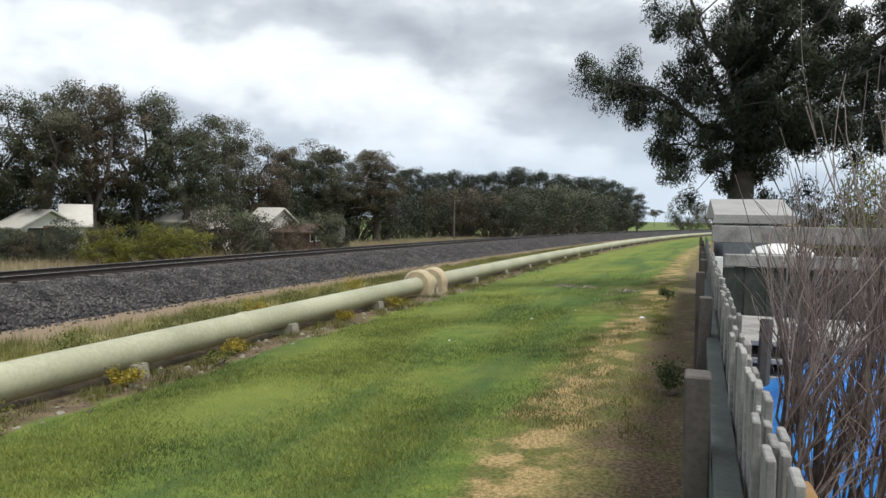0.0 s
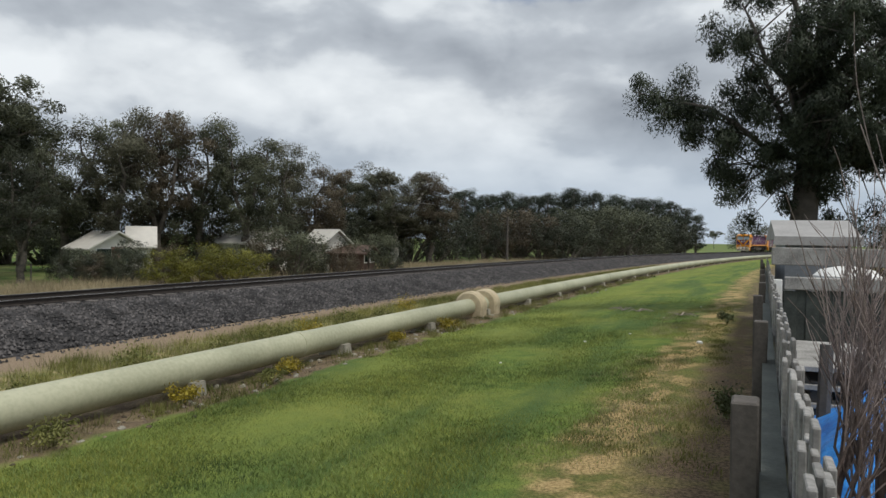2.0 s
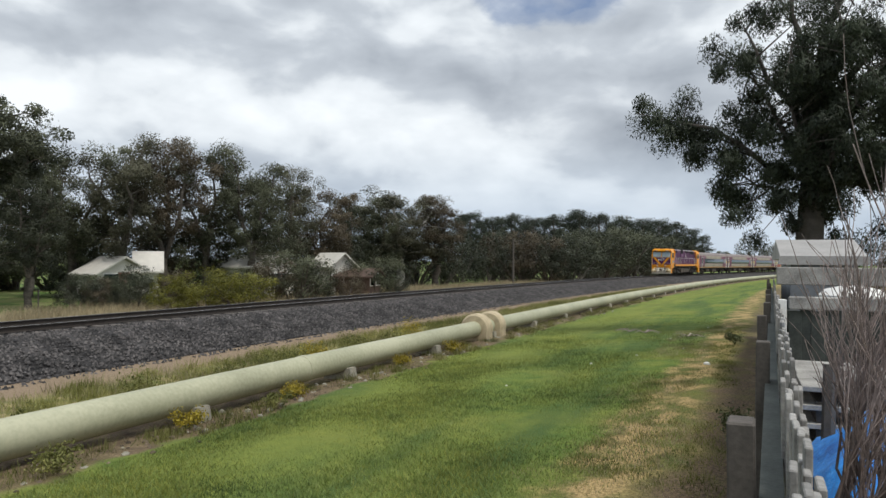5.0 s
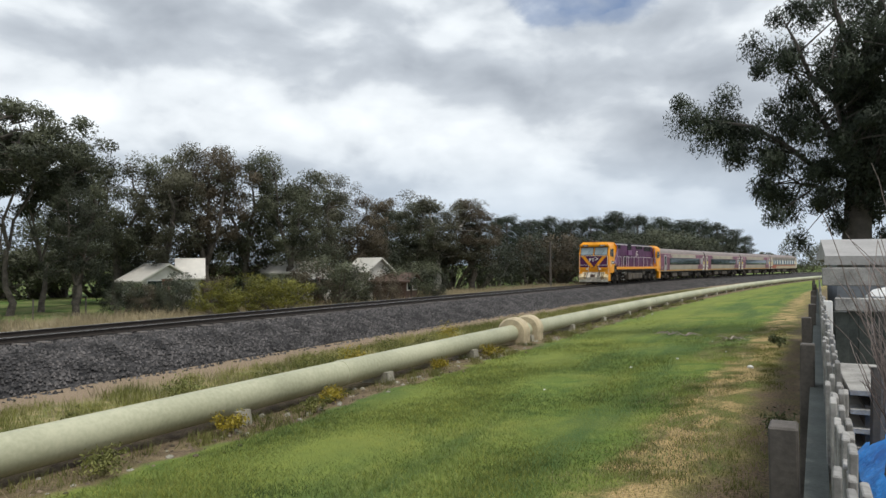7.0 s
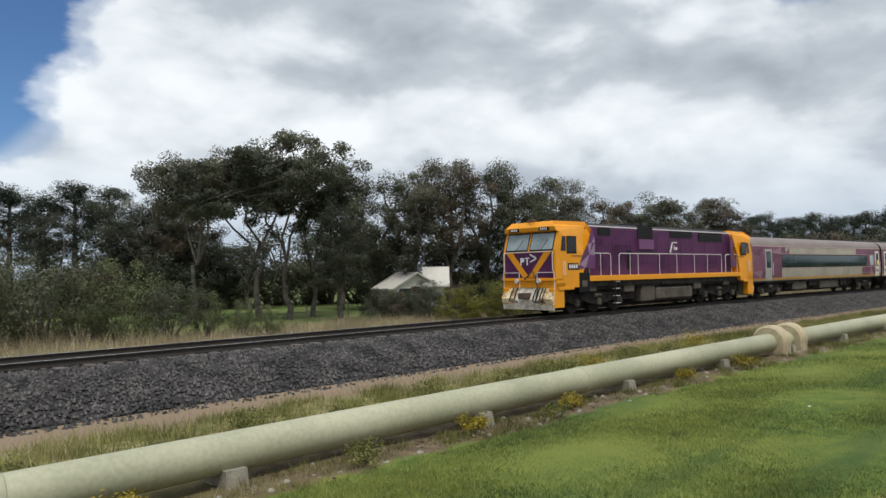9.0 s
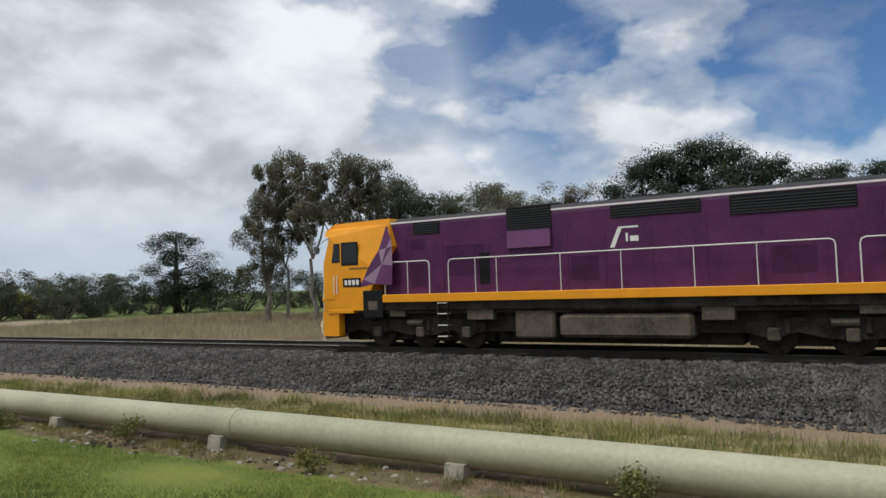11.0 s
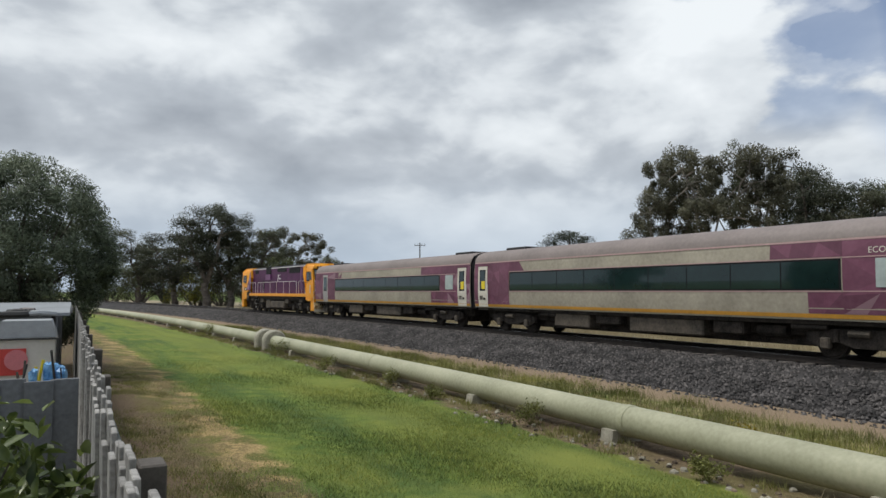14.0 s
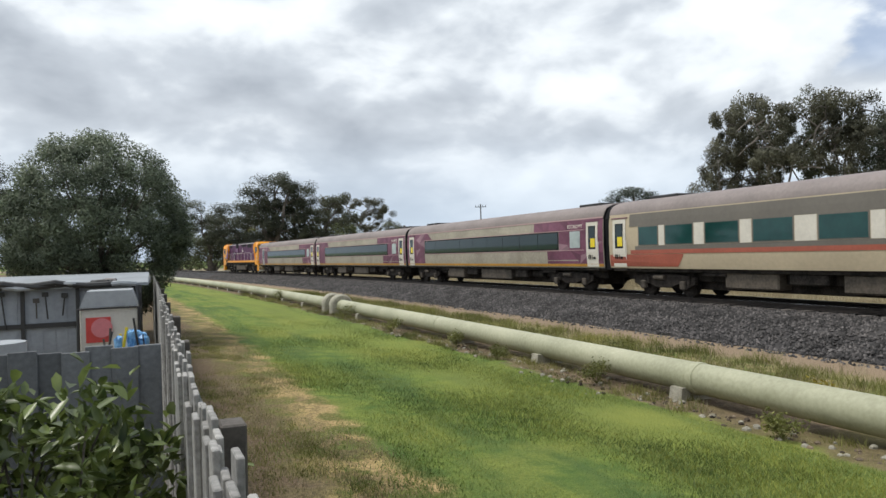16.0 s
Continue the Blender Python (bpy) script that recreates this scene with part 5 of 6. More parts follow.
low_far = [(21.4, 2.6, 100, "dark"), (19.0, 2.4, 104, "dark"), (16.4, 2.6, 104, "rust"), (14.2, 2.4, 104, "dark"), (12.4, 2.9, 106, "dark"), (10.0, 3.0, 118, "gum"), (17.6, 2.8, 112, "dark"), (11.2, 3.0, 114, "dark"), (8.8, 3.0, 134, "dark"), (6.4, 2.8, 150, "dark"), (4.8, 2.6, 164, "dark"), (7.6, 2.6, 142, "gum"), (5.4, 2.2, 158, "dark"), (3.9, 1.7, 168, "dark"),
           (25.0, 2.4, 86, "dark"), (22.8, 2.2, 92, "dark"), (26.9, 2.0, 88, "rust"), (29.0, 2.0, 84, "dark"), (31.5, 2.2, 74, "dark"), (34.5, 2.6, 68, "rust"), (37.0, 2.0, 66, "dark"), (40.0, 2.4, 64, "dark"), (43.0, 2.2, 64, "rust"), (46.2, 2.6, 64, "dark"), (49.6, 2.6, 64, "dark")]
mid_pines = [(70.6, 6.6, 84), (72.8, 6.9, 84), (75.0, 6.0, 86), (76.9, 6.5, 85), (79.2, 7.2, 85), (81.6, 7.4, 86), (84.4, 7.8, 86), (86.6, 7.0, 88), (89.2, 7.5, 88), (91.7, 7.7, 86), (94.0, 7.6, 84), (96.0, 8.7, 78), (98.4, 9.7, 76), (100.8, 10.4, 75), (103.0, 10.0, 75), (105.2, 9.4, 76), (107.4, 7.4, 80)]
mid_gums = [(109.6, 7.3, 76, "rust", 2), (112.8, 7.2, 78, "rust", 1), (115.6, 7.3, 78, "gum", 3), (118.7, 8.0, 72, "gum_grey", 2), (121.4, 7.0, 76, "gum", 1), (124.2, 8.5, 78, "dark", 3), (66.0, 6.2, 70, "rust", 1), (68.6, 5.6, 72, "gum", 2),
            (98.0, 6.6, 62, "gum", 3), (94.0, 5.6, 66, "gum", 2), (103.5, 6.4, 64, "gum", 1), (89.5, 5.2, 70, "rust", 3), (84.0, 4.8, 72, "gum", 1), (79.0, 4.4, 72, "rust", 2), (107.0, 5.8, 66, "rust", 3), (74.5, 4.6, 70, "dark", 3)]
for az, el, d_, kind, leaf, wide, seed, bark in trees:
    plant("gum_tree", az, el, d_, kind, leaf, GUM, wide, seed, bark, "gums beyond the line")
for i, (az, el, d_) in enumerate(pines_far):
    plant("pine_tree", az, el, d_, "pine", "pine", PINE, 1.25, 10 + i % 3, "bark", "far pine row")
    plant("pine_tree", az + 0.75, el * (0.94 - 0.04 * (i % 2)), d_ + 7, "pine", "pine", PINE, 1.25, 11 + i % 3, "bark", "far pine row")
for i, (az, el, d_, leaf) in enumerate(low_far):
    plant("bushy_tree", az, el * (0.88 if i < 14 else 1.0), d_, "bush", leaf, LOW, 1.1 + 0.1 * (i % 3), 20 + i % 3, "bark", "understorey")
for i, (az, el, d_) in enumerate(mid_pines):
    plant("pine_tree", az, el, d_, "bare_pine", "pine", "dark pine with a bare lower trunk in a windbreak row", 1.2, 10 + i % 4, "bark", "pine row facing the yard")
for az, el, d_, leaf, seed in mid_gums:
    plant("gum_tree", az, el, d_, "gum", leaf, GUM, 1.1, seed, "mid_bark" if leaf == "gum" else "bark", "gums before the pines")
for az in range(64, 126, 4):
    plant("bushy_tree", az + 0.7 * math.sin(az), (1.6 if not 86 < az < 112 else 0.4) + 0.9 * math.sin(az * 1.3), 80, "bush", ("dark", "gum", "rust")[az // 4 % 3], LOW, 1.1, 20 + az % 3, "bark", "understorey")
for i in range(12):
    az = 86.5 + 2.3 * i
    plant("bushy_tree", az, 1.0 + 0.7 * math.sin(az * 2.3), 96 + 4 * math.sin(az), "bush", "dark", LOW, 1.5, 20 + i % 3, "bark", "understorey")
# the pair of tall gums, a rusty one, and the small dark tree in the paddock
plant("gum_tree", 55.6, 8.9, 53, "open", "dark", "tall gum with grey forked limbs and high dark crown", 1.3, 33, "bark")
plant("gum_tree", 57.6, 10.6, 50, "open", "gum", "tall gum with grey forked limbs and high dark crown", 1.25, 31, "bark")
plant("gum_tree", 60.2, 11.1, 50, "open", "dark", "tall gum with grey forked limbs and high dark crown", 1.4, 32, "bark")
plant("gum_tree", 64.4, 9.6, 54, "open", "gum_grey", "thin rusty-leaved gum with bare spreading branches", 1.1, 34, "mid_bark")
plant("gum_tree", 53.4, 5.4, 48, "gum", "dark", "small dark gum standing in the paddock", 0.95, 3, "bark")
for i, (az, el) in enumerate([(60.6, 2.6), (63.2, 3.4), (65.8, 5.0), (68.2, 5.6)]):
    plant("bushy_tree", az, el, 70 + 3 * math.sin(az), "gum", "dark", LOW, 1.25, 1 + i % 3, "bark", "understorey")
    plant("bushy_tree", az + 1.1, el * 0.55, 72, "bush", "gum" if i % 2 else "dark", LOW, 1.5, 20 + i % 3, "bark", "understorey")
for i in range(21):
    az = 66.5 + 2.9 * i
    plant("bushy_tree", az, (1.3 if az < 84 or az > 113 else -0.3) + 0.8 * math.sin(az * 1.9), 66 + 3 * math.sin(az), "bush", ("dark", "gum", "rust", "gum")[i % 4], LOW, 1.3, 20 + i % 3, "bark", "understorey")
for az, el in ((52.0, 2.6), (54.2, 3.2), (56.3, 3.4), (58.4, 3.6)):
    plant("bushy_tree", az, el, 76, "bush", "gum", LOW, 1.5, 21, "bark", "understorey")
# shrubs along the far side of the line
for i, (az, el, d_, w) in enumerate([(59.0, -2.0, 37, 0.85), (63.8, -0.8, 38, 0.9), (66.4, -0.2, 37, 0.9), (69.6, 1.6, 37, 0.9), (72.4, 0.4, 36, 0.95), (75.0, 2.1, 37, 0.9), (78.0, 1.2, 38, 0.95), (81.0, 1.8, 38, 0.9), (84.0, 1.2, 39, 0.9), (86.5, 0.2, 38, 0.9), (61.0, -1.6, 38, 0.8)]):
    plant("roadside_shrub", az, el - 0.3, d_, "bush", ("shrub", "shrub", "gum")[i % 3], "leafy green shrub with twisted stems beside the line", w, 20 + i % 3, "bark", "shrubs along the line", "shrub")
for az, el, w, sd in ((43.7, -1.35, 1.45, 20), (41.3, -0.75, 1.5, 21), (38.9, -1.15, 1.5, 22)):
    plant("olive_bush", az, el, 43.5, "bush", "olive", "rounded yellow-green wattle bush", w, sd, "bark", "wattle bushes", "bush")
for az, el in ((47.7, -1.15), (49.4, -1.4)):
    plant("grey_bush", az, el, 50, "bush", "dark", "low dark bush in front of the houses", 1.2, 22, "bark", "bushes before the houses", "bush")
plant("grey_bush", 46.5, -0.6, 47, "bush", "dark", "dark grey-green bush beside the house", 1.0, 20, "bark", "", "bush")
for i, (az, el, d_) in enumerate([(50.4, -1.2, 48), (48.8, -1.5, 48), (47.0, -1.6, 48), (45.2, -1.3, 49), (43.6, -0.9, 49), (39.8, -0.8, 51), (38.0, -1.6, 51), (36.2, 0.4, 52), (34.6, 0.6, 52), (33.2, -0.2, 53), (30.6, -0.6, 54), (28.4, 0.2, 60), (26.6, -0.4, 62)]):
    plant("grey_bush", az, el, d_, "bush", ("dark", "rust", "gum")[i % 3], "low dark bush in front of the houses", 1.15, 20 + i % 3, "bark", "bushes before the houses", "bush")
# the other end of the line
for i, (az, el, d_, kind, leaf, w, sd) in enumerate([(132.0, 11.2, 70, "airy", "gum_grey", 0.9, 31), (128.2, 10.4, 72, "airy", "gum_grey", 0.9, 32), (130.2, 10.6, 74, "airy", "gum", 0.85, 33), (134.2, 10.0, 72, "airy", "gum_grey", 0.75, 35), (135.6, 7.7, 72, "gum", "gum_grey", 0.8, 3), (121.5, 7.3, 84, "pine", "pine", 1.3, 11), (117.6, 7.9, 84, "pine", "pine", 1.3, 12), (125.4, 8.0, 86, "pine", "pine", 1.3, 10),
                                               (142.3, 4.6, 120, "pine", "pine", 1.9, 11), (176.0, 4.5, 190, "gum", "gum", 1.4, 2), (173.6, 4.5, 155, "gum", "dark", 1.3, 1), (171.3, 6.6, 128, "gum", "dark", 1.3, 3), (169.6, 5.7, 130, "gum", "dark", 1.3, 2), (167.6, 5.0, 128, "gum", "gum", 1.2, 1), (165.4, 5.1, 130, "airy", "gum_grey", 1.1, 31), (163.6, 4.2, 132, "airy", "gum_grey", 1.0, 33), (161.6, 2.6, 150, "gum", "gum", 1.6, 3), (159.0, 1.8, 160, "gum", "gum", 1.8, 2),
                                               (150.0, 1.5, 165, "gum", "gum", 2.0, 1), (153.5, 1.5, 165, "gum", "dark", 2.0, 2), (146.5, 1.6, 165, "gum", "gum", 2.0, 3), (140.0, 1.8, 150, "gum", "gum", 2.0, 1), (156.5, 1.4, 165, "gum", "gum", 2.0, 3)]):
    plant("pine_tree" if kind == "pine" else "gum_tree", az, el, d_, kind, leaf, PINE if kind == "pine" else GUM, w, sd, "mid_bark" if leaf == "gum_grey" else "bark", "trees where the line bends away")
for i, az in enumerate(range(148, 180, 2)):
    plant("bushy_tree", az, 1.3 + 0.5 * math.sin(az * 2.1) + (1.2 if az > 164 else 0), (118 if az < 168 else 150 if az < 174 else 195) + 6 * math.sin(az), "bush", ("dark", "gum", "olive", "dark", "shrub")[i % 5], "dense scrub lining the railway cutting", 1.1, 20 + i % 3, "bark", "scrub by the bend", "shrub")
for i in range(17):
    az = 127.0 + 2.1 * i
    plant("bushy_tree", az, 1.4 + 0.6 * math.sin(az * 1.7), 122 + 6 * math.sin(az), "bush", ("dark", "gum", "dark")[i % 3], LOW, 1.25, 20 + i % 3, "bark", "understorey")
plant("scrub_bush", 158.9, 0.9, 100, "bush", "olive", "yellow-flowering wattle bush beside the line", 0.9, 21, "bark", "", "bush")
# far trees past the end of the lawn
plant("round_tree", -1.2, 1.9, 270, "bush", "gum", "broad dark rounded tree far up the line", 1.1, 20)
plant("round_tree", -3.3, 1.5, 290, "bush", "rust", "broad dark rounded tree far up the line", 1.2, 21)
plant("round_tree", 1.1, 0.9, 420, "open", "gum", "small lone tree on the far rise", 1.3, 31)
for az in range(-40, -6, 3):
    plant("round_tree", az, 1.2 + 0.5 * math.sin(az), 200, "bush", "dark", "broad dark rounded tree far up the line", 1.3, 20 + az % 3, "bark", "far yard trees")
# garden bushes in the neighbouring yards
for az, el, d_, leaf, w in ((-13.6, 4.2, 19, "olive", 0.5), (-11.6, 2.4, 21, "rust", 0.6), (-16.4, 3.6, 18, "olive", 0.7)):
    plant("garden_bush", az, el, d_, "bush", leaf, "untidy garden bush behind the yard fences", w, 21, "bark", "garden bushes", "bush")
# the round dense tree over the yard fence
plant("round_tree", -175.5, 8.9, 24, "round", "dense", "dense rounded dark green tree over the yard fence", 1.05, 41)
plant("gum_tree", -171.0, 7.2, 46, "gum", "dark", GUM, 1.3, 2)


def big_gum():
    """The large overhanging gum on the yard side."""
    t = thing("large_gum_tree", "large dark gum with a heavy overhanging limb above the yards", "tree", pose(2.3, 27.0, 0))
    rng, nr = random.Random(8), np.random.default_rng(8)
    g, cent = Geo(), []
    g.tube([(0, 0, -0.3), (0.1, 0.1, 3.2), (0.3, 0.2, 6.5), (0.7, 0.2, 10.0)], [0.55, 0.45, 0.36, 0.22], 10)
    # limb from, to, thickness, and how far the leaves spread about it
    limbs = [((0.1, 0, 5.2), (-5.7, -0.4, 7.9), 0.13, 0.42), ((-1.6, -0.1, 6.2), (-3.9, 0.1, 7.4), 0.07, 0.36), ((-1.4, 0, 6.1), (-3.3, -0.2, 6.4), 0.06, 0.32), ((0.1, 0, 4.6), (-3.0, 0.1, 5.2), 0.08, 0.42), ((0.2, 0, 4.4), (-1.7, 0.4, 5.2), 0.10, 0.75),
             ((0.2, 0.1, 5.6), (-2.0, 0.6, 11.0), 0.18, 0.9), ((0.2, 0.1, 6.0), (-0.9, -1.0, 13.4), 0.18, 0.9), ((0.4, 0.1, 6.6), (1.6, 0.5, 14.6), 0.2, 0.9), ((0.4, 0.1, 5.2), (4.2, 0.2, 12.0), 0.2, 0.9),
             ((0.3, 0.1, 4.6), (6.0, -0.6, 9.4), 0.18, 0.9), ((0.3, 0, 4.4), (3.0, -1.0, 7.0), 0.14, 0.8), ((0.4, 0.1, 7.0), (6.0, 1.0, 14.0), 0.18, 0.9), ((0.3, 0.1, 4.6), (8.4, 0.5, 7.4), 0.14, 0.9), ((0.3, 0.1, 6.0), (9.0, 0.5, 11.5), 0.16, 0.9), ((0.2, 0.0, 5.0), (-1.6, -0.6, 8.6), 0.14, 0.85),
             ((0.1, -0.3, 4.6), (-0.6, -1.6, 9.5), 0.1, 0.85), ((0.3, -0.3, 5.0), (1.3, -1.6, 11.0), 0.1, 0.85), ((0.2, -0.3, 4.4), (0.9, -1.5, 6.6), 0.1, 0.8), ((0.4, -0.2, 6.0), (2.6, -1.2, 9.6), 0.1, 0.8), ((0.3, 0.2, 5.0), (-0.9, 0.9, 7.6), 0.12, 0.85),
             ((0.5, 0.1, 5.8), (5.2, 0.6, 8.6), 0.13, 0.9), ((0.4, 0, 4.8), (5.6, -0.4, 6.3), 0.11, 0.7), ((0.3, -0.1, 4.4), (2.0, 0.6, 5.6), 0.1, 0.7), ((0.4, 0.1, 6.4), (7.0, 0.2, 9.8), 0.13, 0.9)]
    outs = []
    for k_, (a, b, r, spread) in enumerate(limbs):
        p = limb_path(a, b, rng, 0.05, 5)
        g.tube(p, [r, r * 0.8, r * 0.6, r * 0.45, r * 0.3, r * 0.12], 6)
        slim = spread < 0.5
        for j in range(8 if slim else 16):
            u = rng.uniform(0.66, 1.02) if slim else rng.uniform(0.25, 1.03)
            c0 = p[0].lerp(p[-1], u)
            c = c0 + Vector((rng.gauss(0, 1), rng.gauss(0, 1), rng.gauss(0, 0.9))) * spread
            g.tube(limb_path(c0, c, rng, 0.03, 2), [0.04, 0.025, 0.012], 4)
            m = 480
            d = nr.normal(size=(m, 3))
            d /= np.linalg.norm(d, axis=1)[:, None]
            outs.append(d * 0.8 + np.array([0, 0, 0.15]))
            d *= (nr.random(m) ** 0.55)[:, None] * rng.uniform(0.32, 0.74)
            d[:, 2] -= 0.25 * np.abs(d[:, 0])
            cent.append(d + np.array(c))
    v, f, nrm = leaves(np.concatenate(cent), 0.078, 0.24, nr, 1.2, np.concatenate(outs))
    part("trunk", g, M["post"], t, smooth=60, fix=False)
    ob = new("crown", arrays_mesh("crown", v, f, M["deep"], nrm))
    ob.parent = t


big_gum()


def bare_shrub():
    """A leafless many-stemmed shrub behind the fence."""
    t = thing("bare_shrub", "leafless brown shrub with many fine upright twigs behind the fence", "shrub", pose(0.60, 3.25, 0))
    rng = random.Random(12)
    stems, fine = Geo(), Geo()

    def grow(p, d, ln, r, depth):
        pts, q, dd = [p], p, d
        for i in range(4):
            w = 0.06 if depth == 4 else 0.11
            dd = (dd + Vector((rng.gauss(0, w), rng.gauss(0, w), rng.gauss(0.05, .07)))).normalized()
            if dd.x < 0 and q.x < (-0.08 if q.z < 1.6 else -0.52):
                dd.x *= -0.5
            q = q + dd * ln / 4
            pts.append(q)
        (stems if depth >= 3 else fine).tube(pts, [max(0.0017, r * k_) for k_ in (1, 0.86, 0.72, 0.6, 0.45)], 5 if depth >= 3 else 3, caps=False)
        for j in range({4: 5, 3: 6, 2: 5, 1: 0}[depth]):
            u = rng.uniform(0.55 if depth == 4 else 0.28, 1.0)
            i = min(3, int(u * 4))
            b = pts[i].lerp(pts[i + 1], u * 4 - i)
            w = 0.19 if depth > 2 else 0.30
            nd = (dd + Vector((rng.gauss(0, w), rng.gauss(0, w), rng.uniform(0.0, .3)))).normalized()
            grow(b, nd, ln * rng.uniform(0.46, 0.74), r * 0.50, depth - 1)
    for k_ in range(8):
        a = 6.28 * k_ / 8
        o = rng.uniform(0.02, 0.12) * (0.3 if math.cos(a) < -0.2 else 1.0)
        grow(Vector((0.06 + 0.08 * math.cos(a), 0.08 * math.sin(a), 0)), Vector((o * math.cos(a) + 0.03, o * math.sin(a), 1)).normalized(), rng.uniform(1.25, 1.65), rng.uniform(0.014, 0.023), 4)
    part("stem", stems, M["stem"], t, fix=False)
    part("twig", fine, M["twig"], t, fix=False)


bare_shrub()


def folded_leaves(centres, size, rng):
    """Pointed leaves of two halves folded along the midrib, tilted outward and up."""
    n = len(centres)
    a = rng.normal(size=(n, 3)) * 0.8
    a[:, 2] += 0.25
    a /= np.linalg.norm(a, axis=1)[:, None]
    b = np.cross(a, np.array([0, 0, 1.0]) + rng.normal(size=(n, 3)) * 0.35)
    b /= np.linalg.norm(b, axis=1)[:, None] + 1e-9
    c = np.cross(b, a)
    s_ = size * rng.uniform(0.6, 1.3, n)[:, None]
    rows = [(-1, 0, 0), (1, 0, -0.25), (-0.35, 0.40, 0.14), (0.35, 0.36, 0.06), (-0.35, -0.40, 0.14), (0.35, -0.36, 0.06)]
    v = np.stack([centres + (a * u + b * w + c * h) * s_ for u, w, h in rows], 1).reshape(-1, 3)
    i = np.arange(n)[:, None] * 6
    return v, np.concatenate([i + np.array([[0, 1, 3, 2]]), i + np.array([[0, 4, 5, 1]])])


def lemon_bush():
    t = thing("lemon_bush", "glossy green lemon bush in the yard corner", "bush", pose(0.86, -2.85, 0))
    rng, nr = random.Random(6), np.random.default_rng(6)
    g, cent = Geo(), []
    g.tube([(0, 0, -0.1), (0.02, 0, 0.5)], [0.05, 0.04], 6)
    for j in range(330):
        a, rr = rng.uniform(0, 6.28), math.sqrt(rng.random()) * 0.72
        c = Vector((math.cos(a) * rr, math.sin(a) * rr * 0.8, rng.uniform(0.6, 1.98) * (1 - 0.22 * (rr / 0.66) ** 2)))
        g.tube(limb_path((0, 0, 0.45), c, rng, 0.05, 3), [0.015, 0.01, 0.007, 0.004], 4)
        d = nr.normal(size=(34, 3)) * 0.065
        cent.append(d + np.array(c))
    v, f = folded_leaves(np.concatenate(cent), 0.042, nr)
    part("stem", g, M["bark"], t, fix=False)
    ob = new("leaf", arrays_mesh("leaf", v, f, M["lemon"]))
    ob.parent = t


lemon_bush()

# ---- grass and weeds ----


def blades(name, n, place, h, w, mat, seed, label, lean=0.35):
    """Grass blades: place(rng, n) gives x, y and a factor for the height."""
    rng = np.random.default_rng(seed)
    x, y, k_ = place(rng, n)
    q = R - np.hypot(x - CX, y)
    z = np.interp(q, PROFILE_Q, PROFILE_Z)
    n = len(x)
    hh = h * rng.uniform(0.5, 1.3, n) * k_
    th = rng.uniform(0, 6.28, n)
    ww = w * rng.uniform(0.7, 1.3, n)
    dx, dy = np.cos(th) * ww, np.sin(th) * ww
    lx, ly = rng.normal(0, lean, n) * hh, rng.normal(0, lean, n) * hh
    v = np.stack([np.stack([x - dx, y - dy, z - 0.01], 1), np.stack([x + dx, y + dy, z - 0.01], 1), np.stack([x + lx, y + ly, z + hh], 1)], 1).reshape(-1, 3)
    f = np.arange(3 * n).reshape(-1, 3)
    tagged(new(name, arrays_mesh(name, v, f, M[mat])), label, "grass", kind="stuff")


def lawn_place(rng, n):
    s = rng.normal(0, 1, n) * 13 + 2
    q = rng.uniform(12.2, 19.6, n)
    x, y = CX - (R - q) * np.cos(s / R), (R - q) * np.sin(s / R)
    patch = np.sin(x * 2.3 + y * 0.9) + np.sin(y * 2.1 - x * 1.7) + rng.normal(0, 0.7, n)
    edge = 18.35 - 0.6 / (1 + np.exp(2 * (y + 1))) + 0.05 * np.clip(y - 9, 0, 15) + 0.14 * patch
    keep = (q < edge) | (rng.random(n) < np.clip(1.0 - (q - edge) / 1.3, 0.02, 1.0) * np.where(patch > 0.3, 0.45, 0.10))
    return x[keep], y[keep], np.ones(keep.sum())


def pale_lawn_place(rng, n):
    """Paler grass towards the pipe and in loose stripes."""
    x, y, k_ = lawn_place(rng, n)
    q = R - np.hypot(x - CX, y)
    p = 1.2 * np.exp(-((q - 13.6) / 1.3) ** 2) + 0.8 * np.exp(-((q - 16.9 - 0.3 * np.sin(y * 0.31)) / 0.4) ** 2) + 0.15 * (np.sin(y * 0.55 + x) + np.sin(y * 0.23 - 2 * x))
    keep = rng.random(len(x)) < np.clip(p, 0.06, 0.9)
    return x[keep], y[keep], k_[keep]


def tuft_place(q0, q1, s0, s1, tufts, spread):
    def go(rng, n):
        c = rng.integers(0, tufts, n)
        cs, cq = rng.uniform(s0, s1, tufts), rng.uniform(q0, q1, tufts)
        ck = rng.uniform(0.35, 1.2, tufts)
        s, q = cs[c] + rng.normal(0, spread, n), cq[c] + rng.normal(0, spread * 0.6, n)
        return CX - (R - q) * np.cos(s / R), (R - q) * np.sin(s / R), ck[c]
    return go


blades("lawn_grass", 330000, lawn_place, 0.045, 0.006, "blade", 1, "short mown green lawn with paler patches", 0.6)
blades("pale_lawn_grass", 290000, pale_lawn_place, 0.046, 0.006, "blade_pale", 11, "paler yellow-green mown lawn grass", 0.6)
blades("dry_lawn_grass", 70000, tuft_place(17.7, 19.3, -30, 30, 900, 0.22), 0.032, 0.005, "straw", 12, "dry straw patches where the lawn meets the dirt")
blades("verge_grass", 160000, tuft_place(6.2, 10.3, -60, 90, 3000, 0.24), 0.27, 0.008, "weed", 2, "rough green grass between the pipe and the ballast")
blades("dry_verge_grass", 30000, tuft_place(6.0, 10.2, -60, 90, 900, 0.25), 0.26, 0.007, "straw", 3, "dry straw-coloured grass tufts on the verge")
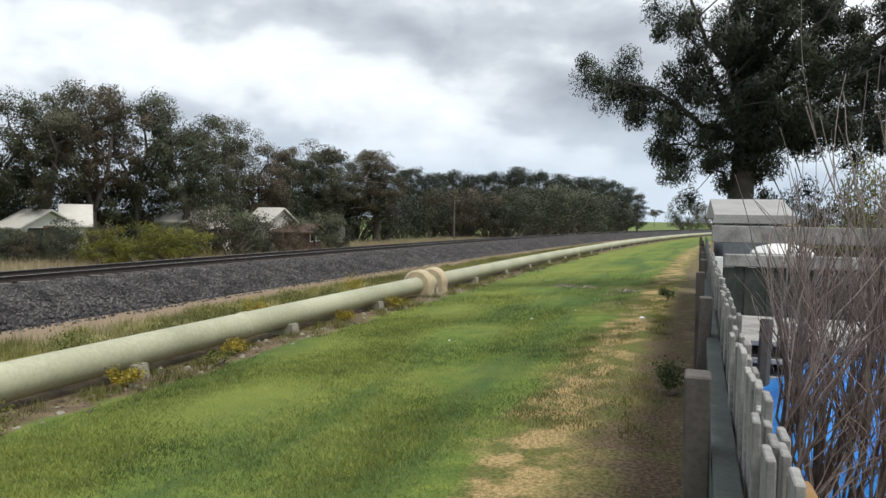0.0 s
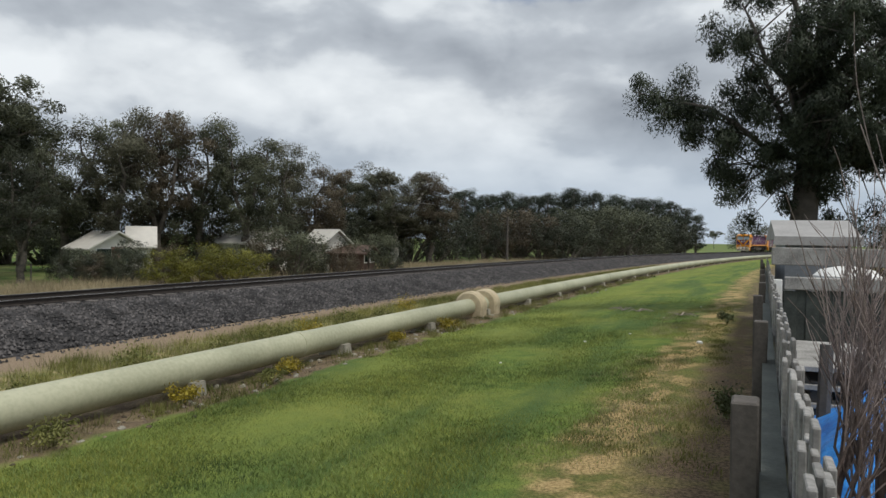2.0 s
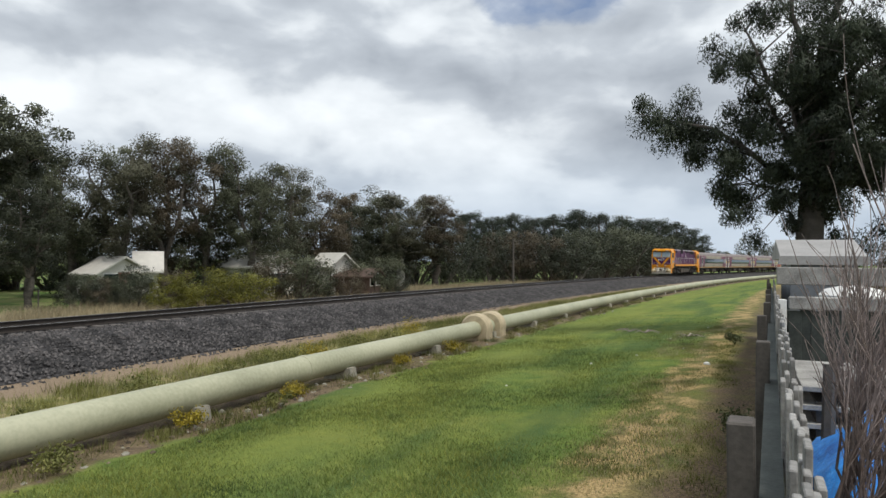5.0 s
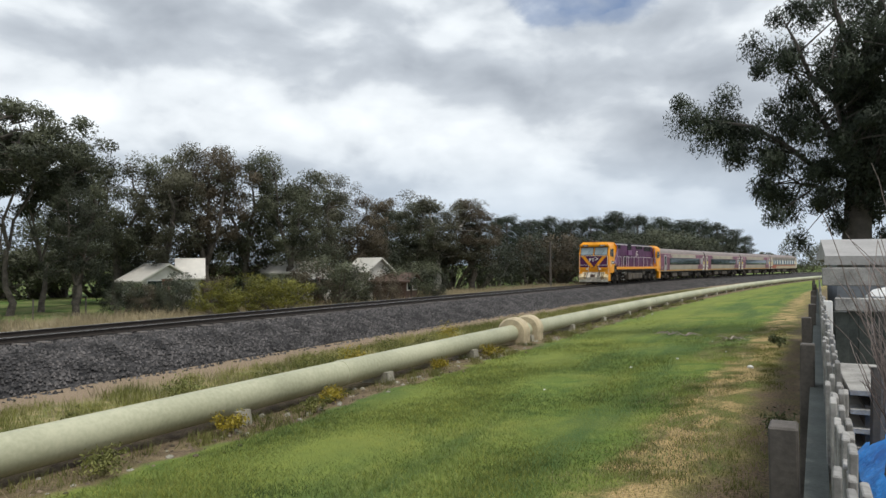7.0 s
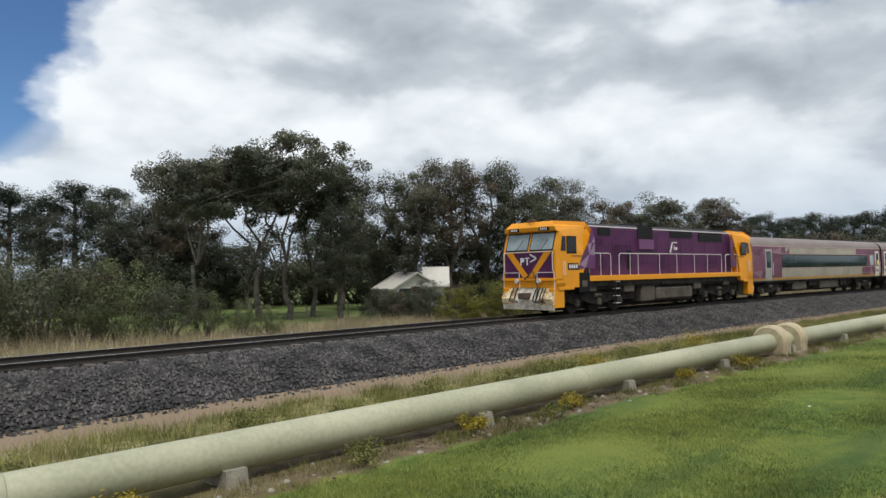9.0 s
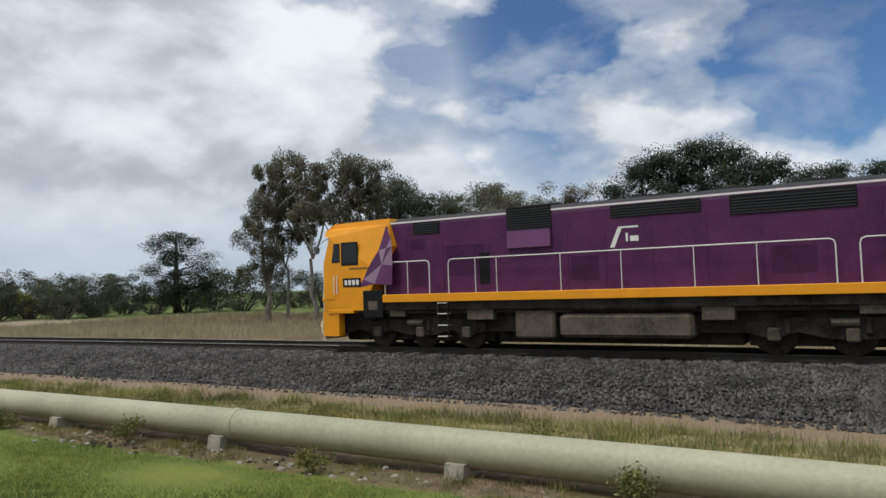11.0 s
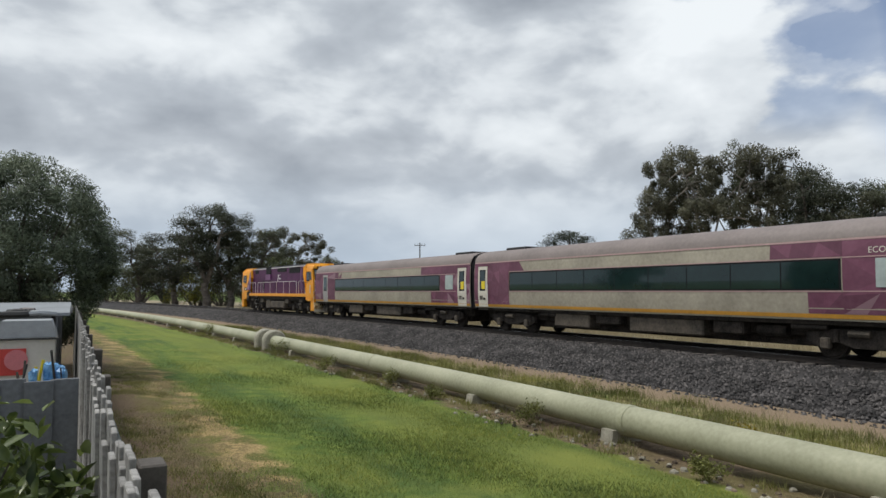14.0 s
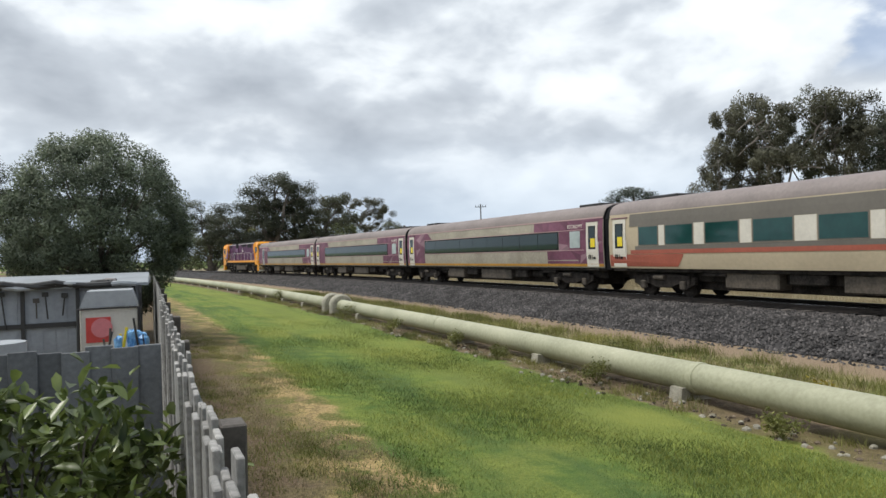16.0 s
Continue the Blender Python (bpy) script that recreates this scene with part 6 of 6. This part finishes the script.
blades("far_dry_grass", 75000, tuft_place(-21, -4.6, -100, 14, 2400, 0.5), 0.80, 0.014, "straw", 4, "tall dry grass along the far side of the line")
blades("trackside_dry_grass", 42000, tuft_place(-16.5, -9.0, 10, 110, 1700, 0.5), 0.55, 0.014, "straw", 15, "dry grass strip between the line and the green paddock")
blades("paddock_grass", 70000, tuft_place(-48, -19, -75, 12, 2200, 0.8), 0.60, 0.030, "straw", 14, "pale dry paddock grass before the pines")
blades("pipe_weeds", 26000, tuft_place(11.2, 12.2, -60, 60, 420, 0.16), 0.18, 0.007, "weed", 5, "weeds growing under the pipe")
blades("fence_weeds", 60000, tuft_place(18.2, 19.9, -24, 30, 700, 0.16), 0.045, 0.005, "weed", 6, "sparse weeds in the dirt along the fence")


def weed_clump(x_s, q, h, w, leaf, seed, label, name="weed_clump"):
    nr = np.random.default_rng(seed)
    rng = random.Random(seed)
    p = on_line(x_s, q)
    t = thing(name, label, "weed", pose(p.x, p.y, ground_z(p.x, p.y)), "straggly weeds")
    g = Geo()
    cent = []
    for j in range(14):
        a = rng.uniform(0, 6.28)
        tip = Vector((math.cos(a) * w * rng.uniform(0.2, 1), math.sin(a) * w * rng.uniform(0.2, 1), h * rng.uniform(0.5, 1)))
        g.tube(limb_path((0, 0, 0), tip, rng, 0.05, 3), [0.006, 0.005, 0.004, 0.002], 3)
        cent.append(np.array(tip) + nr.normal(size=(40, 3)) * np.array([0.10, 0.10, 0.10]) * (h / 0.5))
    v, f = leaves(np.concatenate(cent), 0.035, 0.4, nr, 0)
    part("stem", g, M["weed"], t, fix=False)
    ob = tagged(new("leaf", arrays_mesh("leaf", v, f, M[leaf])), kind="stuff")
    ob.parent = t


for i, (s_, q, h, w, leaf) in enumerate([(14.2, 9.6, 0.6, 0.3, "weed"), (16.4, 9.4, 0.55, 0.3, "yellow"), (15.3, 9.5, 0.5, 0.3, "weed"), (2.4, 9.8, 0.45, 0.3, "weed"), (3.2, 11.65, 0.28, 0.3, "yellow"), (12.2, 11.65, 0.25, 0.3, "yellow"), (-2.6, 11.6, 0.42, 0.22, "weed"),
                                         (-12.6, 11.7, 0.4, 0.35, "weed"), (-20.0, 11.6, 0.35, 0.3, "weed"), (-31.5, 11.8, 0.55, 0.6, "weed"), (-47.0, 11.5, 0.6, 0.3, "weed"), (26.0, 10.0, 0.6, 0.6, "weed"), (9.3, 11.6, 0.25, 0.3, "yellow"), (17.2, 11.6, 0.25, 0.35, "yellow"), (8.0, 9.5, 0.4, 0.25, "weed"), (10.4, 9.3, 0.55, 0.3, "weed"), (12.6, 9.6, 0.5, 0.35, "weed"), (18.6, 9.2, 0.6, 0.4, "weed"), (20.5, 9.5, 0.5, 0.4, "weed"), (22.4, 9.4, 0.7, 0.4, "yellow"), (6.2, 9.2, 0.5, 0.3, "weed"), (0.6, 9.4, 0.4, 0.3, "weed"), (-5.0, 9.2, 0.45, 0.3, "weed"), (-9.0, 9.5, 0.4, 0.3, "yellow"), (-15.0, 9.4, 0.5, 0.4, "weed"), (6.6, 11.9, 0.3, 0.3, "weed"), (11.2, 12.0, 0.25, 0.3, "weed"), (20.2, 11.9, 0.3, 0.3, "yellow"), (-7.6, 12.0, 0.3, 0.3, "weed"), (-16.6, 12.0, 0.3, 0.3, "weed"), (-25.0, 11.9, 0.4, 0.4, "weed")]):
    weed_clump(s_, q, h, w, leaf, 50 + i, "straggly weed growing beside the pipe" if leaf == "weed" else "low weed with yellow flowers beside the pipe")


for s_, q, h, w in ((10.3, 20.02, 0.34, 0.13), (22.5, 19.75, 0.28, 0.22)):
    weed_clump(s_, q, h, w, "shrub", int(100 + s_), "dark green weed at the foot of the paling fence")


def litter():
    rng = random.Random(9)
    for i, (x, y) in enumerate([(-0.55, 17.5), (-0.25, 3.9), (-0.15, 3.4), (-3.3, 17.8), (-2.4, 19.5), (-4.4, 14.2), (-1.3, 21.0), (-1.9, 24.0), (-0.9, 28.0)]):
        g = Geo()
        l = 0.05 if i else 0.12
        g.rings([[(rng.uniform(0.6, 1) * l * math.cos(a) * k_, rng.uniform(0.3, 0.6) * l * math.sin(a) * k_, z) for a in np.linspace(0, 5.2, 6)] for z, k_ in ((0, 1), (l * 0.3, 0.9), (l * 0.5, 0.4))])
        ob = part("paper_scrap", g, M["white"])
        tagged(ob, "crumpled white scrap lying on the ground", "litter", "scraps on the lawn")
        ob.matrix_world = pose(x, y, ground_z(x, y) + 0.01, 0, 0, rng.uniform(0, 360))
    for i, (x, y) in enumerate([(-3.6, 27.0), (-3.0, 26.4), (-1.4, 24.5)]):
        g = Geo()
        for j in range(9):
            a = rng.uniform(0, 6.28)
            g.tube([(0, 0, 0.03), (math.cos(a) * 0.3, math.sin(a) * 0.3, 0.12), (math.cos(a) * 0.6, math.sin(a) * 0.6, 0.05)], [0.012, 0.010, 0.004], 4)
        ob = part("fallen_branch", g, M["twig"])
        tagged(ob, "small fallen gum branch on the lawn", "branch", "fallen branches")
        ob.matrix_world = pose(x, y, ground_z(x, y))


litter()


def rubble():
    """Broken lumps and dry stalks in the trench under the pipe."""
    rng = random.Random(17)
    for name, mat, n, size, label in (("rubble", "concrete", 420, 0.05, "small broken pale stones under the pipe"), ("clod", "clay_lump", 900, 0.035, "dark clods of bare soil under the pipe")):
        g = Geo()
        for i in range(n):
            s_, q = rng.uniform(-40, 45), rng.gauss(11.75, 0.28)
            c = on_line(s_, q, 0)
            z, r = ground_z(c.x, c.y), size * rng.uniform(0.4, 1.6)
            a0 = rng.uniform(0, 6.28)
            g.rings([[(c.x + r * k_ * math.cos(a0 + a) * rng.uniform(0.7, 1.2), c.y + r * k_ * math.sin(a0 + a) * rng.uniform(0.7, 1.2), z + zz * r) for a in (0, 1.26, 2.51, 3.77, 5.03)] for zz, k_ in ((-0.3, 1.0), (0.35, 0.9), (0.7, 0.35))])
        tagged(part(name, g, M[mat], fix=False), label, "rubble", kind="stuff")
    blades("dry_stalks", 5200, tuft_place(11.3, 12.1, -50, 55, 200, 0.10), 0.16, 0.005, "straw", 31, "dry broken stalks along the pipe", 0.6)


rubble()

# ---- houses beyond the line ----


def house(az, dist, w, dep, eave, ridge, wall, roof, label, turn=0, door=True):
    x, y = -math.sin(radians(az)) * dist, math.cos(radians(az)) * dist
    gz = ground_z(x, y)
    h = thing("house", label, "house", pose(x, y, gz, 0, 0, az + turn), "houses beyond the line")
    part("wall", Geo().prism([(-w / 2, -0.2), (w / 2, -0.2), (w / 2, eave), (0, ridge - 0.1), (-w / 2, eave)], -dep / 2, dep / 2, "y"), M[wall], h)
    o = 0.4
    r = Geo()
    for sx in (-1, 1):
        r.prism([(sx * (w / 2 + o), eave - 0.2), (0, ridge), (0, ridge + 0.12), (sx * (w / 2 + o), eave - 0.08)], -dep / 2 - o, dep / 2 + o, "y")
    part("roof", r, M[roof], h, "pale corrugated iron roof")
    for xx in (-w * 0.25, w * 0.22):
        wi = part("window", Geo().box(xx - 0.6, xx + 0.6, -dep / 2 - 0.05, -dep / 2 + 0.02, 0.9, 2.0, 0.02), M["white"], h)
        part("pane", Geo().box(xx - 0.52, xx + 0.52, -dep / 2 - 0.07, -dep / 2 - 0.04, 0.98, 1.92), M["glass"], wi)
    if door:
        part("door", Geo().box(-0.45, 0.45, -dep / 2 - 0.05, -dep / 2 + 0.02, 0.0, 2.05, 0.02), M["brick_red"], h)


house(48.0, 57, 3.8, 3.0, 2.0, 3.1, "render_wall", "white_roof", "low house with a white iron roof among trees", 28)
house(45.6, 57, 1.8, 1.4, 2.2, 3.5, "render_wall", "white_roof", "low house with a white iron roof among trees", 90)
house(37.6, 61, 2.6, 6, 2.5, 3.3, "render_wall", "white_roof", "low house with a white iron roof among trees", 40)
house(31.7, 61, 2.0, 3.5, 2.6, 3.6, "render_wall", "white_roof", "weathered shed with a pale iron roof", 30)
house(29.6, 60, 3.0, 3, 1.8, 2.3, "rusty", "rusty", "rusty dark shed among trees", 70, False)


def field_fence():
    f = thing("wire_fence", "thin wire fence on small posts beyond the line", "fence", kind="structure")
    me = Geo().tube([(0, 0, -0.2), (0, 0, 1.15)], 0.045, 6).mesh("post", M["post"])
    for i in range(36):
        s = 22 + 3.2 * i
        ob = new("post", me)
        ob.parent = f
        p = on_line(s, -18.8)
        ob.matrix_world = pose(p.x, p.y, ground_z(p.x, p.y))
    for z in (0.35, 0.7, 1.05):
        g = Geo().tube([on_line(22 + 6.4 * i, -18.8, -0.74 + z) for i in range(18)], 0.008, 3)
        part("wire", g, M["wire"], f)


field_fence()


def poles():
    for az, el, d_, arms, label in ((160.95, 2.35, 62, 0, "bare grey trackside post"), (154.5, 3.9, 140, 1, "timber power pole with crossarm and insulators"), (17.0, 1.9, 92, 0, "pale timber pole beside the trees")):
        x, y = -math.sin(radians(az)) * d_, math.cos(radians(az)) * d_
        gz = ground_z(x, y)
        top = EYE + d_ * math.tan(radians(el)) - gz
        t = thing("utility_pole", label, "pole", pose(x, y, gz, 0, 0, az))
        part("pole", Geo().tube([(0, 0, -0.3), (0, 0, top)], [0.16, 0.11], 8), M["post"], t)
        if arms:
            a = part("crossarm", Geo().box(-1.1, 1.1, -0.06, 0.06, top - 0.6, top - 0.48), M["post"], t)
            for xx in (-1.0, -0.4, 0.4, 1.0):
                part("insulator", Geo().tube([(xx, 0, top - 0.48), (xx, 0, top - 0.15)], 0.06, 6), M["grey_plastic"], a)


poles()

# ---- yards on this side ----


def plank_fence(name, p0, p1, top, mat, label, gap=0.0, w=0.115, base=0.0, side=-1):
    a, b = Vector(p0), Vector(p1)
    L_ = (b - a).length
    ang = math.degrees(math.atan2(b.y - a.y, b.x - a.x))
    f = thing(name, label, "fence", pose(a.x, a.y, base, 0, 0, ang), kind="structure")
    rng = random.Random(int(L_ * 100))
    n = max(1, int(L_ / (w + gap)))
    w2 = w + 0.014
    me = [Geo().box(0, w2, -0.008, 0.008, 0.02, top - 0.008 * k_, 0.003).mesh("plank", M[mat]) for k_ in range(3)]
    for i in range(n):
        ob = new("plank", me[rng.randrange(3)])
        ob.parent = f
        ob.matrix_local = pose(i * (w + gap), 0.017 * (i % 2), rng.uniform(-0.008, 0.008), 0, rng.uniform(-0.12, 0.12), 0)
    for z in (0.3, top - 0.25):
        part("fence_rail", Geo().box(0, L_, side * 0.015, side * 0.06, z, z + 0.08), M[mat], f)
    for i in range(int(L_ / 2.4) + 1):
        part("post", Geo().box(i * 2.4, i * 2.4 + 0.1, side * 0.06, side * 0.15, -0.2, top - 0.02), M[mat], f)
    return f


plank_fence("yard_fence", (0.28, -4.05), (7.0, -3.75), EYE - 0.435, "grey_paling", "dark weathered board fence across the yard")
plank_fence("yard_fence", (0.62, 8.7), (7.5, 9.0), EYE - 0.50, "rail_timber", "dull grey board fence between the yards", side=1)


def capping():
    c = part("capping_rail", Geo().box(0.62, 7.4, 8.60, 8.72, EYE - 0.50, EYE - 0.36, 0.01), M["paling"])
    tagged(c, "wide grey timber capping on the yard fence", "fence rail", kind="structure")
    c = part("capping_rail", Geo().box(0.66, 7.4, 12.0, 12.1, EYE - 0.32, EYE - 0.05, 0.01), M["paling"])
    tagged(c, "wide grey timber capping on the yard fence", "fence rail", kind="structure")
    p = part("marker_post", Geo().box(0.50, 0.58, 8.3, 8.38, 0, EYE - 0.38, 0.005), M["white"])
    tagged(p, "short white-topped timber post by the fence", "post")


capping()


def garden_shed(x, y, w, d, eave, ridge, mat, roof, label, turn=0):
    s = thing("garden_shed", label, "shed", pose(x, y, 0, 0, 0, turn), "yard sheds")
    wall = part("wall", Geo().box(0, w, 0, d, 0, eave), M[mat], s)
    n = int(w / 0.19)
    for k_, yy in ((0, -0.012), (1, d)):
        g = Geo()
        for i in range(n + 1):
            g.box(i * w / n - 0.012, i * w / n + 0.012, yy, yy + 0.012, 0, eave)
        part("cladding_rib", g, M[mat], wall)
    part("roof", Geo().prism([(-0.2, eave), (d + 0.2, eave), (d + 0.2, eave + 0.05), (d / 2, ridge), (-0.2, eave + 0.05)], -0.2, w + 0.2, "x"), M[roof], s, "pale iron roof")
    part("fascia", Geo().box(-0.22, w + 0.22, -0.24, -0.2, eave - 0.1, eave + 0.06), M["iron"], s)
    return s


garden_shed(1.03, 14.6, 1.02, 3.0, EYE + 0.09, EYE + 0.50, "shed", "iron", "pale iron-roofed shed beyond the yard fence")
garden_shed(4.6, 9.8, 3.0, 4.0, 2.0, 2.5, "shed", "iron", "small grey shed by the fence")
garden_shed(0.62, -18.6, 4.2, 4.6, EYE - 0.42, EYE - 0.22, "pale_sheet", "shed", "grey steel-clad garden shed with cluttered roof")


def yard_clutter():
    # the blue tarpaulin over a heap
    rng = random.Random(2)
    rows = []
    for i in range(25):
        u = i / 24
        r = []
        for j in range(25):
            v = j / 24
            x, y = 0.46 + 0.06 * v + 1.9 * u, 3.5 + 2.3 * v
            h = 1.58 * (math.sin(math.pi * min(1, max(0, u * 0.9 + 0.08))) ** 0.2) * (math.sin(math.pi * min(1, max(0, v * 0.94 + 0.03))) ** 0.28)
            h += 0.05 * math.sin(u * 23 + v * 9) * math.sin(v * 17) + rng.uniform(-0.012, 0.012)
            r.append((x, y, max(0.02, h)))
        rows.append(r)
    g = Geo().sheet(rows)
    ob = part("tarpaulin", g, M["tarp"], smooth=50)
    tagged(ob, "crumpled bright blue tarpaulin over a heap in the yard", "tarpaulin")
    for x, y, w in ((0.9, 2.4, 0.25), (1.15, 2.25, 0.22), (1.25, 2.6, 0.3)):
        b = part("timber_offcut", Geo().box(-w / 2, w / 2, -0.1, 0.1, 0, 0.16, 0.01), M["wood"])
        b.matrix_world = pose(x, y, 0.0, 0, 0, 200 * w)
        tagged(b, "raw orange-brown timber offcut", "timber", "timber offcuts")
    bx = part("storage_crate", Geo().box(0.44, 0.55, 2.75, 2.97, 0.0, 1.36, 0.01), M["wood"])
    tagged(bx, "plain timber crate in the yard", "crate")
    # a leaning stake and a stack of slats
    s = part("garden_stake", Geo().tube([(0.55, 4.7, 0.0), (0.63, 5.0, 1.72)], 0.04, 6), M["post"])
    tagged(s, "leaning grey timber stake", "stake")
    st = thing("slat_stack", "stack of thin grey timber slats in the yard", "timber stack", pose(0.55, 6.0, 0))
    for i in range(10):
        part("slat", Geo().box(0, 1.5, 0, 1.6, 0.12 + i * 0.14, 0.16 + i * 0.14, 0.004), M["paling"], st)
    for xx in (0.1, 1.3):
        part("bearer", Geo().box(xx, xx + 0.1, 0.05, 1.5, 0.0, 1.3), M["post"], st)
    # a pale tank lid behind the cross fence
    lid = part("tank_lid", Geo().rings([[(1.55 + 0.42 * r * math.cos(a), 11.0 + 0.42 * r * math.sin(a), z) for a in np.linspace(0, 6.28, 21)[:-1]] for r, z in ((1, 0.0), (1, EYE - 0.42), (0.8, EYE - 0.34), (0.3, EYE - 0.29))]), M["white"], smooth=40)
    tagged(lid, "pale domed lid of a water tank", "water tank")
    # behind the board fence: playhouse with a red panel and blue bags
    p = thing("playhouse", "small white playhouse with a grey lid and red panel", "playhouse", pose(0.58, -13.3, 0))
    part("wall", Geo().box(0.0, 0.85, 0.0, 0.8, 0, 1.64, 0.02), M["render_wall"], p)
    part("lid", Geo().prism([(0.0, 1.64), (0.85, 1.64), (0.74, 1.90), (0.08, 1.90)], -0.05, 0.82, "y"), M["grey_plastic"], p, "grey lid")
    part("frame", Geo().tube([(0.87, 0.84, 0.2), (0.87, 0.84, 1.62), (-0.02, 0.84, 1.62), (-0.02, 0.84, 0.2)], 0.025, 6), M["wire"], p)
    part("panel", Geo().box(0.40, 0.76, 0.80, 0.82, 1.08, 1.48), M["red"], p, "red square panel")
    part("disc", Geo().tube([(0.53, 0.82, 1.31), (0.53, 0.84, 1.31)], 0.155, 24), M["pink"], p, "pinkish round disc")
    rb = random.Random(21)
    for i in range(9):
        x, y, z, r = rb.uniform(0.40, 0.78), rb.uniform(-10.6, -10.0), rb.uniform(1.12, 1.40), rb.uniform(0.05, 0.10)
        g = Geo()
        g.rings([[(x + r * k_ * math.cos(a) * rb.uniform(0.6, 1.3), y + r * k_ * math.sin(a) * rb.uniform(0.6, 1.3), zz + rb.uniform(-0.02, 0.02)) for a in np.linspace(0, 6.28, 11)[:-1]] for zz, k_ in ((1.04, 0.8), (z, 1.0), (z + r * 0.6, 0.9), (z + r, 0.3))])
        b = part("blue_bag", g, M["bag"])
        tagged(b, "crumpled blue plastic bag on the fence-side heap", "bag", "blue bags")
    for i in range(12):
        x, y = rb.uniform(0.32, 1.2), rb.uniform(-10.5, -9.9)
        g = Geo().tube([(x, y, 0.95), (x + rb.uniform(-0.12, 0.12), y, rb.uniform(1.22, 1.62))], rb.uniform(0.008, 0.02), 5)
        b = part("garden_stick", g, M[("wire", "post", "wire", "white", "sign_yellow")[i % 5]])
        tagged(b, "thin stick or tool handle standing in the heap", "stick", "sticks in the heap")
    for i in range(10):
        x, y, z, w_ = rb.uniform(0.36, 1.25), rb.uniform(-10.5, -9.95), 1.0, rb.uniform(0.05, 0.12)
        b = part("rubbish_scrap", Geo().box(-w_, w_, -w_ * 0.6, w_ * 0.6, 0, rb.uniform(0.08, 0.24), 0.01), M[("heap", "white", "red", "heap", "sign_yellow", "wire")[i % 6]])
        b.matrix_world = pose(x, y, z, rb.uniform(-20, 20), rb.uniform(-20, 20), rb.uniform(0, 180))
        tagged(b, "jumbled household scrap on the heap", "scrap", "scraps on the heap")
    hp = part("rubbish_heap", Geo().box(0.34, 1.1, -10.8, -9.9, 0.0, 1.05, 0.1), M["grey_plastic"])
    tagged(hp, "low grey bin under plastic bags", "bin")
    # pipes and hoses on the shed roof
    rr = random.Random(3)
    for i in range(16):
        x, z = 0.62 + 0.26 * i, EYE - 0.40 + rr.uniform(0.0, 0.05)
        g = Geo().tube([(x, -13.82, z), (x + 0.25, -13.78, z + rr.uniform(-0.02, 0.06)), (x + 0.55, -13.8, z + rr.uniform(-0.02, 0.04)), (x + 0.8, -13.84, z)], rr.uniform(0.034, 0.060), 7)
        h = part("garden_hose", g, M["wire" if i % 3 else "grey_plastic"])
        tagged(h, "black hose or pipe lying along the shed roof edge", "hose", "hoses on the shed roof")
    for i in range(8):
        x = 0.75 + rr.uniform(0, 1.0)
        b = part("roof_junk", Geo().box(-0.12, 0.12, -0.09, 0.09, 0, rr.uniform(0.05, 0.12), 0.02), M["wire" if i % 2 else "heap"])
        b.matrix_world = pose(x, -13.9 - rr.uniform(0, 0.4), EYE - 0.40, rr.uniform(-15, 15), 0, rr.uniform(0, 180))
        tagged(b, "dark odds and ends piled on the shed roof", "junk", "junk on the shed roof")
    fr = part("shed_frame", Geo().box(0.62, 4.8, -13.98, -13.94, 1.25, 1.33).box(1.55, 1.61, -13.98, -13.93, 0, 1.95).box(2.4, 2.46, -13.98, -13.93, 0, 1.95).box(0.64, 0.70, -13.98, -13.93, 0, 1.95), M["wire"])
    tagged(fr, "dark timber frame standing against the shed wall", "frame")
    for i, (x, z, l, lean) in enumerate(((1.28, 1.30, 0.50, 0.05), (1.82, 1.45, 0.34, -0.04), (2.05, 1.40, 0.42, 0.03), (2.22, 1.42, 0.30, 0.0), (2.68, 1.25, 0.60, 0.06), (3.0, 1.35, 0.45, -0.05))):
        g = Geo().tube([(x, -13.93, z), (x + lean, -13.92, z + l)], 0.013, 5)
        g.box(x + lean - 0.05, x + lean + 0.05, -13.94, -13.91, z + l - 0.03, z + l + 0.05, 0.008)
        b = part("wall_tool", g, M["wire" if i % 3 else "post"])
        tagged(b, "small dark tool hanging on the shed wall", "tool", "tools on the shed")
    for x in (1.75, 2.15):
        t = part("plant_tub", Geo().tube([(x, -8.0, 0), (x, -8.0, 1.6)], [0.22, 0.26], 12), M["grey_plastic"], smooth=40)
        tagged(t, "grey plastic tub standing in the yard", "tub", "yard tubs")


yard_clutter()

# ---- what moves ----
TT = [0.0, 1.0, 1.5, 2.0, 2.5, 3.0, 3.5, 4.0, 7.0, 8.0, 9.0, 9.5, 10.0, 10.2, 12.3, 13.0, 14.5, 16.0]
SS = [232.0, 209.5, 198.3, 187.2, 175.4, 163.4, 152.0, 140.0, 70.6, 47.4, 24.7, 14.1, 3.85, -0.2, -41.2, -55.0, -85.0, -115.2]
FIT = np.polyfit(TT, SS, 6)


def car_pose(t, offset, length):
    """A car stands on its two bogies, on the curve."""
    s = float(np.polyval(FIT, t)) + offset
    a, b = on_line(s + 3.2, 0, RAIL), on_line(s + length - 3.2, 0, RAIL)
    d = b - a
    yaw = math.degrees(math.atan2(-d.x, d.y))
    p = a - d.normalized() * 3.2
    return pose(p.x, p.y, RAIL, 0, 0, yaw)


def motions():
    times = [0.5 * i for i in range(33)]
    walk(loco, [(t, car_pose(t, 0.0, 19.6)) for t in times])
    for i, co in enumerate(coaches):
        walk(co, [(t, car_pose(t, 19.8 + 23.3 * i, COACH_L)) for t in times])


motions()
